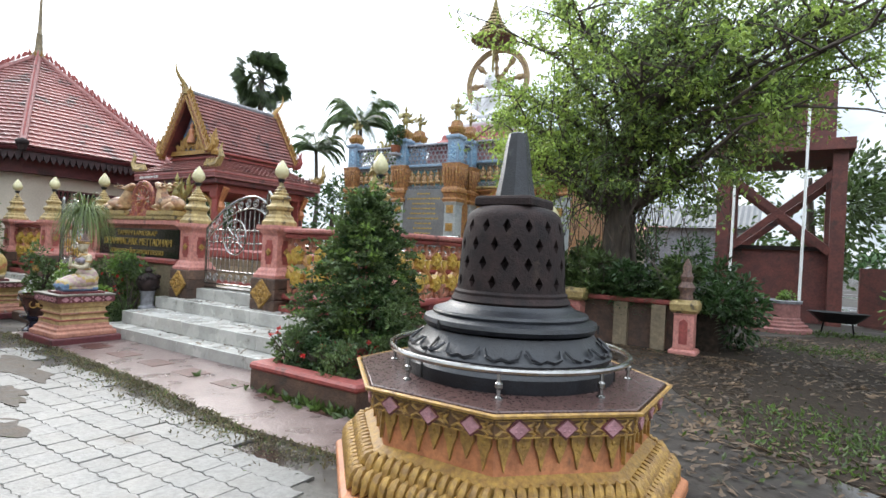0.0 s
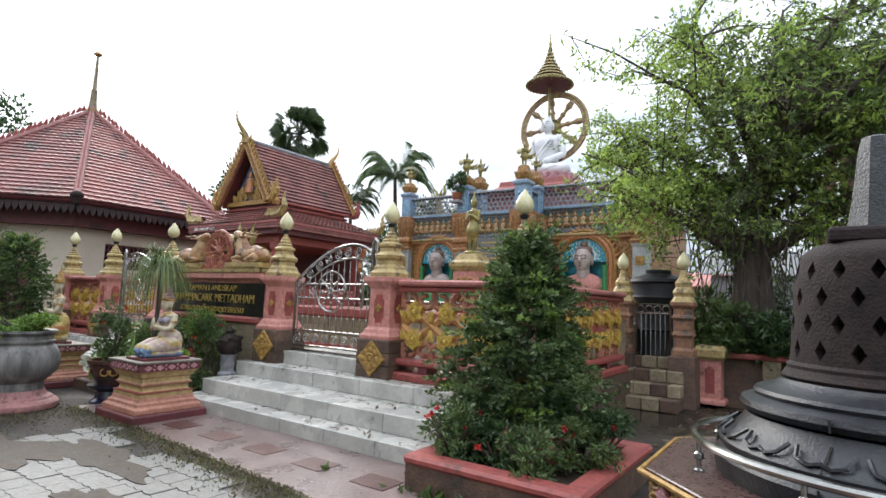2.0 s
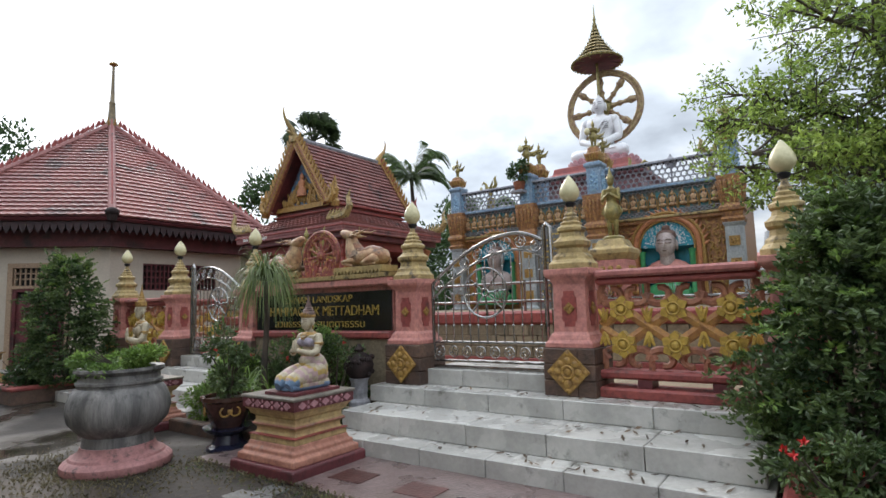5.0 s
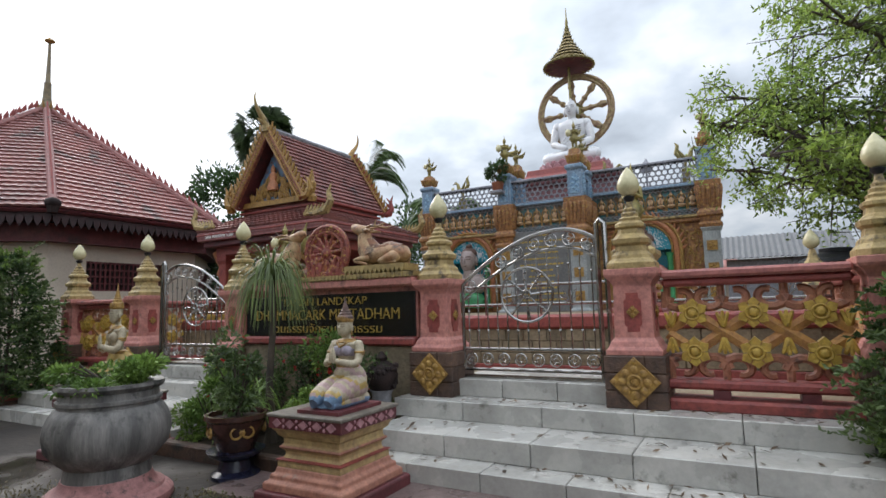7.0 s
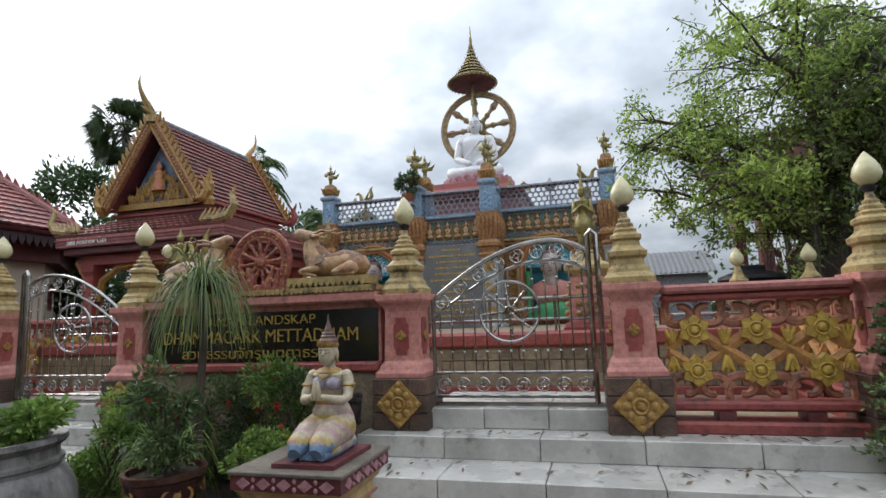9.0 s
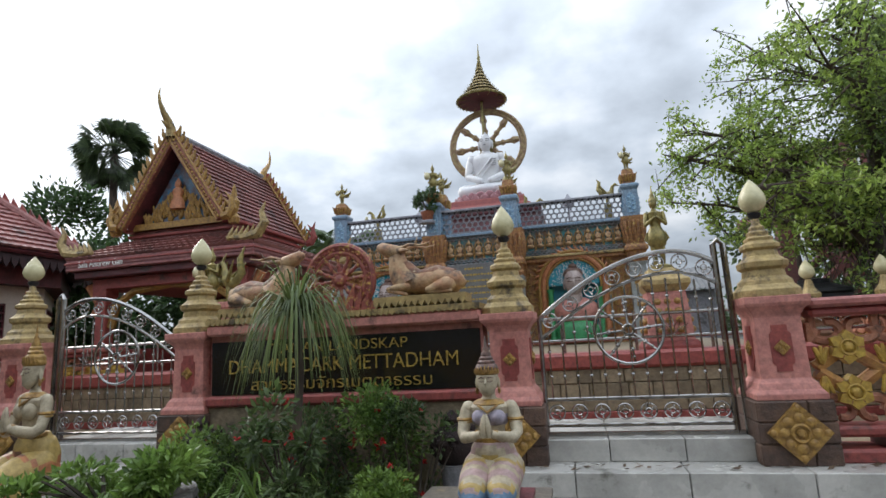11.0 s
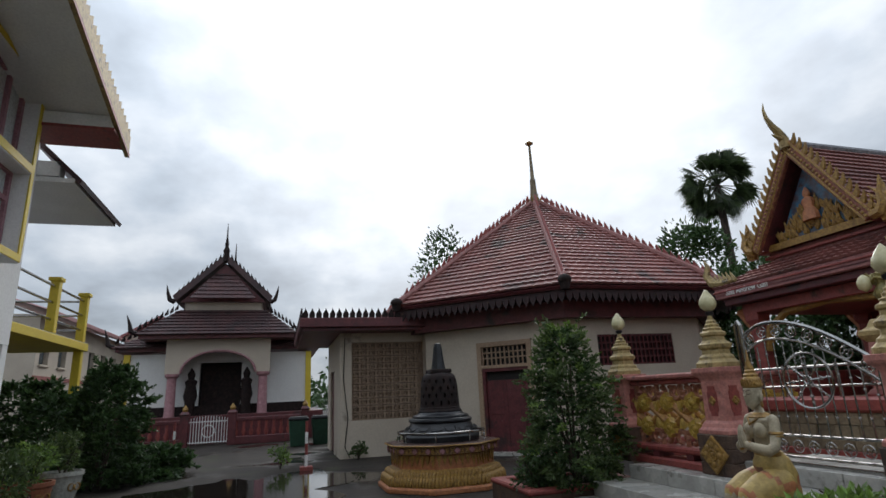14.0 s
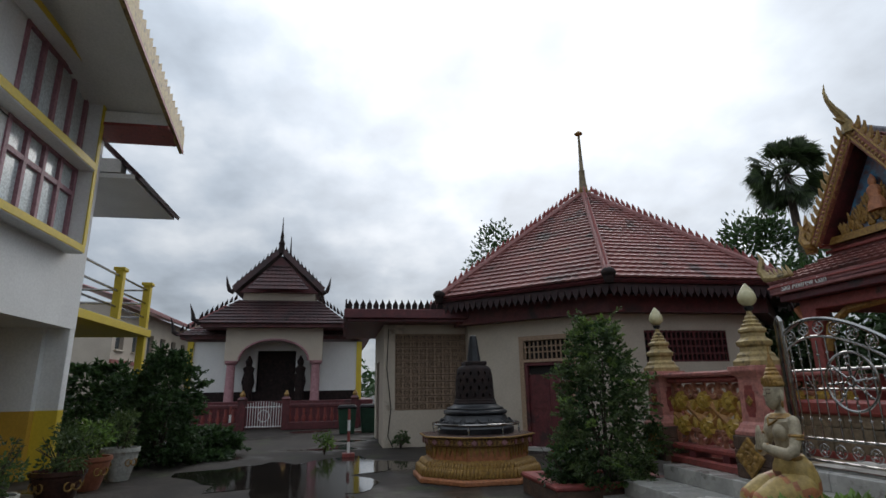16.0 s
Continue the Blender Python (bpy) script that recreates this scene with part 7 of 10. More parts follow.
part("fascia", b1(-EW, EW, 0, ED, EZ - 0.17, EZ + 0.03), M_MAUVE, sala, "pink and maroon layered eave", None, 0.015)
for o, z in ((0.03, EZ - 0.05), (0.05, EZ - 0.12)):
    part("fascia_moulding", b1(-EW - 0.05 + o, EW + 0.05 - o, -0.05 + o, ED + 0.05 - o, z, z + 0.035), M_RED, sala, "", None, 0.008)
part("lower_fascia", b1(-EW + 0.1, EW - 0.1, 0.1, ED - 0.1, EZ - 0.3, EZ - 0.172), M_DKRED, sala, "", None, 0.015)
part("ceiling_beam", b1(-EW + 0.3, EW - 0.3, 0.3, ED - 0.3, EZ - 0.5, EZ - 0.302), M_RED, sala, "", None, 0.015)
I = 0.84
c0 = [(-EW, 0), (EW, 0), (EW, ED), (-EW, ED)]
c1 = [(-EW + I, I * 0.75), (EW - I, I * 0.75), (EW - I, ED - I * 0.75), (-EW + I, ED - I * 0.75)]
for k in range(4):
    a, b, ta, tb = c0[k], c0[(k + 1) % 4], c1[k], c1[(k + 1) % 4]
    tiled_slope(sala, (*a, EZ + 0.04), (*b, EZ + 0.04), (*ta, EZ + 0.42), (*tb, EZ + 0.42), M_TILEMAR, 0.16, 0.14, name="lower_tiles", label="maroon worn roof tiles")
part("upper_band", b1(-EW + I, EW - I, I * 0.75, ED - I * 0.75, EZ + 0.03, EZ + 0.66), M_MAUVE, sala, "pink moulded band under the gable roof", None, 0.02)
for dz, o in ((0.46, 0.06), (0.58, 0.12)):
    part("moulding", b1(-EW + I - o, EW - I + o, I * 0.75 - o, ED - I * 0.75 + o, EZ + dz, EZ + dz + 0.06), M_RED, sala, "", None, 0.01)
M_CARVE = mat("red_gold_carving", (0.34, 0.115, 0.075), (0.22, 0.075, 0.055), scale=16, rough=0.55, bump=0.6, fine=25, stain=(0.50, 0.34, 0.09), stain_at=0.55, stain_scale=18)
HW, ZB, ZT, Y0, Y1 = 1.02, EZ + 0.7, 5.5, 0.3, 3.35
for s in (-1, 1):
    tiled_slope(sala, (s * HW, Y0, ZB), (s * HW, Y1, ZB), (s * 0.02, Y0, ZT), (s * 0.02, Y1, ZT), M_TILEMAR, 0.13, 0.12, name="upper_tiles", label="red brown roof tiles")
    bm = bmn()
    rings(bm, [[Vector((s * HW, y, ZB - 0.03)), Vector((0, y, ZT - 0.03)), Vector((0, y, ZT - 0.1)), Vector((s * (HW - 0.06), y, ZB - 0.1))] for y in (Y0, Y1)])
    part("roof_board", bm, M_DKRED, sala, "", None)
    for y in (Y0 - 0.02, Y1 + 0.02):
        bm = bmn()
        a, b = Vector((s * (HW + 0.08), y, ZB - 0.08)), Vector((0, y, ZT + 0.06))
        n_ = Vector((s * (b.z - a.z), 0, abs(b.x - a.x))).normalized() * 0.13
        rings(bm, [[a - n_, b - n_ * 1.2, b + n_ * 0.5, a + n_ * 0.5], [v + Vector((0, 0.09, 0)) for v in (a - n_, b - n_ * 1.2, b + n_ * 0.5, a + n_ * 0.5)]])
        bar = part("bargeboard", bm, M_CARVE, sala, "red and gold carved bargeboard", None, 0.008)
        if y < 1:
            bm = bmn()
            for k in range(26):
                c = a.lerp(b, (k + 0.5) / 26) - n_ * 0.35
                ball(bm, c + Vector((0, -0.01, 0)), 0.028, 0.02, 0.028, 6, 4)
            part("gilt_rosettes", bm, M_GOLD, bar, "row of small gilt rosettes", kind="stuff")
        bm = bmn()
        for k in range(13):
            c = a.lerp(b, (k + 0.6) / 13.6) + n_ * 0.5
            t = n_.normalized()
            ax = (b - a).normalized()
            q = [c - ax * 0.045, c + ax * 0.055, c + ax * 0.075 + t * 0.09, c + ax * 0.12 + t * 0.15, c - ax * 0.0 + t * 0.075]
            rings(bm, [q, [v + Vector((0, 0.05, 0)) for v in q]])
        part("flame_tooth", bm, M_GOLD, bar, "row of gilt flame teeth", kind="stuff")
        bm = bmn()
        for k in range(2):
            off = (0.0, 0.06)[k]
            tube(bm, [a + n_ * (0.3 - 1.1 * k), b + n_ * (0.3 - 1.1 * k)], 0.022, 5)
        part("gilt_bead", bm, M_GOLD, bar)
        # upswept finial at the eave end
        bm = bmn()
        e0 = a + Vector((0, 0.04, 0))
        tube(bm, [e0, e0 + Vector((s * 0.12, 0, 0.02)), e0 + Vector((s * 0.2, 0, 0.14)), e0 + Vector((s * 0.17, 0, 0.32)), e0 + Vector((s * 0.24, 0, 0.5))], [0.08, 0.09, 0.075, 0.045, 0.006], 7)
        for k in range(3):
            limb(bm, e0 + Vector((s * (0.1 + 0.04 * k), 0, 0.1 + 0.1 * k)), e0 + Vector((s * (-0.02 + 0.03 * k), 0, 0.25 + 0.1 * k)), 0.04, 0.008, 6)
        part("eave_finial", bm, M_GOLD if y < 1 else M_RED, sala, "upswept gilt eave finial")
for y in (Y0, Y1):
    bm = bmn()
    d = -1 if y < 1 else 1
    tube(bm, [(0, y, ZT - 0.05), (0, y + d * 0.02, ZT + 0.12), (0, y + d * 0.1, ZT + 0.24), (0, y + d * 0.22, ZT + 0.36), (0, y + d * 0.31, ZT + 0.5), (0, y + d * 0.34, ZT + 0.64), (0, y + d * 0.31, ZT + 0.8)], [0.1, 0.085, 0.07, 0.052, 0.036, 0.024, 0.004], 8)
    limb(bm, (0, y + d * 0.08, ZT + 0.12), (0, y + d * 0.26, ZT + 0.18), 0.05, 0.01, 7)
    part("ridge_finial", bm, M_CREAMGOLD if y < 1 else M_GOLD, sala, "tall curved horn finial")
bm = bmn()
tube(bm, [(0, Y0, ZT + 0.03), (0, Y1, ZT + 0.03)], 0.07, 8)
part("ridge", bm, M_GREY, sala, "grey mortar ridge")
bm = bmn()
flames(bm, (0.06, Y1 + 0.06, ZT + 0.04), (HW + 0.04, Y1 + 0.08, ZB + 0.06), 0.15, 0.22, 0.12, 0.3)
part("rear_crest", bm, M_RED, sala, "red crest tiles", kind="stuff")
# gable field with relief
bm = bmn()
plate(bm, [(-HW + 0.25, ZB - 0.05), (HW - 0.25, ZB - 0.05), (0, ZT - 0.42)], 0.05, origin=(0, Y0 + 0.3, 0))
gab = part("gable_field", bm, mat("gable_blue", (0.04, 0.20, 0.34), (0.10, 0.05, 0.05), scale=6, rough=0.4), sala, "blue gable field with gilt relief")
bm = bmn()
for k in range(150):
    rng_x = random.uniform(-0.72, 0.72)
    z = ZB + 0.02 + random.random() * (0.6 * (1 - abs(rng_x) / 0.8))
    limb(bm, (rng_x, Y0 + 0.26, z), (rng_x + random.uniform(-.06, .06), Y0 + 0.24, z + 0.13), 0.035, 0.008, 6)
box(bm, -0.95, 0.95, Y0 + 0.2, Y0 + 0.3, ZB - 0.12, ZB + 0.0)
part("gilt_foliage", bm, M_GOLD, gab, "gilt foliage relief", kind="stuff")
bm = bmn()
lathe(bm, [(0.16, 0), (0.14, 0.14), (0.09, 0.22), (0.12, 0.32), (0.1, 0.38), (0.05, 0.42), (0.07, 0.46), (0.06, 0.52), (0.01, 0.6)], 10, (0, Y0 + 0.22, ZB + 0.22), 0, 1, 0.6)
part("relief_figure", bm, M_TERRA, gab)
# posts, brackets, corner scrolls
for sx in (-1, 1):
    for y in (0.45, ED - 0.45):
        part("column", bmn_square([(0.15, 1.1), (0.15, 1.25), (0.11, 1.3), (0.11, 2.5), (0.15, 2.58), (0.15, 2.72)], (sx * 1.45, y, 0)), M_RED, sala, "red column", None, 0.01)
        bm = bmn()
        tube(bm, [(sx * 1.52, y, 2.1), (sx * 1.62, y, 2.3), (sx * 1.6, y, 2.45), (sx * 1.8, y, 2.8)], [0.05, 0.1, 0.06, 0.09], 6)
        part("bracket", bm, M_TERRA, sala, "carved orange bracket")
    for y, d in ((0.05, -1), (ED - 0.05, 1)):
        bm = bmn()
        tube(bm, [(sx * (EW - 0.5), y, EZ + 0.16), (sx * (EW - 0.2), y, EZ + 0.14), (sx * (EW + 0.05), y, EZ + 0.18), (sx * (EW + 0.18), y, EZ + 0.36), (sx * (EW + 0.12), y, EZ + 0.56), (sx * (EW + 0.2), y, EZ + 0.72)], [0.03, 0.07, 0.09, 0.08, 0.045, 0.006], 7)
        for k in range(6):
            x = sx * (EW - 0.5 + 0.1 * k)
            limb(bm, (x, y, EZ + 0.15), (x + sx * 0.08, y, EZ + 0.34), 0.05, 0.008, 6)
        part("corner_scroll", bm, M_CREAMGOLD, sala, "upswept gilt corner scroll")
    bm = bmn()
    lathe(bm, [(0.09, 0), (0.11, 0.1), (0.06, 0.18), (0.09, 0.3), (0.1, 0.4), (0.05, 0.48), (0.055, 0.55), (0.01, 0.72)], 9, (sx * (HW + 0.24), 0.42, EZ + 0.5))
    part("gable_guardian", bm, M_GOLD, sala, "small gilt guardian figure")
bm = bmn()
for s in (-1, 1):
    tube(bm, [(s * 1.3, 0.45, 2.0), (s * 1.2, 0.45, 2.4), (s * 0.8, 0.45, 2.65), (0, 0.45, 2.72)], 0.07, 6)
part("arch_trim", bm, M_GOLD, sala, "gilt cusped arch")
part("plinth", b1(-1.8, 1.8, 0.2, ED - 0.2, 0.48, 1.1), M_RED, sala, "red plinth", None, 0.03)
part("inner_screen", b1(-1.6, 1.6, ED - 0.5, ED - 0.42, 1.1, 2.75), M_DKRED, sala, "maroon back screen")
part("altar", b1(-0.7, 0.7, 1.9, 2.6, 1.1, 1.7), M_RED, sala, "red altar block", None, 0.03)
for s in (-1, 1):
    part("side_parapet", b1(s * 1.5 - 0.06, s * 1.5 + 0.06, 0.4, ED - 0.4, 1.1, 1.6), M_RED, sala, "red parapet", None, 0.02)
txt = lettering("Sala Andrew Gan", -1.15, EZ - 0.07, 0.17, sala, 0.95, "fascia_lettering", -0.006, M_WHITE)

# ---- far temple ----
TX, TY = -33.0, -2.25
tem = thing("temple", TX, TY, 0, "small white temple with dark tiered tile roof and pink arched porch", "temple")
part("platform", b1(-8, 0.6, -4.3, 4.3, 0, 1.1), M_DKRED, tem, "dark red platform", None, 0.02)
bm = bmn()
wall_with_hole(bm, 7.4, 2.6, [(-0.85, 0.85, 0, 2.2)], 0.3, pose(-0.6, 0, 1.1, 0, 0, 90))
box(bm, -7.5, -0.9, -3.7, -3.4, 1.1, 3.7)
box(bm, -7.5, -0.9, 3.4, 3.7, 1.1, 3.7)
part("wall", bm, M_WHITE, tem, "white wall with dark foot", None)
part("dark_foot", b1(-0.62, -0.575, -3.7, 3.7, 1.1, 1.5), M_BELL, tem)
part("doorway_dark", b1(-2.0, -1.1, -1.0, 1.0, 1.1, 3.4), M_DARK, tem)
# door leaf in near-black brown: the porch shade is put into its colour
part("door_leaf", b1(-1.0, -0.95, -0.8, 0.8, 1.1, 3.2), M_BELL, tem, "door coloured dark as porch shade")
for s in (-1, 1):
    part("porch_column", lathe(bmn(), [(0.25, 1.0), (0.2, 1.15), (0.18, 2.62), (0.27, 2.7), (0.27, 2.8)], 12, (0.35, s * 1.78, 0)), M_LIGHTPINK, tem, "pink column")
    part("corner_strip", b1(-0.6, -0.5, s * 3.7 - 0.12, s * 3.7 + 0.12, 1.1, 3.7), M_YELLOW, tem, "yellow corner strip")
    bm = bmn()
    lathe(bm, [(0.22, 0), (0.2, 0.5), (0.28, 0.8), (0.2, 1.2), (0.25, 1.4), (0.12, 1.5), (0.16, 1.7), (0.02, 1.95)], 10, (-0.1, s * 1.1, 1.1))
    part("guardian", bm, M_BELL, tem, "dark guardian figure")
    part("arch_wall", b1(0.2, 0.5, s * 1.5 if s > 0 else -2.05, 2.05 if s > 0 else -1.5, 2.8, 4.35), M_CREAM, tem)
    part("porch_side", b1(-0.58, 0.2, s * 1.9 - 0.1, s * 1.9 + 0.1, 2.8, 4.2), M_CREAM, tem)
bm = bmn()
n = 16
for k in range(n):
    a0, a1 = math.pi * k / n, math.pi * (k + 1) / n
    q = [(1.5 * math.cos(a0), 2.8 + 0.95 * math.sin(a0)), (1.5 * math.cos(a1), 2.8 + 0.95 * math.sin(a1)), (1.5 * math.cos(a1), 4.4), (1.5 * math.cos(a0), 4.4)]
    rings(bm, [[Vector((0.5, y, z)) for y, z in q], [Vector((0.2, y, z)) for y, z in q]])
bmesh.ops.remove_doubles(bm, verts=bm.verts, dist=0.0005)
part("arch", bm, M_CREAM, tem, "cream arch spandrels", None)
part("arch_moulding", tube(bmn(), [(0.52, 1.46 * math.cos(math.pi * k / 20), 2.8 + 0.91 * math.sin(math.pi * k / 20)) for k in range(21)], 0.05, 6), M_LIGHTPINK, tem, "pink arch moulding")
def hip(z0, z1, x0, x1, w0, y0, w1):
    """Hipped tile skirt: eave rectangle to upper rectangle."""
    for q in (((x1, -w0), (x1, w0), (x1 - y0, w1), (x1 - y0, -w1)), ((x1, w0), (x0, w0), (x0 + y0, w1), (x1 - y0, w1)), ((x0, -w0), (x1, -w0), (x1 - y0, -w1), (x0 + y0, -w1))):
        tiled_slope(tem, (*q[0], z0), (*q[1], z0), (*q[3], z1), (*q[2], z1), M_TILEDK, 0.22, 0.2, label="dark weathered tiles")
    part("roof_core", b1(x0 + 0.1, x1 - 0.12, -w0 + 0.12, w0 - 0.12, z0 - 0.15, z0), M_DKRED, tem)
hip(3.95, 4.75, -8.2, -0.2, 4.25, 1.4, 2.9)
hip(4.35, 5.55, -4.0, 1.1, 3.15, 1.3, 1.75)
part("upper_band", b1(-3, -0.3, -1.6, 1.6, 5.4, 5.95), M_CREAM, tem)
for y0_, w, z0, z1 in ((0.0, 1.95, 5.9, 7.75),):
    for s in (-1, 1):
        tiled_slope(tem, (0.05, s * w, z0), (-5.0, s * w, z0), (0.05, s * 0.02, z1), (-5.0, s * 0.02, z1), M_TILEDK, 0.22, 0.2)
        bm = bmn()
        a, b = Vector((0.1, s * w, z0 - 0.05)), Vector((0.1, 0, z1))
        rings(bm, [[a, b, b + Vector((0, 0, 0.3)), a + Vector((0, s * 0.1, 0.28))], [v - Vector((0.12, 0, 0)) for v in (a, b, b + Vector((0, 0, 0.3)), a + Vector((0, s * 0.1, 0.28)))]])
        part("bargeboard", bm, M_TILEDK, tem, "dark carved bargeboard", None)
        bm = bmn()
        flames(bm, a + Vector((-0.06, 0, 0.25)), b + Vector((-0.06, 0, 0.28)), 0.24, 0.24, 0.16, 0.3)
        tube(bm, [a, a + Vector((0, s * 0.2, 0.1)), a + Vector((0, s * 0.28, 0.35)), a + Vector((0, s * 0.36, 0.75))], [0.12, 0.1, 0.07, 0.01], 6)
        part("flame_crest", bm, M_BELL, tem, "dark flame crest", kind="stuff")
tiled_slope(tem, (0.35, -1.35, 5.98), (0.35, 1.35, 5.98), (-0.35, -0.06, 7.65), (-0.35, 0.06, 7.65), M_TILEDK, 0.2, 0.2, name="front_tiles", label="dark red tiled front slope")
part("gable_core", rings(bmn(), [[Vector((-0.12, -1.75, 5.9)), Vector((-0.12, 1.75, 5.9)), Vector((-0.12, 0, 7.6))], [Vector((-0.5, -1.75, 5.9)), Vector((-0.5, 1.75, 5.9)), Vector((-0.5, 0, 7.6))]]), M_DKRED, tem)
bm = bmn()
lathe(bm, [(0.16, 7.7), (0.12, 8.1), (0.15, 8.2), (0.07, 8.4), (0.09, 8.5), (0.04, 8.8), (0.01, 9.5)], 8, (0, 0, 0))
lathe(bm, [(0.08, 7.7), (0.04, 8.2), (0.01, 8.9)], 8, (-1.2, 0.3, 0))
for s in (-1, 1):
    for x, y, z in ((1.05, 3.1, 4.4), (-0.3, 4.2, 4.0)):
        tube(bm, [(x, s * y, z), (x, s * (y + 0.2), z + 0.1), (x, s * (y + 0.25), z + 0.35), (x, s * (y + 0.38), z + 0.75)], [0.1, 0.1, 0.07, 0.01], 6)
    flames(bm, (1.05, s * 3.1, 4.5), (-0.2, s * 1.8, 5.6), 0.25, 0.24, 0.16, 0.3)
    flames(bm, (-0.3, s * 4.2, 4.1), (-1.5, s * 2.9, 4.85), 0.25, 0.24, 0.16, 0.3)
part("roof_crest", bm, M_BELL, tem, "dark spire and roof crests")
tf = thing("temple_fence", TX + 1.9, TY, 0, "low dark red balustrade with a white metal gate", "fence")
for a, b in ((-3.1, -0.95), (0.75, 3.5)):
    part("rail", b1(-0.1, 0.1, a, b, 0.85, 1.0), M_DKRED, tf, "", None, 0.02)
    part("base", b1(-0.12, 0.12, a, b, 0, 0.3), M_DKRED, tf, "", None, 0.02)
    k = a + 0.15
    while k < b:
        part("baluster", lathe(bmn(), [(0.05, 0.3), (0.09, 0.45), (0.05, 0.6), (0.06, 0.85)], 8, (0, k, 0)), M_RED, tf)
        k += 0.28
for y in (-3.1, -0.95, 0.75, 3.5):
    part("post", bmn_square([(0.15, 0), (0.15, 1.15), (0.18, 1.2), (0.1, 1.3)], (0, y, 0)), M_DKRED, tf, "", None, 0.01)
    part("post_finial", lathe(bmn(), [(0.08, 1.3), (0.11, 1.38), (0.02, 1.55)], 8, (0, y, 0)), M_GOLD, tf)
for k in range(15):
    part("gate_bar", tube(bmn(), [(0, -0.82 + 0.1 * k, 0.1), (0, -0.82 + 0.1 * k, 1.0 + 0.12 * math.cos((k - 7) / 7 * 1.5))], 0.015, 5), M_WHITE, tf)
bm = bmn()
for z in (0.15, 0.9):
    tube(bm, [(0, -0.85, z), (0, 0.65, z)], 0.02, 6)
ring_tube(bm, (0, -0.1, 0.55), 0.22, 0.018, "x", 20, 5)
part("gate_rails", bm, M_WHITE, tf)

# ---- white two-storey building ----
wb = thing("white_building", -19.3, -4.55, 0, "white two-storey building with yellow trim and ochre dado", "building")
bm = bmn()
L = 17.0
box(bm, -0.15, L, -6.0, 0.0, 2.72, 4.2)
for x0, x1, z0, z1 in ((-0.15, 0.8, 4.2, 7.6), (3.08, L, 4.2, 7.6), (0.8, 3.08, 7.42, 7.6)):
    box(bm, x0, x1, -0.25, 0.0, z0, z1)
box(bm, -0.15, 0.1, -6.0, -0.25, 4.2, 7.6)
part("upper_wall", bm, M_WHITE, wb, "white plastered wall", None)
part("roof_slab", b1(0, L, -6, 0, 7.6, 7.8), M_WHITE, wb, "", None)
part("inside_dark", b1(0.3, 3.1, -0.9, -0.6, 4.2, 7.4), M_WHITE, wb)
for z0, z1, o in ((4.06, 4.22, 0.3), (5.72, 5.9, 0.3), (7.42, 7.56, 0.3)):
    part("ledge", b1(0.7, L, 0.0, o, z0, z1 - 0.05), M_WHITE, wb, "", None, 0.01)
    part("ledge_edge", b1(0.68, L, o - 0.02, o + 0.012, z0 + 0.02, z1), M_YELLOW, wb, "yellow painted ledge edge", None, 0.006)
bm = bmn()
for z0, z1 in ((4.22, 5.72), (5.9, 7.42)):
    box(bm, 0.69, 0.77, 0.0, 0.28, z0, z1)
part("side_fin", bm, M_WHITE, wb, "", None)
bm = bmn()
box(bm, 0.67, 0.78, 0.285, 0.31, 4.22, 7.42)
part("side_fin_edge", bm, M_YELLOW, wb, "", None)
M_WFRAME = mat("purple_red_frame", (0.40, 0.20, 0.23), (0.32, 0.15, 0.18), scale=6, rough=0.5)
# frosted panes; the sky they reflect is put in as a pale base colour
M_PANE = mat("frosted_pane_sky", (0.74, 0.80, 0.80), (0.60, 0.67, 0.67), scale=1.2, rough=0.15, bump=0.0)
for z0, z1, rows in ((4.3, 5.72, 2), (5.98, 7.4, 1)):
    win = part("window", b1(0.82, 3.06, -0.12, -0.1, z0, z1), M_DARK, wb)
    bm = bmn()
    for k in range(5):
        x = 0.84 + 2.2 * k / 4
        box(bm, x - 0.045, x + 0.045, -0.08, 0.03, z0, z1)
    for z in ([z0, (z0 + 0.9), z1] if rows == 2 else [z0, z1]):
        box(bm, 0.82, 3.06, -0.08, 0.025, z - 0.045, z + 0.045)
    part("window_frame", bm, M_WFRAME, win, "purple red wooden frame", None)
    for k in range(4):
        x = 0.84 + 2.2 * k / 4
        part("pane", b1(x + 0.04, x + 0.51, -0.05, -0.035, z0 + 0.03, z1 - 0.03), M_PANE, win, "frosted pane")
part("conduit", tube(bmn(), [(4.75, 0.012, 5.7), (4.75, 0.012, 4.22)], 0.012, 6), M_CREAM, wb, "thin stained conduit")
part("cable", tube(bmn(), [(4.75, 0.02, 5.66), (4.3, 0.02, 5.62), (3.6, 0.02, 5.67), (3.0, 0.02, 5.64)], 0.01, 5), M_BLACKPL, wb, "loose black cable")
# ground floor piers and walls
for x0, x1 in ((-0.15, 0.06), (3.1, 3.37), (6.9, 7.2), (11, 11.3)):
    part("pier", b1(x0, x1, -0.4, -0.003, 1.2, 2.72), M_WHITE, wb, "", None, 0.01)
    part("pier_dado", b1(x0 - 0.002, x1 + 0.002, -0.402, 0.0, 0, 1.2), M_YELLOW, wb, "yellow pier foot", None, 0.01)
part("back_wall", b1(0.0, L, -2.5, -2.3, 1.2, 2.72), M_WHITE, wb)
part("back_dado", b1(0.0, L, -2.5, -2.28, 0.0, 1.2), M_OCHRE, wb, "ochre dado")
for x in (0.0, 3.3):
    part("cross_wall", b1(x + 0.02, x + 0.2, -2.3, -0.4, 1.2, 2.72), M_WHITE, wb)
    part("cross_dado", b1(x + 0.018, x + 0.203, -2.3, -0.4, 0.0, 1.2), M_OCHRE, wb)
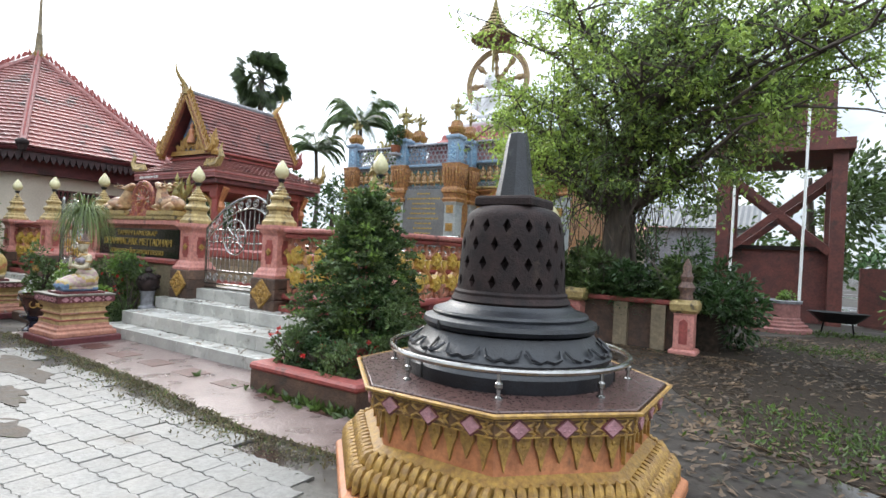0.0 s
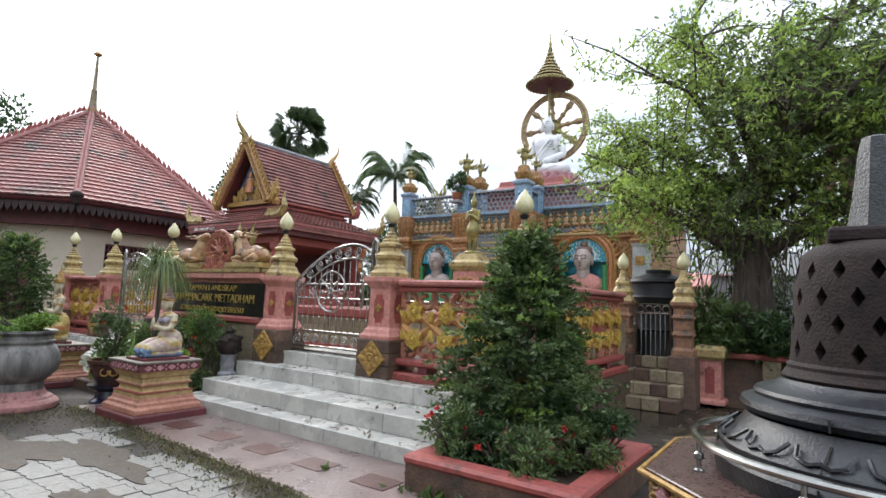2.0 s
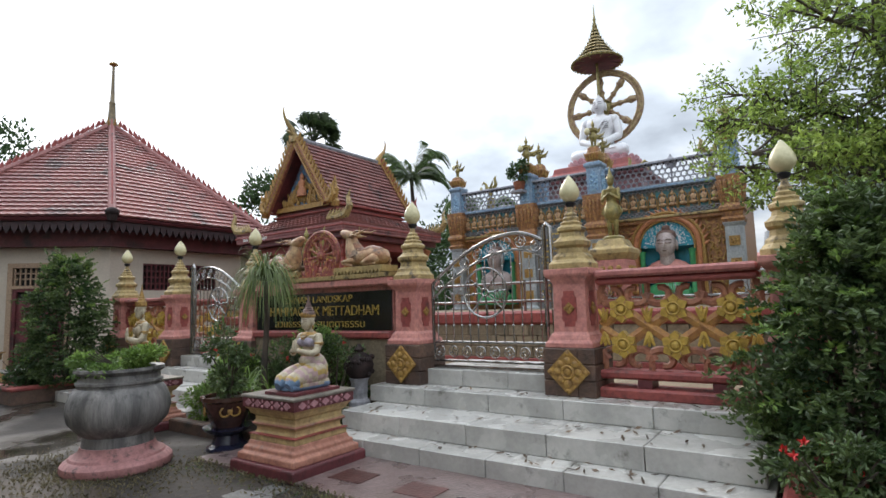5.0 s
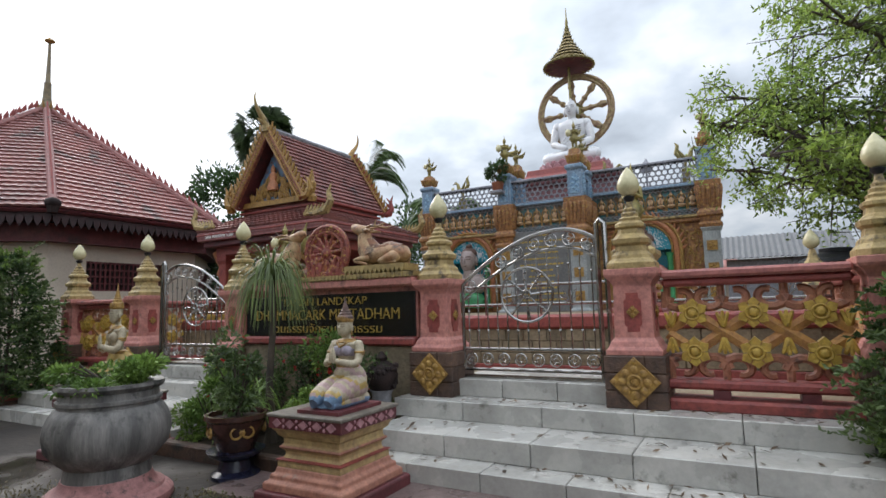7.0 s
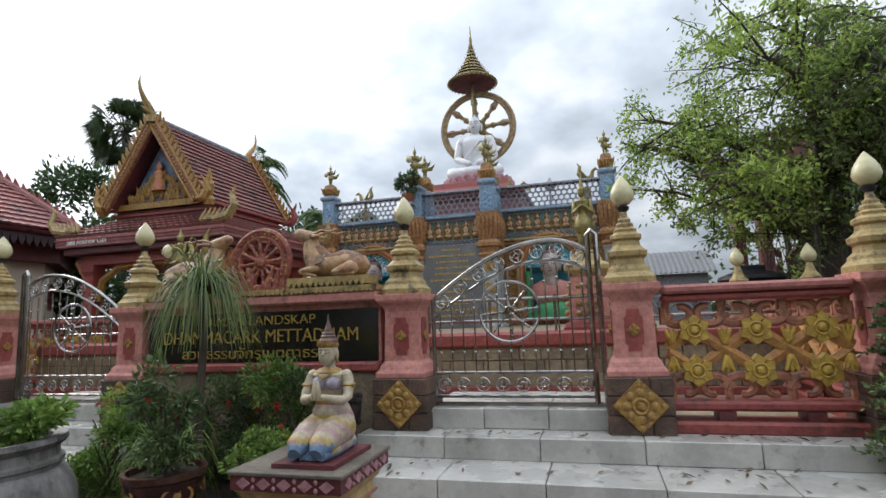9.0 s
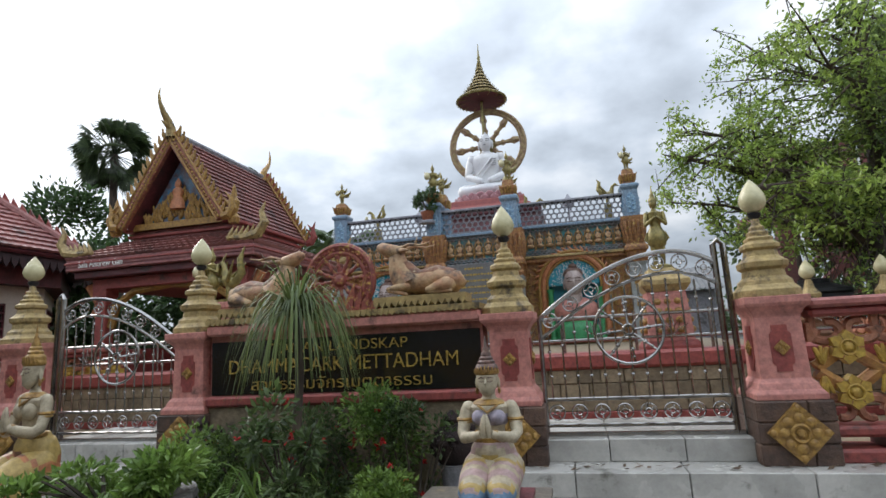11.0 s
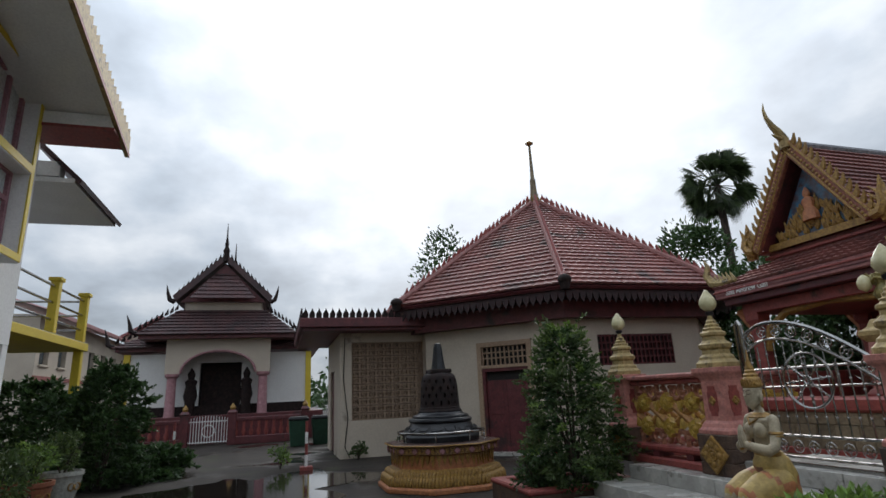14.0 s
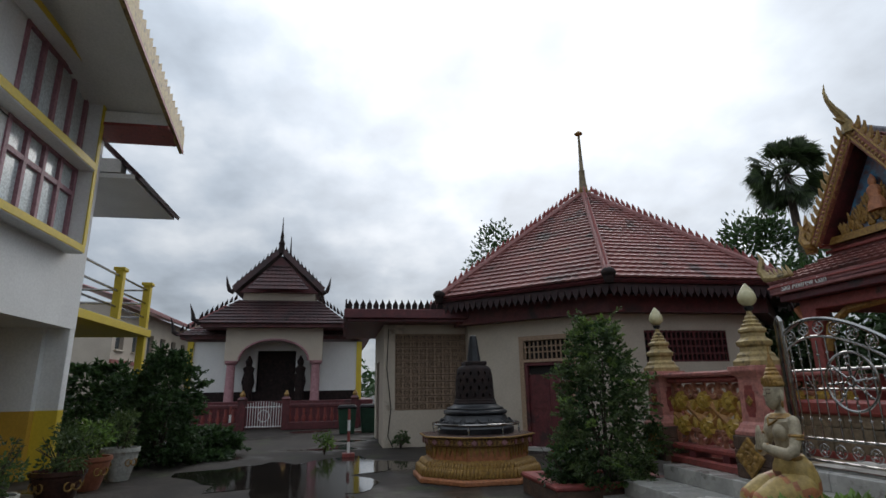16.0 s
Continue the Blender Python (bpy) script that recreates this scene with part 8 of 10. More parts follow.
part("tap_box", b1(3.62, 3.7, -0.3, -0.2, 1.32, 1.4), M_YELLOW, wb)
# sloping roof edge with soffit and crest
bm = bmn()
ra, rbv = Vector((-0.25, 1.5, 6.75)), Vector((9.0, 1.5, 9.1))
q = [Vector((-0.25, -6.0, 6.9)), Vector((9.0, -6.0, 9.25)), rbv, ra]
rings(bm, [[v + Vector((0, 0, 0.12)) for v in q], [v + Vector((0, 0, 0.3)) for v in q]])
rf = part("sloping_roof", bm, M_WHITE, wb, "wide white soffit", None)
bm = bmn()
rings(bm, [[ra + Vector((0, 0, -0.12)), rbv + Vector((0, 0, -0.12)), rbv + Vector((0, 0, 0.34)), ra + Vector((0, 0, 0.34))], [v + Vector((0, 0.07, 0)) for v in (ra + Vector((0, 0, -0.12)), rbv + Vector((0, 0, -0.12)), rbv + Vector((0, 0, 0.34)), ra + Vector((0, 0, 0.34)))]])
part("bargeboard", bm, M_CREAMGOLD, rf, "gilt patterned bargeboard", None)
bm = bmn()
rings(bm, [[v + Vector((0, 0.072, -0.13)) for v in (ra, rbv)] + [v + Vector((0, 0.072, -0.05)) for v in (rbv, ra)], [v + Vector((0, 0.085, -0.13)) for v in (ra, rbv)] + [v + Vector((0, 0.085, -0.05)) for v in (rbv, ra)]])
part("red_line", bm, M_RED, rf)
bm = bmn()
flames(bm, rbv + Vector((0, 0.04, 0.32)), ra + Vector((0, 0.04, 0.32)), 0.2, 0.2, 0.15, 0.3)
part("crest", bm, M_CREAMGOLD, rf, "gilt crest teeth", kind="stuff")
part("outlooker", b1(-0.15, 0.7, 0.0, 1.5, 6.82, 7.08), M_WHITE, rf, "", None, 0.01)
part("outlooker_trim", b1(-0.17, 0.72, -0.02, 1.53, 6.76, 6.82), M_RED, rf)
lr = part("lower_roof", b1(-3.4, -0.4, -5.0, 0.6, 6.05, 6.15), M_WHITE, wb, "rear roof with white soffit", None)
bm = bmn()
rings(bm, [[Vector((x, 0.7, 6.03)), Vector((x, 0.74, 6.12)), Vector((x, -0.4, 7.23)), Vector((x, -0.4, 7.08))] for x in (-3.4, -0.4)])
part("dark_roof", bm, M_TILEDK, lr, "dark tiled slope")
part("beam", b1(-0.7, -0.4, -1.0, 0.3, 6.18, 6.5), M_WHITE, lr, "", None)
bal = part("balcony", b1(-4.5, -0.15, -5.0, 0.0, 2.98, 3.17), M_YELLOW, wb, "yellow edged balcony slab", None, 0.01)
part("balcony_floor", b1(-4.42, -0.15, -4.9, -0.06, 3.17, 3.2), M_GREY, bal, "grey balcony floor")
for x in (-4.3, -2.35):
    part("balcony_post", bmn_square([(0.09, 3.2), (0.09, 4.36), (0.13, 4.38), (0.13, 4.46)], (x, -0.15, 0)), M_YELLOW, bal, "yellow post", None, 0.008)
part("corner_leg", bmn_square([(0.09, 0.0), (0.09, 2.98)], (-4.3, -0.15, 0)), M_YELLOW, bal, "", None, 0.008)
for z in (3.5, 3.88, 4.25):
    part("balcony_rail", tube(bmn(), [(-0.15, -0.15, z), (-4.3, -0.15, z)], 0.03, 7), M_STEEL, bal)
    part("balcony_rail", tube(bmn(), [(-4.3, -0.15, z), (-4.3, -5.0, z)], 0.03, 7), M_STEEL, bal)

# ---- distant house and outbuildings ----
M_PINKROOF = mat("pink_metal_roof", (0.34, 0.13, 0.13), (0.26, 0.09, 0.095), scale=2, rough=0.5, stain=(0.2, 0.1, 0.09), stain_scale=1.2)
fh = thing("distant_house", -41.0, -12.0, 0, "cream two-storey house with a pink metal roof", "house")
bm = bmn()
HOLES = [(-9.5 + 2.6 * k, -8.3 + 2.6 * k, z0, z0 + 1.3) for k in range(7) for z0 in (0.9, 4.0)]
wall_with_hole(bm, 20, 6.6, HOLES, 0.3, pose(-10, 0, 0, 0, 0, 180))
box(bm, -20, -0.3, -9, -0.6, 0, 6.6)
box(bm, -0.3, 0, -9, -0.3, 0, 6.6)
part("wall", bm, M_CREAM, fh, "cream plastered wall", None)
for q in HOLES:
    part("window", b1(-10 - q[1], -10 - q[0], -0.28, -0.24, q[2], q[3]), M_GLASS, fh)
    part("window_sill", b1(-10.05 - q[1], -9.95 - q[0], -0.05, 0.12, q[2] - 0.1, q[2]), M_CREAM, fh)
part("string_course", b1(-20, 0.05, 0.0, 0.1, 3.2, 3.4), M_RED, fh)
for q in ((-20.6, 0.6, 0.9, 6.6, -4.5, 8.4),):
    bm = bmn()
    for k in range(70):
        x = q[0] + 0.303 * k
        rings(bm, [[Vector((x, q[2], q[3])), Vector((x + 0.15, q[2], q[3] + 0.07)), Vector((x + 0.303, q[2], q[3]))], [Vector((x, q[4], q[5])), Vector((x + 0.15, q[4], q[5] + 0.07)), Vector((x + 0.303, q[4], q[5]))]])
    part("metal_roof", bm, M_PINKROOF, fh, "pink corrugated metal roof", None, kind="stuff")
part("eave_board", b1(-20.6, 0.6, 0.86, 0.94, 6.42, 6.62), M_PINKROOF, fh)
gh = thing("gabled_house", -58.0, -9.5, 0, "house with a pink gabled roof behind the temple", "house")
part("wall", b1(-6, 0, -2.6, 2.6, 0, 7.4), M_CREAM, gh, "cream wall")
bm = bmn()
rings(bm, [[Vector((x, -3.1, 7.2)), Vector((x, 0, 9.0)), Vector((x, 3.1, 7.2)), Vector((x, 3.1, 7.0)), Vector((x, 0, 8.8)), Vector((x, -3.1, 7.0))] for x in (0.4, -6.4)])
part("roof", bm, M_PINKROOF, gh, "pink metal gable roof", None)
part("gable_wall", rings(bmn(), [[Vector((x, -2.6, 7.4)), Vector((x, 2.6, 7.4)), Vector((x, 0, 8.75))] for x in (0.0, -0.2)]), M_PINKROOF, gh)
ps = thing("pink_shed", -10.5, 27.0, 0, "long low building with a pink metal roof behind the pavilion", "shed")
part("wall", b1(-7, 5, 0, 4, 0, 2.6), M_CREAM, ps)
bm = bmn()
for k in range(60):
    x = -7.3 + 0.21 * k
    rings(bm, [[Vector((x, -0.4, 2.5)), Vector((x + 0.1, -0.4, 2.56)), Vector((x + 0.21, -0.4, 2.5))], [Vector((x, 2.4, 3.3)), Vector((x + 0.1, 2.4, 3.36)), Vector((x + 0.21, 2.4, 3.3))]])
part("metal_roof", bm, M_PINK, ps, "pink corrugated roof", None)
gs = thing("grey_roof_shed", -3.6, 26.0, 0, "shed with a dark grey sheet roof beside the shrine", "shed")
part("wall", b1(-2, 2.2, 0, 3, 0, 3.0), M_GREY, gs)
bm = bmn()
for k in range(22):
    x = -2.3 + 0.22 * k
    rings(bm, [[Vector((x, -0.3, 3.0)), Vector((x + 0.11, -0.3, 3.06)), Vector((x + 0.22, -0.3, 3.0))], [Vector((x, 1.6, 4.1)), Vector((x + 0.11, 1.6, 4.16)), Vector((x + 0.22, 1.6, 4.1))]])
part("metal_roof", bm, M_SLATE, gs, "dark grey corrugated sheets", None, kind="stuff")


# ---- planting ----
def blob_spots(rng, n, c, rad, shell=0.55, cone=0.0, lumps=9, squash=1.0):
    """Leaf spots in an uneven crown: lumps round a core, so that the outline has dips and gaps."""
    c = Vector(c)
    cs = []
    for _ in range(lumps):
        h = rng.uniform(-0.95, 0.95)
        k = math.sqrt(1 - h * h) * rng.uniform(0.45, 0.95) * (1 - cone * (h + 1) / 2)
        a = rng.uniform(0, 6.283)
        cs.append((c + Vector((rad[0] * k * math.cos(a), rad[1] * k * math.sin(a), rad[2] * h)), rng.uniform(0.3, 0.5) * (1 - 0.4 * cone * (h + 1) / 2)))
    out = []
    for _ in range(n):
        q, s = cs[rng.randrange(lumps)]
        d = Vector((rng.gauss(0, 1), rng.gauss(0, 1), rng.gauss(0, 1))).normalized()
        p = q + Vector((d.x * rad[0], d.y * rad[1], d.z * rad[2] * squash)) * s * (shell + (1 - shell) * rng.random())
        out.append((p, (p - c) * 0.6 + d))
    return out


def bush(x, y, z, r, h, seed, label, group="clipped bushes", n=7000, cone=0.7, leaf=0.045, material=None, name="bush", tips=True):
    rng = random.Random(seed)
    t = thing(name, x, y, z, label, "bush", group)
    bm = bmn()
    for k in range(7):
        a = rng.uniform(0, 6.28)
        tube(bm, [(0, 0, -0.02), (0.15 * r * math.cos(a), 0.15 * r * math.sin(a), h * 0.25), (0.5 * r * math.cos(a), 0.5 * r * math.sin(a), h * rng.uniform(0.45, 0.75))], [0.025, 0.018, 0.006], 5)
    part("stem", bm, M_BARK, t)
    def girth(a, f):
        w = r * (1 - cone * f) * (1 - 0.35 * max(0, 0.14 - f) / 0.14) * (1 - 0.7 * f ** 6)
        return w * (0.95 + 0.17 * math.sin(3 * a + 7 * f + seed) + 0.14 * math.sin(5 * a - 11 * f) + 0.12 * math.sin(9 * a + 19 * f + seed))
    # inner leaves in the dark green: the shade inside is put into their colour
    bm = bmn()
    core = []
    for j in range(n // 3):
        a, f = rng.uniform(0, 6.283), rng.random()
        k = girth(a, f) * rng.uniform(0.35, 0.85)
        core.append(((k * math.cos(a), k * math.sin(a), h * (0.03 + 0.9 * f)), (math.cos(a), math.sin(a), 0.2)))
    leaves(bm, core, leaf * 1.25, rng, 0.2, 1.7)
    no_bm_normals("inner_foliage", bm, L_DARK, t, "inner leaves, coloured dark as shade")
    bm, young = bmn(), bmn()
    sprays = max(60, n // 22)
    for j in range(sprays):
        a, f = rng.uniform(0, 6.283), rng.random() ** 1.2
        out = Vector((math.cos(a), math.sin(a), 0))
        d = (out * (1.1 - 0.6 * f) + Vector((rng.gauss(0, 0.3), rng.gauss(0, 0.3), rng.uniform(-0.2, 0.55) + 0.7 * f ** 3))).normalized()
        long = rng.uniform(0.1, 0.21) * (1.9 if rng.random() < 0.16 else 1.0)
        b0 = out * girth(a, f) * rng.uniform(0.78, 0.95) + Vector((0, 0, h * (0.02 + 0.92 * f)))
        side = d.cross(Vector((0, 0, 1))).normalized()
        sp = []
        for q in range(26):
            e = (q + 1) / 26
            sg_ = 1 if q % 2 else -1
            sp.append((b0 + d * long * e + Vector((0, 0, -0.05 * e * e)) + side * sg_ * 0.012, side * sg_ * 1.3 + d * 0.9 + Vector((0, 0, 0.1))))
        new_shoot = tips and (rng.random() < 0.1 + 0.5 * max(0, f - 0.55))
        leaves(young if new_shoot else bm, sp, leaf * (0.9 if new_shoot else 1.0), rng, 0.0, 1.8)
    no_bm_normals("foliage", bm, material or L_BUSH, t)
    if tips:
        no_bm_normals("new_growth", young, L_LIGHT, t, "pale new shoots", kind="stuff")
    else:
        young.free()
    return t


def planter(x0, x1, y0, y1, h, label):
    p = thing("planter_box", 0, 0, 0, label, "planter", "planter boxes")
    for q in ((x0, x1, y0, y0 + 0.14), (x0, x1, y1 - 0.14, y1), (x0, x0 + 0.14, y0 + 0.14, y1 - 0.14), (x1 - 0.14, x1, y0 + 0.14, y1 - 0.14)):
        part("kerb_wall", b1(*q, 0, h - 0.07), M_BRICK, p)
        part("kerb_top", b1(q[0] - 0.02, q[1] + 0.02, q[2] - 0.02, q[3] + 0.02, h - 0.07, h), M_RED, p, "red painted rounded kerb", None, 0.022)
    part("soil", b1(x0 + 0.1, x1 - 0.1, y0 + 0.1, y1 - 0.1, 0, h - 0.05), M_SOIL, p)
    return p


planter(-4.28, -2.95, 3.4, 5.0, 0.27, "red kerbed planter with shrubs beside the marble steps")
planter(-15.75, -14.42, 3.3, 5.0, 0.27, "red kerbed planter at the far flight of steps")
solo("inner_kerb", b1(-4.15, -3.3, 4.05, 4.16, 0.2, 0.43), M_RED, "short red kerb under the bush", "kerb", bevel=0.02, smooth=None)
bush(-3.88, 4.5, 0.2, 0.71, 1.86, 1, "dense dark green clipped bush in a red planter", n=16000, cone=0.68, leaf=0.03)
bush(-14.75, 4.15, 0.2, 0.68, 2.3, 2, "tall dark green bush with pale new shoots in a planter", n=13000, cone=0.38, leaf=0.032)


def low_shrub(x, y, z, r, h, seed, label, material, n=1500, leaf=0.05, flowers=0, group="garden shrubs", name="shrub"):
    rng = random.Random(seed)
    t = thing(name, x, y, z, label, "shrub", group)
    bm = bmn()
    for k in range(9):
        a = rng.uniform(0, 6.28)
        tube(bm, [(0, 0, -0.02), (0.3 * r * math.cos(a), 0.3 * r * math.sin(a), h * 0.4), (0.75 * r * math.cos(a), 0.75 * r * math.sin(a), h * rng.uniform(0.6, 0.95))], [0.012, 0.009, 0.004], 4)
    part("stem", bm, M_BARK, t)
    bm = bmn()
    leaves(bm, blob_spots(rng, n, (0, 0, h * 0.55), (r, r, h * 0.5), 0.35, 0.1, 11), leaf, rng, 0.05, 1.8)
    no_bm_normals("foliage", bm, material, t)
    for k in range(flowers):
        a, q = rng.uniform(0, 6.28), rng.uniform(0.3, 1.0)
        c = Vector((r * q * math.cos(a), r * q * math.sin(a), h * rng.uniform(0.45, 1.05)))
        bm = bmn()
        for j in range(12):
            d = Vector((rng.gauss(0, 1), rng.gauss(0, 1), rng.gauss(0.4, 0.8))).normalized()
            leaves(bm, [(c, d)], 0.022, rng, 0.0, 1.4)
        no_bm_normals("flower_head", bm, M_FLOWER, t, "small red flower head")
    return t


for i, (x, y, r, h, mm, fl) in enumerate(((-3.7, 3.72, 0.26, 0.28, L_DARK, 3), (-3.42, 3.66, 0.24, 0.3, L_BUSH, 1), (-3.2, 4.05, 0.24, 0.32, L_BUSH, 2), (-3.15, 4.45, 0.24, 0.34, L_DARK, 1), (-4.1, 4.1, 0.2, 0.3, L_BUSH, 2))):
    low_shrub(x, y, 0.2, r, h, 300 + i, "low mixed bedding plant filling the red planter", mm, 1300, 0.024, fl, "bedding plants")
low_shrub(ML - 0.12, YM - 0.3, 4.72, 0.3, 0.62, 310, "dark green plant in a pot on the balustrade", L_DARK, 700, 0.05, 0, "potted plants", "potted_plant")
solo("balcony_pot", lathe(bmn(), [(0.1, 0), (0.13, 0.03), (0.17, 0.2), (0.18, 0.24), (0.15, 0.24)], 16), M_ORANGEPOT, "small terracotta pot on the shrine balustrade", "plant pot", m=pose(ML - 0.12, YM - 0.3, 4.5))
solo("pot_bracket", b1(ML - 0.3, ML + 0.06, YM - 0.48, YM - 0.2, 4.42, 4.5), M_SCREEN, "stone bracket under the pot on the shrine", "bracket", smooth=None, bevel=0.01)
low_shrub(-4.05, 3.68, 0.22, 0.26, 0.34, 11, "low shrub with red flowers at the planter edge", L_BUSH, 1100, 0.026, 6)
low_shrub(-14.85, 3.6, 0.22, 0.4, 0.5, 13, "low dark shrub in the planter", L_DARK, 900, 0.035, 3)
# bed before the sign
bed = solo("garden_bed", b1(-10.35, -8.35, 3.72, 4.85, -0.02, 0.1), M_SOIL, "dark soil bed below the sign", "soil", kind="structure", smooth=None)
solo("bed_kerb", b1(-10.4, -8.3, 3.6, 3.72, -0.02, 0.13), M_BRICK, "stained concrete kerb of the garden bed", "kerb", kind="structure", smooth=None, bevel=0.015)
for i, (x, y, r, h, mm, fl) in enumerate(((-8.55, 4.45, 0.42, 0.85, L_BUSH, 8), (-8.95, 4.6, 0.42, 0.9, L_LIGHT, 7), (-9.4, 4.55, 0.38, 0.8, L_BUSH, 6), (-9.85, 4.5, 0.42, 0.75, L_BUSH, 5), (-10.2, 4.3, 0.36, 0.7, L_LIGHT, 4), (-9.95, 3.98, 0.36, 0.6, L_LIGHT, 0), (-8.62, 4.0, 0.3, 0.5, L_LIGHT, 3))):
    low_shrub(x, y, 0.08, r, h, 20 + i, "leafy garden shrub with small red flowers below the sign", mm, 2600, 0.026, fl)


def strap_tuft(bm, rng, c, n, length, width, up=0.9, droop=1.0, out=0.55):
    """Arching strap leaves from one point."""
    c = Vector(c)
    for k in range(n):
        a = rng.uniform(0, 6.283)
        d = Vector((math.cos(a), math.sin(a), 0))
        s = Vector((-d.y, d.x, 0))
        l = length * rng.uniform(0.7, 1.15)
        u = up * rng.uniform(0.4, 1.2)
        prev = None
        for j in range(6):
            f = j / 5
            p = c + d * l * (out * f + 0.05) * (1 - 0.25 * f) + Vector((0, 0, l * (u * f - (u * 0.55 + droop) * f * f)))
            w = width * (1 - f) ** 0.6 + 0.001
            cur = (bm.verts.new(p - s * w), bm.verts.new(p + s * w))
            if prev:
                bm.faces.new((prev[0], prev[1], cur[1], cur[0]))
            prev = cur


rng = random.Random(5)
pony = thing("ponytail_palm", -9.28, 4.1, 0.08, "ponytail palm with long drooping strap leaves before the sign", "palm")
part("trunk", tube(bmn(), [(0, 0, -0.05), (0.01, 0, 0.15), (-0.02, 0, 0.6), (0.02, 0.01, 1.2), (0.0, 0, 1.62)], [0.09, 0.05, 0.035, 0.03, 0.032], 8), M_BARK, pony)
bm = bmn()
strap_tuft(bm, rng, (0, 0, 1.6), 230, 0.68, 0.0075, 1.3, 1.05, 0.85)
strap_tuft(bm, rng, (0, 0, 1.64), 70, 0.5, 0.007, 1.7, 0.45, 0.75)
no_bm_normals("strap_leaves", bm, L_PONY, pony, kind="stuff")
grassy = thing("spider_plant", -9.38, 3.86, 0.08, "arching tuft of pale striped strap leaves", "plant")
bm = bmn()
strap_tuft(bm, rng, (0, 0, 0.3), 120, 0.62, 0.009, 1.7, 0.7, 0.8)
part("stem", tube(bmn(), [(0, 0, -0.02), (0, 0, 0.33)], 0.03, 7), M_BARK, grassy)
no_bm_normals("strap_leaves", bm, L_LIGHT, grassy, kind="stuff")

# ---- stone urn ----
urn = thing("stone_urn", -9.35, 2.58, 0, "large weathered grey urn with a peeling pink foot", "urn")
part("foot", lathe(bmn(), [(0.43, 0.0), (0.445, 0.03), (0.44, 0.07), (0.41, 0.1), (0.385, 0.11), (0.375, 0.13), (0.34, 0.145), (0.31, 0.17), (0.295, 0.21)], 32), mat("peeling_pink", (0.42, 0.20, 0.19), (0.34, 0.15, 0.14), scale=6, rough=0.65, stain=(0.05, 0.045, 0.042), stain_at=0.54, stain_scale=7), urn, "peeling pink foot")
part("stem", lathe(bmn(), [(0.29, 0.2), (0.285, 0.24), (0.275, 0.3)], 32), M_URN, urn)
part("bowl", lathe(bmn(), [(0.26, 0.28), (0.33, 0.34), (0.4, 0.42), (0.42, 0.52), (0.41, 0.6), (0.385, 0.66), (0.36, 0.7), (0.335, 0.715), (0.335, 0.735), (0.35, 0.745), (0.35, 0.765), (0.33, 0.775), (0.325, 0.82), (0.35, 0.835), (0.365, 0.855), (0.36, 0.88), (0.29, 0.875), (0.28, 0.8)], 36), M_URN, urn, "streaked grey bowl")
part("soil", lathe(bmn(), [(0.28, 0.79), (0.28, 0.82), (0.1, 0.83)], 20), M_SOIL, urn)
low_shrub(-9.35, 2.58, 0.8, 0.35, 0.27, 41, "fresh green leafy plant growing in the urn", L_LIGHT, 3200, 0.027, 0, "potted plants", "urn_plant")


def pot(x, y, z, r, h, material, label, name="plant_pot", legs=False):
    p = thing(name, x, y, z, label, "plant pot", "plant pots")
    part("body", lathe(bmn(), [(r * 0.55, 0), (r * 0.6, h * 0.08), (r * 0.72, h * 0.35), (r * 0.9, h * 0.7), (r * 0.92, h * 0.82), (r, h * 0.88), (r, h), (r * 0.88, h), (r * 0.85, h * 0.85)], 24), material, p)
    part("soil", lathe(bmn(), [(r * 0.85, h * 0.8), (r * 0.85, h * 0.88), (0.02, h * 0.9)], 16), M_SOIL, p)
    for k in range(4):
        a = k * math.pi / 2 - 0.5
        bm = bmn()
        for dx in (-0.09, 0.09):
            ring_tube(bm, (dx * r * 2, 0, 0), r * 0.17, r * 0.035, "y", 14, 4)
        ball(bm, (0, 0, 0), r * 0.1, r * 0.04, r * 0.1, 6, 4)
        bmesh.ops.transform(bm, matrix=Matrix.Rotation(a, 4, "Z") @ Matrix.Translation((0, -r * 0.84, h * 0.56)), verts=bm.verts)
        part("emblem", bm, M_GOLD, p, "raised gold emblem")
    return p


pot(-9.0, 3.45, 0.22, 0.26, 0.3, M_CERAM, "dark brown glazed pot with gold emblems on a stand")
solo("pot_stand", lathe(bmn(), [(0.2, 0), (0.2, 0.03), (0.15, 0.06), (0.13, 0.14), (0.22, 0.19), (0.24, 0.22)], 20), mat("blue_black_glaze", (0.02, 0.022, 0.05), (0.015, 0.016, 0.03), rough=0.2), "dark blue glazed pot stand", "pot stand", m=pose(-9.0, 3.45, 0))
low_shrub(-9.0, 3.45, 0.5, 0.24, 0.62, 44, "spindly flowering plant in the brown pot", L_BUSH, 1100, 0.03, 5, "potted plants", "potted_plant")


def carved_stand(x, y, z):
    t = thing("carved_stone_lantern", x, y, z, "dark carved stone lantern beside the gate post", "lantern", "stone lanterns")
    part("foot", lathe(bmn(), [(0.12, 0), (0.12, 0.05), (0.09, 0.08), (0.095, 0.26), (0.12, 0.3)], 12), M_GREY, t)
    bm = bmn()
    lathe(bm, [(0.1, 0.3), (0.15, 0.36), (0.165, 0.44), (0.14, 0.52), (0.09, 0.56), (0.05, 0.58), (0.06, 0.61), (0.015, 0.67)], 14)
    for k in range(26):
        a, zz = k * 2.4, 0.34 + 0.2 * ((k * 0.37) % 1)
        ball(bm, (0.145 * math.cos(a), 0.145 * math.sin(a), zz), 0.03, u=6, v=4)
    part("carved_bowl", bm, M_BELL, t, "dark carved bowl")
    return t


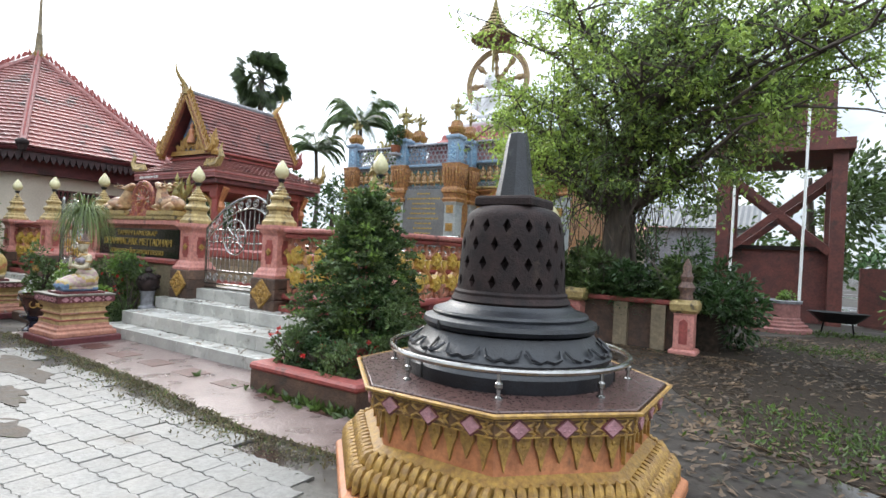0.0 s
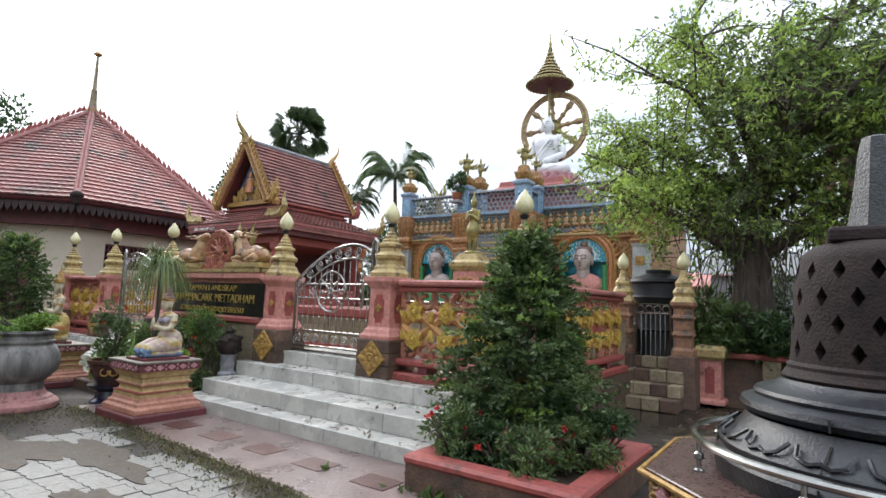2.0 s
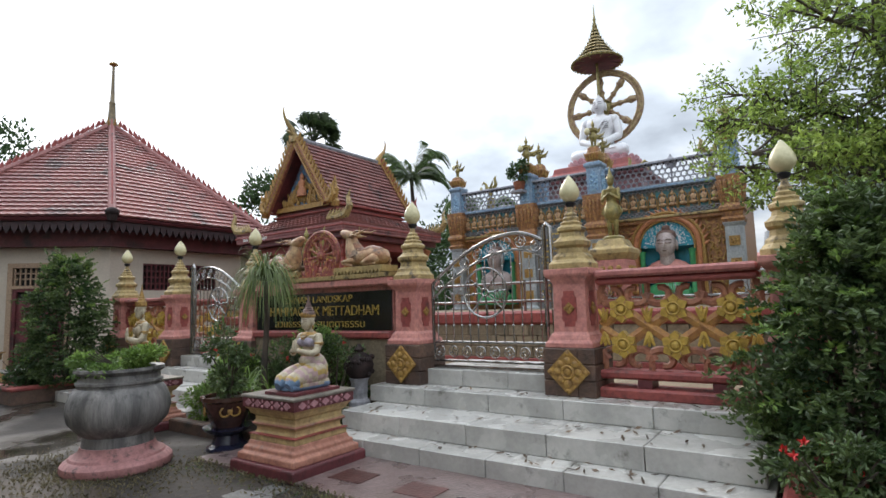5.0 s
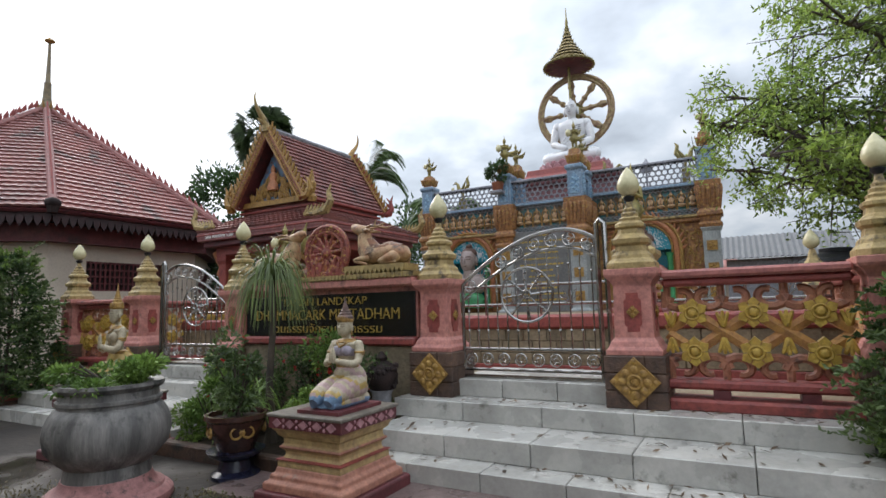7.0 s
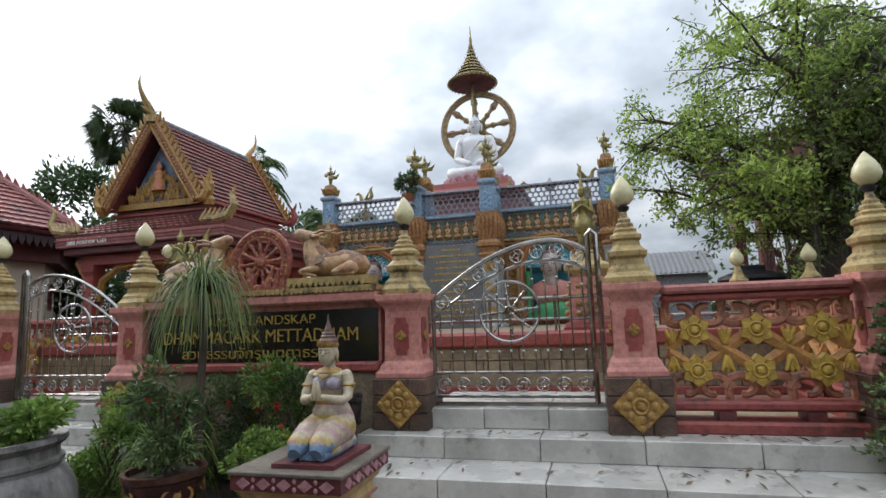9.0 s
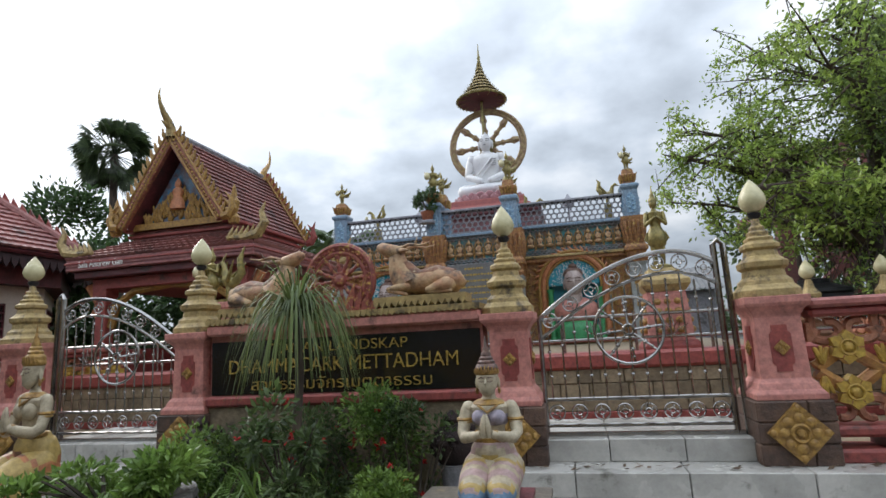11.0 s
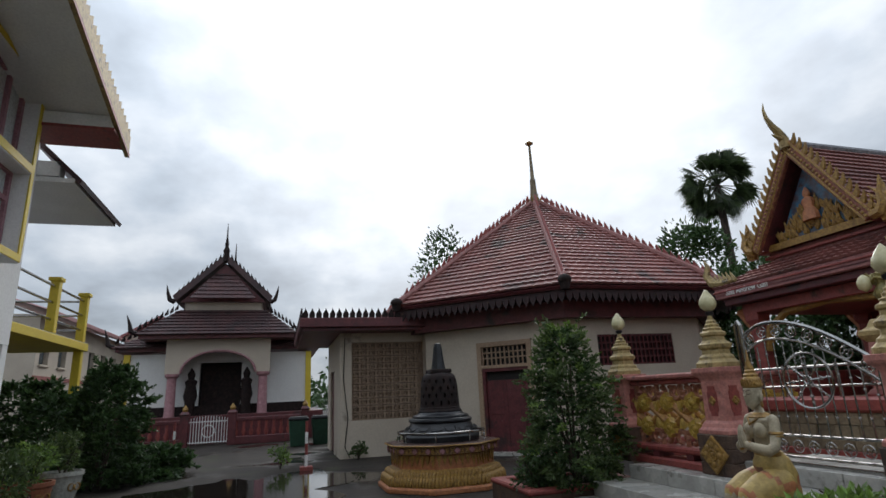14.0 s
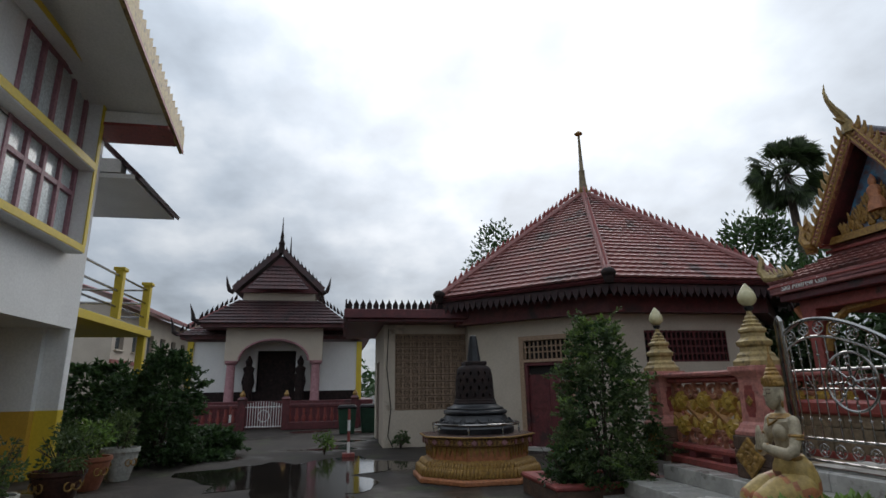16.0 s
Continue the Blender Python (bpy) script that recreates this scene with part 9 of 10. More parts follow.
lan = carved_stand(-8.3, 4.6, 0.28)
copy_thing(lan, pose(-10.42, 4.6, 0.28))
for x in (-8.3, -10.42):
    solo("lantern_block", b1(x - 0.14, x + 0.14, 4.46, 4.74, -0.02, 0.28), M_SAND, "stone block under the lantern", "stone block", "lantern blocks", bevel=0.01, smooth=None)


# ---- trees and palms ----
def big_tree(x, y, z, seed):
    rng = random.Random(seed)
    t = thing("tree", x, y, z, "spreading broadleaf tree with dark trunk and light green leaves", "tree")
    bm = bmn()
    tube(bm, [(0, 0, -0.1), (0.02, 0, 0.5), (-0.05, 0.05, 1.3), (0.0, 0, 2.2), (0.1, 0.05, 3.2), (0.0, 0.1, 4.6)], [0.46, 0.32, 0.26, 0.23, 0.16, 0.08], 12)
    for k in range(6):
        a = k * 1.05
        tube(bm, [(0.55 * math.cos(a), 0.55 * math.sin(a), -0.1), (0.35 * math.cos(a), 0.35 * math.sin(a), 0.4), (0.22 * math.cos(a + 0.3), 0.22 * math.sin(a + 0.3), 1.4), (0.2 * math.cos(a + 0.5), 0.2 * math.sin(a + 0.5), 2.4)], [0.14, 0.1, 0.07, 0.05], 6)
    part("trunk", bm, M_BARK, t)
    def inside(e):
        return e.x > -3.3 + max(0.0, e.z - 4.4) * 0.7 and e.z < 6.9 and (e.y > -0.7 or e.x > -2.4)
    tips = []
    named = [(-1.6, -0.9, 3.3), (-2.4, -0.4, 3.9), (-1.9, 0.9, 4.4), (-1.2, -1.3, 4.8), (-2.2, -1.1, 3.0),
             (1.8, -0.4, 4.6), (3.0, 0.6, 4.6), (3.8, -0.3, 5.3), (2.6, 1.6, 3.7), (4.4, 0.2, 5.9), (3.3, 1.4, 5.4), (2.5, -0.8, 6.2), (4.0, 1.2, 4.6), (1.4, -1.2, 5.6), (0.6, -1.6, 4.2),
             (-0.6, -1.7, 5.4), (0.3, 0.6, 6.4), (1.2, 1.2, 5.8), (-0.9, 0.8, 5.9), (4.9, -0.6, 5.0), (2.0, 2.2, 5.0), (-1.4, 1.5, 3.6), (3.4, -1.7, 4.1), (2.9, -1.2, 3.4), (2.5, -1.7, 4.7), (3.8, -1.0, 4.8), (1.9, -0.9, 3.2), (-3.0, 0.8, 3.4), (-2.9, 0.4, 4.2), (-2.5, 0.6, 4.6)]
    for k, end in enumerate(named):
        p3 = Vector(end) + Vector((rng.uniform(-.2, .2), rng.uniform(-.2, .2), rng.uniform(-.1, .1)))
        p0 = Vector((0, 0, min(4.2, max(1.9, p3.z - 1.7 + rng.uniform(-0.2, 0.2)))))
        p1 = p0.lerp(p3, 0.35) + Vector((rng.uniform(-.2, .2), rng.uniform(-.2, .2), 0.15))
        p2 = p0.lerp(p3, 0.7) + Vector((rng.uniform(-.25, .25), rng.uniform(-.25, .25), 0.2))
        bm = bmn()
        thick = 1.0 if k % 4 == 0 else 0.55
        tube(bm, [p0, p1, p2, p3], [0.13 * thick, 0.09 * thick, 0.05 * thick, 0.012], 7)
        for j in range(20):
            f = rng.uniform(0.15, 1.0)
            q = p0.lerp(p1, f / 0.35) if f < 0.35 else (p1.lerp(p2, (f - 0.35) / 0.35) if f < 0.7 else p2.lerp(p3, (f - 0.7) / 0.3))
            e = q + Vector((rng.gauss(0, 0.62), rng.gauss(0, 0.62), rng.gauss(0.0, 0.42)))
            if not inside(e):
                e = q.lerp(e, 0.3)
            mid = q.lerp(e, 0.5) + Vector((0, 0, 0.08))
            tube(bm, [q, mid, e], [0.022, 0.014, 0.004], 4)
            tips += [(q, mid, e)]
            for _ in range(2):
                g = mid.lerp(e, rng.random())
                h = g + Vector((rng.gauss(0, 0.25), rng.gauss(0, 0.25), rng.gauss(-0.05, 0.2)))
                tube(bm, [g, h], [0.009, 0.003], 3)
                tips += [(g, g.lerp(h, 0.5), h)]
        part("limb", bm, M_BARK, t)
    sp_l, sp_d = [], []
    for q, mid, e in tips:
        if not inside(e):
            continue
        # light put into colour: mostly pale leaves outside and towards the shrine, dark inside
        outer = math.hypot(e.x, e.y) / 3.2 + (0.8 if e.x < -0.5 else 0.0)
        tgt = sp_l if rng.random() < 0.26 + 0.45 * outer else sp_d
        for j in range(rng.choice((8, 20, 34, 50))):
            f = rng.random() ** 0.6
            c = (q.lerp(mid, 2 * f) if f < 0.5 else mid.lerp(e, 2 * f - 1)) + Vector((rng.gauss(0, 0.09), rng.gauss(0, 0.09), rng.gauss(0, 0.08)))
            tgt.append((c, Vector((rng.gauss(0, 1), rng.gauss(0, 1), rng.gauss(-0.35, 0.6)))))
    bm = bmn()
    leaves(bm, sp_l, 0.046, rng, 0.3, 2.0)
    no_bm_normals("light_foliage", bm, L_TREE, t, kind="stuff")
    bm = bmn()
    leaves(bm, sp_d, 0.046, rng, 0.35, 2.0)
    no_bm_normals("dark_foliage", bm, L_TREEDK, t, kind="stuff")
    bm = bmn()
    for k in range(80):
        a, r = rng.uniform(0, 6.28), rng.uniform(0.2, 1.2)
        zt = rng.uniform(1.8, 3.6)
        b0 = Vector((r * math.cos(a), r * math.sin(a), zt))
        tube(bm, [b0, b0 + Vector((rng.gauss(0, .1), rng.gauss(0, .1), -0.6)), b0 + Vector((rng.gauss(0, .2), rng.gauss(0, .2), -rng.uniform(1.0, 1.8)))], 0.008, 3)
    part("hanging_root", bm, M_BARK, t, "thin hanging roots", kind="stuff")
    return t


big_tree(-2.62, 10.0, 0.3, 7)
low_shrub(-2.2, 11.4, 0.3, 1.0, 1.7, 201, "dense dark shrubbery behind the tree trunk", L_DARK, 3600, 0.05, 0, "yard shrubs")


def far_tree(x, y, z0, r, h, seed, label, n=2600, leaf=0.16, material=None):
    rng = random.Random(seed)
    t = thing("background_tree", x, y, 0, label, "tree", "background trees")
    part("trunk", tube(bmn(), [(0, 0, -0.2), (0.1, 0, h * 0.3), (0, 0.1, h * 0.75)], [0.25, 0.18, 0.06], 7), M_BARK, t)
    bm = bmn()
    leaves(bm, blob_spots(rng, n, (0, 0, (z0 + h) / 2), (r, r, (h - z0) / 2), 0.4, 0.15, 16), leaf, rng, 0.1, 1.7)
    no_bm_normals("crown", bm, material or L_DARK, t)
    return t


low_shrub(1.5, 8.7, 0.0, 0.6, 2.0, 203, "light green leafy shrub at the edge of the yard", L_LIGHT, 2200, 0.055, 0, "yard shrubs")
low_shrub(2.3, 9.8, 0.0, 0.7, 2.6, 204, "tall green shrub beside the water tower", L_BUSH, 2600, 0.06, 0, "yard shrubs")
far_tree(-26.5, 17.5, 2.5, 2.2, 7.6, 51, "dark leafy tree behind the pavilion", 3200, 0.15)
far_tree(-51.5, 13.5, 4.0, 2.8, 14.5, 52, "tall sparse tree beyond the hall", 1500, 0.22)
far_tree(-20.5, 26.0, 1.0, 2.6, 6.8, 53, "dense dark tree behind the shrine", 3000, 0.16)
far_tree(-17.0, 28.0, 0.8, 2.4, 5.8, 54, "dense dark tree behind the shrine wall", 2600, 0.16)
far_tree(-24.0, 30.0, 1.0, 3.0, 7.5, 55, "dark tree among the palms", 2600, 0.18)
far_tree(0.5, 22.0, 0.5, 2.6, 6.0, 56, "leafy tree behind the water tower", 2600, 0.16, L_BUSH)
far_tree(3.8, 14.5, 0.3, 1.7, 5.2, 57, "light green tree at the edge of the yard", 3600, 0.1, L_TREE)
far_tree(-31.0, 3.6, 0.2, 1.1, 2.6, 59, "bright green bush beside the temple", 1500, 0.1, L_LIGHT)
far_tree(-21.5, 15.0, 0.2, 2.2, 5.0, 65, "dark evergreen hedge tree behind the pavilion", 4200, 0.15)
far_tree(-17.8, 14.2, 0.2, 1.7, 4.2, 66, "dark leafy screen behind the pavilion", 4200, 0.13)
far_tree(-19.5, 15.5, 0.4, 1.9, 4.0, 63, "dense dark shrubbery behind the pavilion", 2600, 0.13)
far_tree(-17.2, 17.5, 0.4, 2.0, 4.2, 64, "dense dark shrubbery beside the shrine", 2400, 0.13)
far_tree(-36.0, 6.0, 0.5, 2.0, 4.0, 60, "green tree behind the annex", 1800, 0.14, L_BUSH)


def fan_palm(x, y, h, r, seed):
    rng = random.Random(seed)
    t = thing("fan_palm", x, y, 0, "tall toddy palm with a round crown of fan leaves", "palm")
    part("trunk", tube(bmn(), [(0, 0, -0.2), (0.1, 0, h * 0.5), (0, 0, h)], [0.3, 0.22, 0.2], 8), M_BARK, t)
    for k in range(64):
        th = k * 2.399
        el = rng.uniform(-1.0, 1.4)
        d = Vector((math.cos(th) * math.cos(el), math.sin(th) * math.cos(el), math.sin(el)))
        c = Vector((0, 0, h)) + d * r * rng.uniform(0.5, 0.68)
        s = d.orthogonal().normalized()
        s = Matrix.Rotation(rng.uniform(0, 6.28), 3, d) @ s
        bm = bmn()
        tube(bm, [(0, 0, h), c], 0.03, 4)
        for j in range(25):
            a = (j - 12) / 12 * 1.9
            e = (d * math.cos(a) + s * math.sin(a)).normalized()
            w = (s * math.cos(a) - d * math.sin(a)) * 0.02 * r
            l = r * 0.42 * (1 - 0.1 * abs(a)) * rng.uniform(0.85, 1.05)
            q = [bm.verts.new(c), bm.verts.new(c + e * l * 0.6 - w), bm.verts.new(c + e * l + Vector((0, 0, -0.1 * r))), bm.verts.new(c + e * l * 0.6 + w)]
            bm.faces.new(q)
        no_bm_normals("fan_leaf", bm, L_PALM, t)
    return t


fan_palm(-32.4, 25.4, 13.0, 2.5, 61)


def coconut_palm(x, y, h, r, seed):
    rng = random.Random(seed)
    t = thing("coconut_palm", x, y, 0, "coconut palm with arching feathery fronds", "palm", "coconut palms")
    part("trunk", tube(bmn(), [(0, 0, -0.2), (0.4, 0, h * 0.5), (0, 0, h)], [0.25, 0.18, 0.14], 8), M_BARK, t)
    for k in range(30):
        a = k * 2.399
        u = rng.uniform(0.3, 2.0)
        d = Vector((math.cos(a), math.sin(a), 0))
        s = Vector((-d.y, d.x, 0))
        bm = bmn()
        for j in range(44):
            f = (j + 1) / 44
            p = Vector((0, 0, h)) + d * r * f * (1 - 0.2 * f) + Vector((0, 0, r * (u * f - (u * 0.55 + 0.6) * f * f)))
            l = r * 0.22 * math.sin(math.pi * min(1, f * 0.85 + 0.1))
            for q in (-1, 1):
                e = (s * q * 0.8 + d * 0.5 + Vector((0, 0, -0.6))).normalized()
                bm.faces.new([bm.verts.new(v) for v in (p, p + e * l * 0.5 + d * 0.016 * r, p + e * l, p + e * l * 0.4 - d * 0.016 * r)])
        no_bm_normals("frond", bm, L_COCO, t)
    return t


coconut_palm(-30.5, 34.0, 11.6, 4.2, 71)
coconut_palm(-34.5, 33.0, 9.5, 3.2, 72)
coconut_palm(-16.4, 21.0, 5.0, 2.2, 73)

# far woods that close the horizon
rng = random.Random(9)
bm = bmn()
sp = []
for k in range(420):
    a = 2 * math.pi * k / 420
    d = rng.uniform(75, 95)
    c = Vector((-8 + d * math.cos(a), 5 + d * math.sin(a), 0))
    for j in range(46):
        sp.append((c + Vector((rng.gauss(0, 1.3), rng.gauss(0, 1.3), abs(rng.gauss(2.2, 1.6)))), (rng.gauss(0, 1), rng.gauss(0, 1), 0.5)))
leaves(bm, sp, 0.75, rng, 0.0, 1.5)
tagged(no_bm_normals("far_woods", bm, L_DARK), "dark line of distant woods", "trees", "", "stuff")

# ---- yard on the right: wall, gate, tank, tower ----
yw = thing("yard_wall", -2.3, 9.25, 0, "low dark garden wall with recessed bays and a painted coping", "wall", kind="structure")
part("body", b1(-1.0, 0.95, 0.12, 0.4, 0, 0.72), M_BRICK, yw)
part("coping", b1(-1.05, 1.0, 0.0, 0.45, 0.72, 0.8), M_RED, yw, "worn red coping", None, 0.02)
for x in (-0.95, -0.15, 0.45):
    part("pier", b1(x, x + 0.22, 0.0, 0.2, 0, 0.72), M_SAND, yw, "pale stone pier")
part("earth_bank", b1(-1.0, 1.4, 0.4, 2.6, 0, 0.6), M_SOIL, yw)
pp = thing("garden_pillar", -1.33, 9.2, 0, "short pink pillar with gold cap and small weathered figure", "pillar")
part("base", bmn_square([(0.2, 0), (0.2, 0.05), (0.17, 0.08)]), M_PINK, pp, "", None, 0.006)
part("shaft", bmn_square([(0.145, 0.08), (0.145, 0.6), (0.16, 0.63)]), M_PINK, pp, "", None, 0.006)
bm = bmn()
plate(bm, [(-0.06, 0.16), (0.06, 0.16), (0.06, 0.5), (0, 0.55), (-0.06, 0.5)], 0.02, origin=(0, -0.148, 0))
part("inset_panel", bm, M_RED, pp)
part("cap", bmn_square([(0.16, 0.63), (0.2, 0.68), (0.21, 0.78), (0.17, 0.84)]), M_CREAMGOLD, pp, "gold carved cap", None, 0.008)
bm = bmn()
lathe(bm, [(0.11, 0.84), (0.09, 0.95), (0.13, 1.03), (0.08, 1.12), (0.1, 1.2), (0.06, 1.28), (0.07, 1.36), (0.015, 1.48)], 9)
part("figure", bm, M_CROWN, pp, "weathered brown figure")
pp2 = copy_thing(pp, pose(-3.1, 9.16, 0.06))
bpy.data.objects.remove([ob for ob in pp2.children if ob.name.startswith("figure")][0])
tagged(pp2, "short pink pillar with gold cap beside the mossy steps")
for i, (x, y, z, r) in enumerate(((-2.9, 9.55, 0.6, 0.5), (-2.3, 9.55, 0.6, 0.55), (-1.7, 9.7, 0.6, 0.6), (-1.1, 10.2, 0.3, 0.7), (-3.3, 9.9, 0.5, 0.45))):
    t = thing("cycad", x, y, z, "dark feathery-leaved plant above the garden wall", "plant", "feathery plants")
    rng = random.Random(80 + i)
    bm = bmn()
    for k in range(26):
        a, u = rng.uniform(0, 6.28), rng.uniform(0.4, 1.3)
        d = Vector((math.cos(a), math.sin(a), 0))
        s = Vector((-d.y, d.x, 0))
        for j in range(13):
            f = (j + 2) / 15
            p = d * r * 1.25 * f + Vector((0, 0, 0.2 + r * (1.1 * u * f - 1.1 * f * f)))
            for q in (-1, 1):
                e = (s * q + d * 0.7 + Vector((0, 0, -0.25))).normalized() * 0.17
                bm.faces.new([bm.verts.new(v) for v in (p, p + e * 0.5 + d * 0.018, p + e, p + e * 0.5 - d * 0.018)])
    no_bm_normals("fronds", bm, L_DARK if i % 2 else L_BUSH, t, kind="stuff")

for i, (x, y, z, r, h) in enumerate(((-3.0, 9.75, 0.55, 0.55, 0.9), (-2.2, 9.6, 0.6, 0.5, 0.75), (-1.65, 9.85, 0.55, 0.6, 0.85), (-1.0, 10.3, 0.1, 0.75, 1.3), (-3.3, 10.6, 0.4, 0.7, 1.3))):
    low_shrub(x, y, z, r, h, 140 + i, "dark broad-leaved shrub above the garden wall", L_DARK if i % 2 else L_BUSH, 1500, 0.07, 0, "wall shrubs")

sg = thing("small_steel_gate", -4.09, 8.8, 0.7, "small stainless steel gate between orange posts", "gate")
part("frame", tube(bmn(), [(0, 0, 0), (0, 0, 0.78), (0.5, 0, 0.78), (0.5, 0, 0)], 0.018, 6, True), M_STEEL, sg)
for k in range(6):
    part("bar", tube(bmn(), [(0.07 * (k + 1), 0, 0), (0.07 * (k + 1), 0, 0.64)], 0.008, 5), M_STEEL, sg)
part("rail", tube(bmn(), [(0, 0, 0.64), (0.5, 0, 0.64)], 0.014, 6), M_STEEL, sg)
for k in range(4):
    bm = bmn()
    ring_tube(bm, (0.065 + 0.123 * k, 0, 0.71), 0.05, 0.007, "y", 14, 4)
    part("ring_scroll", bm, M_STEEL, sg)
M_OLDPOST = mat("weathered_brown_post", (0.30, 0.145, 0.075), (0.16, 0.08, 0.05), scale=9, rough=0.7, bump=0.4, stain=(0.06, 0.05, 0.04), stain_at=0.52, stain_scale=5)
for x in (-4.28, -3.4):
    p = thing("orange_gate_post", x, 8.75, 0.0, "weathered orange and gold tiered gate post", "gate post", "small gate posts")
    part("base", bmn_square([(0.18, 0), (0.18, 0.74)]), M_BRICK, p, "", None, 0.01)
    part("shaft", bmn_square([(0.15, 0.74), (0.15, 0.82), (0.12, 0.86), (0.12, 1.0), (0.145, 1.04), (0.12, 1.1), (0.12, 1.25), (0.145, 1.29), (0.12, 1.34), (0.12, 1.42), (0.16, 1.47), (0.16, 1.52)]), M_OLDPOST, p, "weathered brown tiered shaft", None, 0.006)
    part("finial", bmn_lathe8([(0.16, 1.52), (0.12, 1.6), (0.14, 1.66), (0.1, 1.74), (0.11, 1.8), (0.06, 1.88), (0.03, 2.0)]), M_CREAMGOLD, p, "", None)
    bm = bmn()
    lathe(bm, [(r, z + 2.0) for r, z in bud_profile()], 12)
    part("lotus_bud_lamp", bm, M_BUD, p)
gb = thing("gate_steps", -3.75, 8.55, 0, "dark mossy stone steps below the small gate", "steps", kind="structure")
for k in range(4):
    zz = 0.175 * k
    for j in range(4):
        xa = -0.56 + 0.235 * j + (0.06 if k % 2 and 0 < j else 0.0)
        xb = -0.56 + 0.235 * (j + 1) + (0.06 if k % 2 and j < 3 else 0.0)
        part("step_block", b1(xa + 0.004, xb - 0.004, -0.45 + 0.22 * k + 0.012 * ((j + k) % 2), 0.3, zz, zz + 0.171), M_SAND if (k + j) % 3 else M_BRICK, gb, "", None, 0.012)
tank = thing("water_tank", -3.93, 9.5, 0.46, "black plastic water tank with ribbed sides", "water tank")
part("shell", lathe(bmn(), [(0.42, 0), (0.43, 0.2), (0.45, 0.22), (0.43, 0.25), (0.43, 0.6), (0.45, 0.62), (0.43, 0.65), (0.44, 1.1), (0.46, 1.13), (0.44, 1.17), (0.44, 1.35), (0.47, 1.38), (0.44, 1.43), (0.2, 1.52), (0.18, 1.55)], 28), M_BLACKPL, tank)
part("lid", lathe(bmn(), [(0.2, 1.53), (0.2, 1.58), (0.05, 1.6)], 20), M_BLACKPL, tank)

tw = thing("water_tower", -0.3, 17.0, 0, "rusty red steel water tower with braced legs", "water tower")
for x in (-1.3, 1.3):
    for y in (0.0, 2.6):
        part("leg", b1(x - 0.16, x + 0.16, y - 0.16, y + 0.16, -0.1, 4.6), M_RUST, tw, "", None, 0.01)
for y in (-0.05, 2.65):
    for s in (-1, 1):
        bm = bmn()
        tube(bm, [(-1.3 * s, y, 1.75), (1.3 * s, y, 4.0)], 0.13, 4)
        part("brace", bm, M_RUST, tw)
part("deck", b1(-1.6, 1.6, -0.35, 2.95, 4.45, 4.75), M_RUST, tw, "", None, 0.01)
part("tank_box", b1(-1.2, 1.2, 0.0, 2.6, 4.75, 6.3), M_RUST, tw, "rusted tank", None, 0.02)
part("shed_wall", b1(-1.35, 1.4, 0.2, 0.5, -0.1, 1.9), M_RUST, tw, "red oxide sheet wall", None, 0.01)
part("shed_top", b1(-1.45, 1.5, 0.1, 0.7, 1.9, 2.0), M_BELL, tw)
for x in (-1.05, 0.55):
    part("white_pipe", tube(bmn(), [(x, -0.5, 0.3), (x + 0.03, -0.45, 3.0), (x + 0.05, -0.4, 6.0)], 0.035, 6), M_WHITE, tw, "thin white pipe")
solo("red_yard_wall", b1(1.6, 9.5, 18.0, 18.3, -0.1, 1.5), M_RUST, "long red oxide yard wall", "wall", kind="structure", smooth=None)
well = thing("well_ring", -0.18, 14.45, 0.03, "round red plinth planter with a grey rim", "planter")
part("foot", lathe(bmn(), [(0.68, -0.04), (0.68, 0.05), (0.6, 0.08), (0.6, 0.13), (0.53, 0.15), (0.52, 0.2)], 28), M_HIP, well)
part("drum", lathe(bmn(), [(0.5, 0.2), (0.46, 0.22), (0.46, 0.27), (0.44, 0.29), (0.44, 0.6)], 28), M_HIP, well, "dusty red drum")
part("rim", lathe(bmn(), [(0.47, 0.6), (0.48, 0.66), (0.4, 0.67), (0.38, 0.6)], 28), M_GREY, well)
part("soil", lathe(bmn(), [(0.39, 0.5), (0.39, 0.63), (0.05, 0.64)], 20), M_SOIL, well)
low_shrub(0.0, 14.45, 0.65, 0.2, 0.2, 91, "small green plant in the round planter", L_LIGHT, 260, 0.04, 0, "potted plants", "potted_plant")
barrow = thing("wheelbarrow_tray", 0.95, 14.6, 0.28, "dark upturned metal tray in the yard", "tray")
part("tray", lathe(bmn(), [(0.3, 0.0), (0.5, 0.2), (0.52, 0.22), (0.48, 0.2), (0.28, 0.03)], 12, (0, 0, 0), 0, 1.1, 0.7), M_BLACKPL, barrow)
for sx in (-0.25, 0.25):
    part("leg", tube(bmn(), [(sx, 0, 0.03), (sx * 1.2, 0.1, -0.29)], 0.02, 5), M_BLACKPL, barrow)

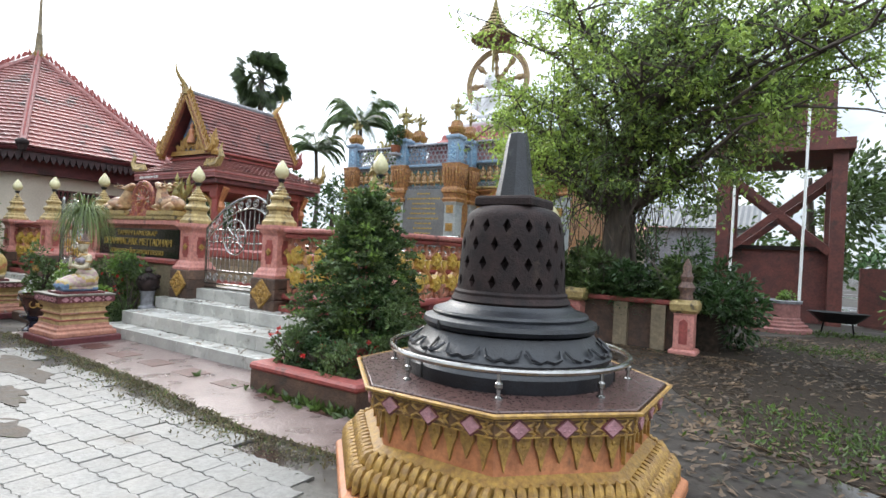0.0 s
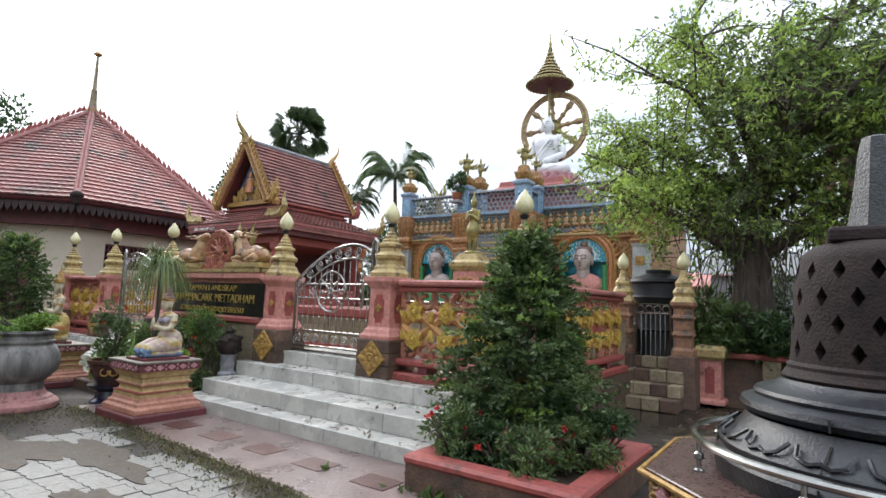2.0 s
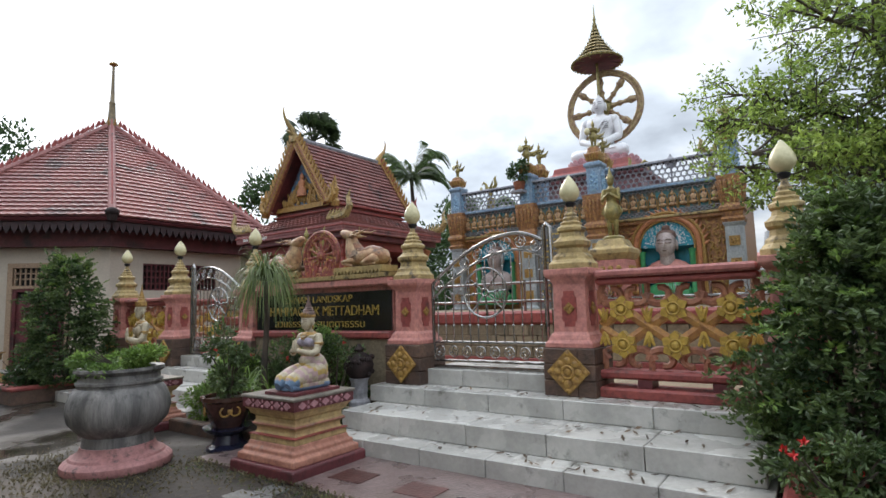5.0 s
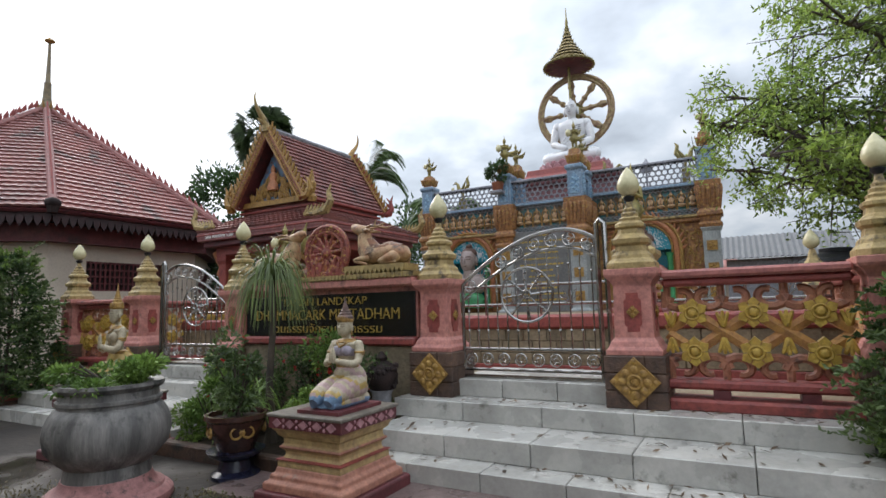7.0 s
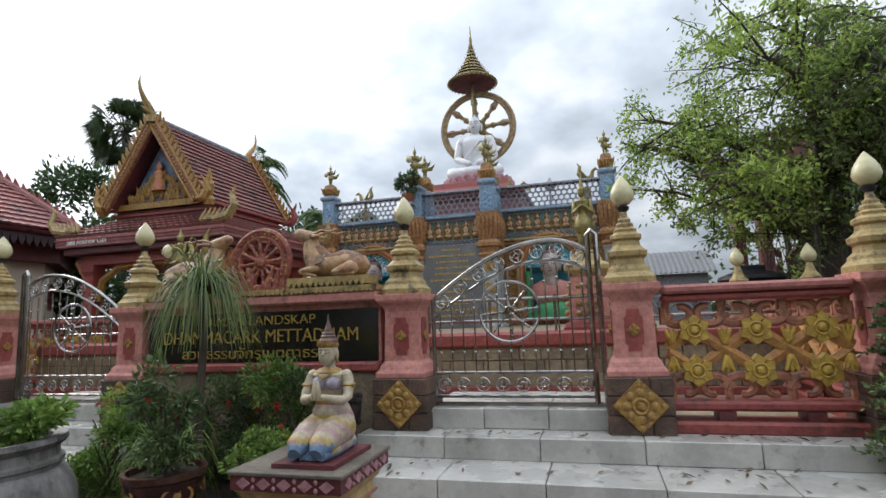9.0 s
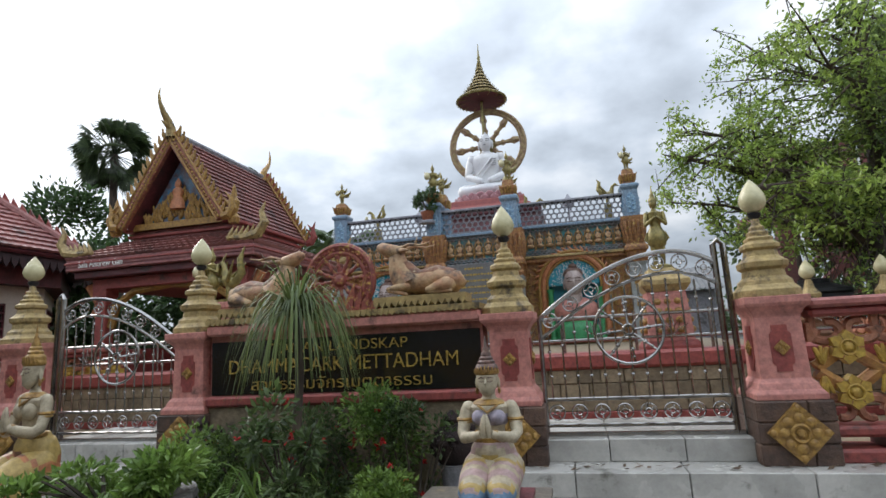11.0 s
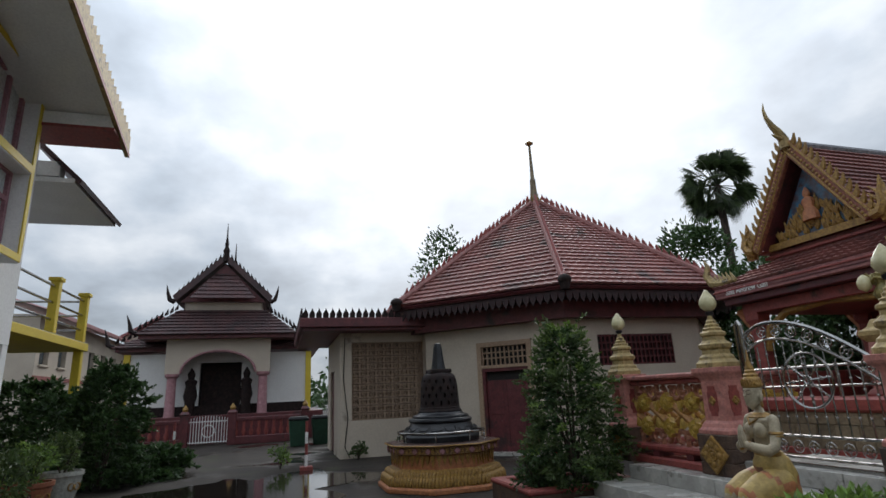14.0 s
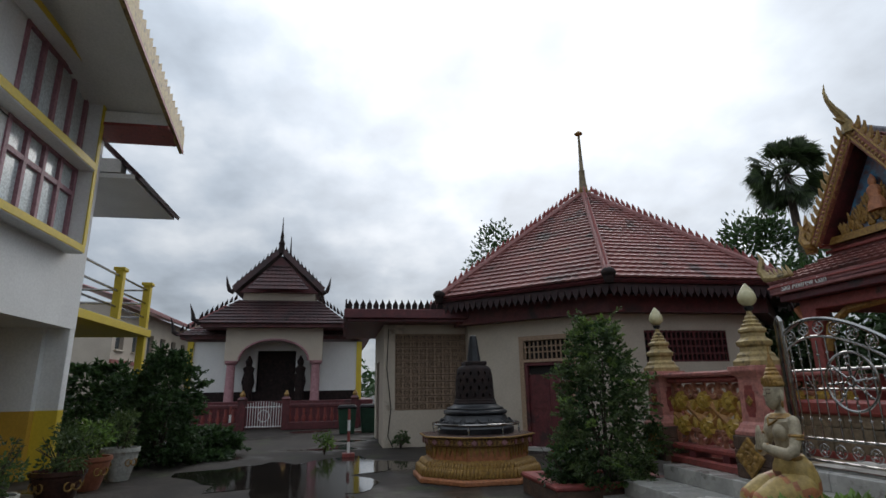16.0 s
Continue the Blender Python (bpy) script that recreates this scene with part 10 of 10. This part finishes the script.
# ---- pots and bushes by the white building ----
for i, (x, y, r, h, mm, lab, ph) in enumerate((
        (-13.9, -3.5, 0.26, 0.36, M_CERAM, "dark brown glazed pot with a leafy shrub", 0.45),
        (-15.2, -3.35, 0.3, 0.34, M_CERAMW, "white glazed pot with brown scrolls", 0.75),
        (-15.3, -4.0, 0.28, 0.3, M_CERAM, "brown glazed pot standing by the piers", 0.7),
        (-16.6, -3.25, 0.36, 0.45, M_CERAM, "wide dark glazed pot with gold marks", 0.6),
        (-17.8, -3.35, 0.34, 0.5, M_ORANGEPOT, "terracotta footed pot with a small bonsai", 0.55),
        (-18.7, -3.2, 0.32, 0.55, M_CERAMW, "pale glazed footed pot with a shrub", 0.6))):
    pot(x, y, 0, r, h, mm, lab)
    low_shrub(x, y, h * 0.85, r * 1.15, ph, 100 + i, "small potted bonsai shrub with fine leaves", L_BUSH if i % 2 else L_LIGHT, 700, 0.04, 0, "potted plants", "potted_plant")
bush(-20.7, -3.15, 0, 0.9, 2.5, 110, "large dark rounded bush by the balcony", "yard bushes", 8500, 0.3, 0.055, L_DARK, "bush", False)
bush(-24.6, -6.0, 0, 1.8, 2.4, 113, "dark hedge below the balcony", "yard bushes", 4200, 0.2, 0.09, L_DARK, "bush", False)
bush(-22.6, -4.6, 0, 1.3, 1.9, 111, "low dark bush in the shade of the balcony", "yard bushes", 3500, 0.3, 0.08, L_DARK, "bush", False)
bush(-21.9, -2.5, 0, 0.8, 0.7, 112, "low spreading dark shrub at the edge of the wet yard", "yard bushes", 2500, 0.3, 0.07, L_DARK, "bush", False)
for x, y in ((-20.9, 0.85), (-26.0, -2.7)):
    b = thing("bollard", x, y, 0, "red and white striped marker post on a block", "bollard", "marker posts")
    part("foot", b1(-0.14, 0.14, -0.14, 0.14, 0, 0.09), M_RED, b, "", None, 0.01)
    for k in range(4):
        part("stripe", lathe(bmn(), [(0.035, 0.09 + 0.24 * k), (0.035, 0.33 + 0.24 * k)], 10), M_RED if k % 2 else M_WHITE, b)
for x, y in ((-28.2, 0.9), (-28.6, 1.7)):
    b = thing("waste_bin", x, y, 0, "dark green plastic waste bin", "bin", "waste bins")
    part("body", bmn_square([(0.26, 0), (0.33, 0.85)]), mat("green_plastic", (0.03, 0.10, 0.06), rough=0.45), b, "", None, 0.02)
    part("lid", bmn_square([(0.35, 0.85), (0.35, 0.9), (0.28, 0.98)]), M_BLACKPL, b, "", None, 0.02)
low_shrub(-22.3, 2.2, 0, 0.2, 0.4, 120, "small weed at the foot of the annex", L_BUSH, 200, 0.05)
low_shrub(-22.2, 3.3, 0, 0.25, 0.45, 121, "small weed by the pierced screen", L_BUSH, 260, 0.05)
low_shrub(-21.6, 0.3, 0, 0.22, 0.5, 122, "small weed growing in the wet yard", L_LIGHT, 200, 0.05)

# ---- litter and paving ----
rng = random.Random(15)


def flat_leaves(name, n, place, size, material, label):
    bm = bmn()
    for k in range(n):
        p = Vector(place())
        a = rng.uniform(0, 6.28)
        l, w = size * rng.uniform(0.6, 1.5), size * rng.uniform(0.2, 0.45)
        d, s = Vector((math.cos(a), math.sin(a), rng.uniform(-.1, .3))), Vector((-math.sin(a), math.cos(a), rng.uniform(-.35, .35)))
        up = Vector((0, 0, rng.uniform(0.002, 0.012)))
        q = [bm.verts.new(p + v) for v in (-d * l, s * w + up, d * l + up, -s * w)]
        bm.faces.new(q)
    return tagged(no_bm_normals(name, bm, material), label, "leaves", "", "stuff")


bm = bmn()
out = [(2.6 + 4.2 * (1 + 0.08 * math.sin(5 * a) + 0.05 * math.sin(11 * a)) * math.cos(a), 9.2 + 5.6 * (1 + 0.06 * math.sin(4 * a + 1)) * math.sin(a)) for a in [2 * math.pi * k / 60 for k in range(60)]]
rings(bm, [[Vector((x, y, -0.02)) for x, y in out], [Vector((x, y, 0.003)) for x, y in out]])
solo("yard_soil", bm, M_SOIL, "dark damp soil of the leafy yard", "soil", kind="structure", smooth=None)
DRIFTS = [(rng.uniform(-0.7, 5.2), 4.0 + 9 * rng.random() ** 1.1, rng.uniform(0.12, 0.5)) for _ in range(120)]


def in_drift():
    if rng.random() < 0.3:
        return (rng.uniform(-0.9, 5.5), rng.uniform(3.9, 13.0), 0.008)
    x, y, r = DRIFTS[rng.randrange(len(DRIFTS))]
    return (x + rng.gauss(0, r), y + rng.gauss(0, r), rng.uniform(0.006, 0.02))


flat_leaves("leaf_litter", 7500, in_drift, 0.045, L_DEAD, "brown fallen leaves over the muddy yard")
flat_leaves("leaf_litter", 2600, lambda: (rng.uniform(-3.2, -0.3), 9.2 - 4.4 * rng.random() ** 1.4, 0.006), 0.042, L_DEAD, "brown fallen leaves by the garden wall")
STEP_Z = ((3.9, 4.1, 0.165), (4.15, 4.62, 0.34), (4.7, 4.86, 0.51))
def on_step():
    a, b, z = STEP_Z[rng.randrange(3)]
    return (rng.uniform(-8.0, -4.5), rng.uniform(a, b), z)
flat_leaves("step_leaves", 150, on_step, 0.035, L_DEAD, "dead leaves lying on the marble steps")


def weeds(name, n, place, size, label, mm):
    bm = bmn()
    leaves(bm, [(place(), (rng.gauss(0, 1), rng.gauss(0, 1), 1.0)) for _ in range(n)], size, rng, 0.0, 2.2)
    return tagged(no_bm_normals(name, bm, mm), label, "weeds", "", "stuff")


L_MOSS = leaf_mat("brown_moss", (0.17, 0.145, 0.075), (0.09, 0.075, 0.04))


def on_edge():
    f = rng.random() * (len(EDGE) - 1)
    i = int(f)
    x, y = [EDGE[i][k] + (EDGE[i + 1][k] - EDGE[i][k]) * (f - i) for k in (0, 1)]
    return (x + rng.gauss(0, 0.04), y - abs(rng.gauss(0.0, 0.16)) + 0.03, 0.012)
weeds("edge_weeds", 4200, on_edge, 0.014, "brown moss and weeds along the walkway edge", L_MOSS)
weeds("edge_moss", 1300, on_edge, 0.011, "green moss along the walkway edge", L_GRASS)
weeds("yard_grass", 5200, lambda: (rng.choice((0.2, 0.9, 1.6, 3.0)) + rng.gauss(0, 0.4), rng.choice((5.2, 6.0, 11.5, 14.5)) + rng.gauss(0, 0.4), 0.0), 0.026, "patches of grass in the leafy yard", L_GRASS)
weeds("urn_moss", 3200, lambda: (-9.35 + rng.gauss(0, 0.55), 2.3 + rng.gauss(0, 0.3), 0.005), 0.014, "moss and weeds round the urn foot", L_MOSS)
weeds("step_weeds", 260, lambda: (-3.3 + rng.gauss(0, 0.5), 3.35 + rng.gauss(0, 0.04), 0.0), 0.05, "weeds at the foot of the planter", L_GRASS)

M_WATER = mat("standing_water", (0.022, 0.018, 0.014), (0.014, 0.012, 0.01), scale=0.8, rough=0.04, rough2=0.01, bump=0.02, fine=6, speck=0.0)
M_MUD = mat("wet_mud", (0.075, 0.055, 0.04), (0.04, 0.03, 0.022), scale=9, rough=0.8, rough2=0.45, spec=0.25, bump=0.25, stain=(0.05, 0.055, 0.025), stain_at=0.58, stain_scale=5)
for i, (x, y, rx, ry) in enumerate(((-4.75, 1.45, 0.5, 0.22), (-6.7, 2.35, 0.75, 0.2), (-5.6, 1.9, 0.4, 0.13), (-9.3, 1.7, 1.1, 0.5), (-7.4, 1.9, 0.7, 0.3), (-4.2, 0.9, 0.5, 0.15), (-18.4, -0.1, 2.3, 1.7), (-15.0, 0.6, 1.3, 0.5))):
    bm = bmn()
    ph = rng.uniform(0, 6)
    out = []
    for k in range(44):
        a = 2 * math.pi * k / 44
        q = 1 + 0.22 * math.sin(3 * a + ph) + 0.14 * math.sin(7 * a + 2 * ph) + 0.08 * math.sin(13 * a)
        out.append((x + rx * q * math.cos(a), y + ry * q * math.sin(a)))
    zt = (0.0145 if x > -9 else 0.0015) + 0.0008 * i
    rings(bm, [[Vector((px, py, zt - 0.01)) for px, py in out], [Vector((px, py, zt)) for px, py in out]])
    solo("mud_puddle", bm, M_WATER if i >= 6 else M_MUD, "dark wet mud and standing water on the ground", "puddle", kind="structure", smooth=None)

# zigzag concrete pavers
PW, PD = 0.225, 0.19
def paver_mesh():
    bm = bmn()
    z0, z1 = 0.0, 0.026
    k = 0.008
    xs = [-PW / 2 + 0.002, -PW / 4, 0, PW / 4, PW / 2 - 0.002]
    off = [k, -k, k, -k, k]
    lo = [(x, -PD / 2 + 0.002 + o) for x, o in zip(xs, off)]
    hi = [(x, PD / 2 - 0.002 + o) for x, o in zip(xs, off)][::-1]
    out = lo + hi
    rings(bm, [[Vector((x, y, z0)) for x, y in out], [Vector((x, y, z1 - 0.005)) for x, y in out], [Vector((x * 0.97, y * 0.97, z1)) for x, y in out]])
    return mesh_of(bm, "paver", M_PAVER)


me_pav = paver_mesh()
solo("pavement_joints", b1(-7.72, 1.72, -2.4, 2.3, -0.03, 0.004), mat("sandy_joint", (0.12, 0.112, 0.098), (0.075, 0.068, 0.058), scale=9, rough=0.8, bump=0.3), "sandy joints and bedding between the pavers", "pavement", kind="structure", smooth=None)
pave = thing("pavement_pavers", 0, 0, -0.016, "wet grey concrete zigzag pavers, worn and muddy in places", "pavement", kind="structure")
rest = []
placed = 0
def edge_y(x):
    for i in range(len(EDGE) - 1):
        if EDGE[i][0] <= x <= EDGE[i + 1][0]:
            f = (x - EDGE[i][0]) / (EDGE[i + 1][0] - EDGE[i][0])
            return EDGE[i][1] + f * (EDGE[i + 1][1] - EDGE[i][1])
    return 2.75
for j in range(-12, 18):
    for i in range(-34, 8):
        x, y = (i + (0.5 if j % 2 else 0)) * PW, j * PD
        if y > edge_y(x) - 0.22 + 0.12 * math.sin(3 * x) or (x + 1.53) ** 2 + (y - 3.24) ** 2 < 1.75:
            continue
        m = pose(x, y, rng.uniform(-0.003, 0.004), rng.uniform(-.8, .8), rng.uniform(-.8, .8), rng.uniform(-1, 1))
        if -4.9 < x < -1.6 and 0.7 < y and placed < 300:
            piece("paver", me_pav, pave, m)
            placed += 1
        else:
            rest.append(m)
verts, faces = [], []
base_v = [v.co.copy() for v in me_pav.vertices]
base_f = [list(p.vertices) for p in me_pav.polygons]
for m in rest:
    o = len(verts)
    verts += [tuple(m @ v) for v in base_v]
    faces += [[o + i for i in f] for f in base_f]
me = bpy.data.meshes.new("pavers_rest")
me.from_pydata(verts, [], faces)
me.materials.append(M_PAVER)
ob = new("pavers_rest", me)
ob.parent = pave
tagged(ob, kind="stuff")
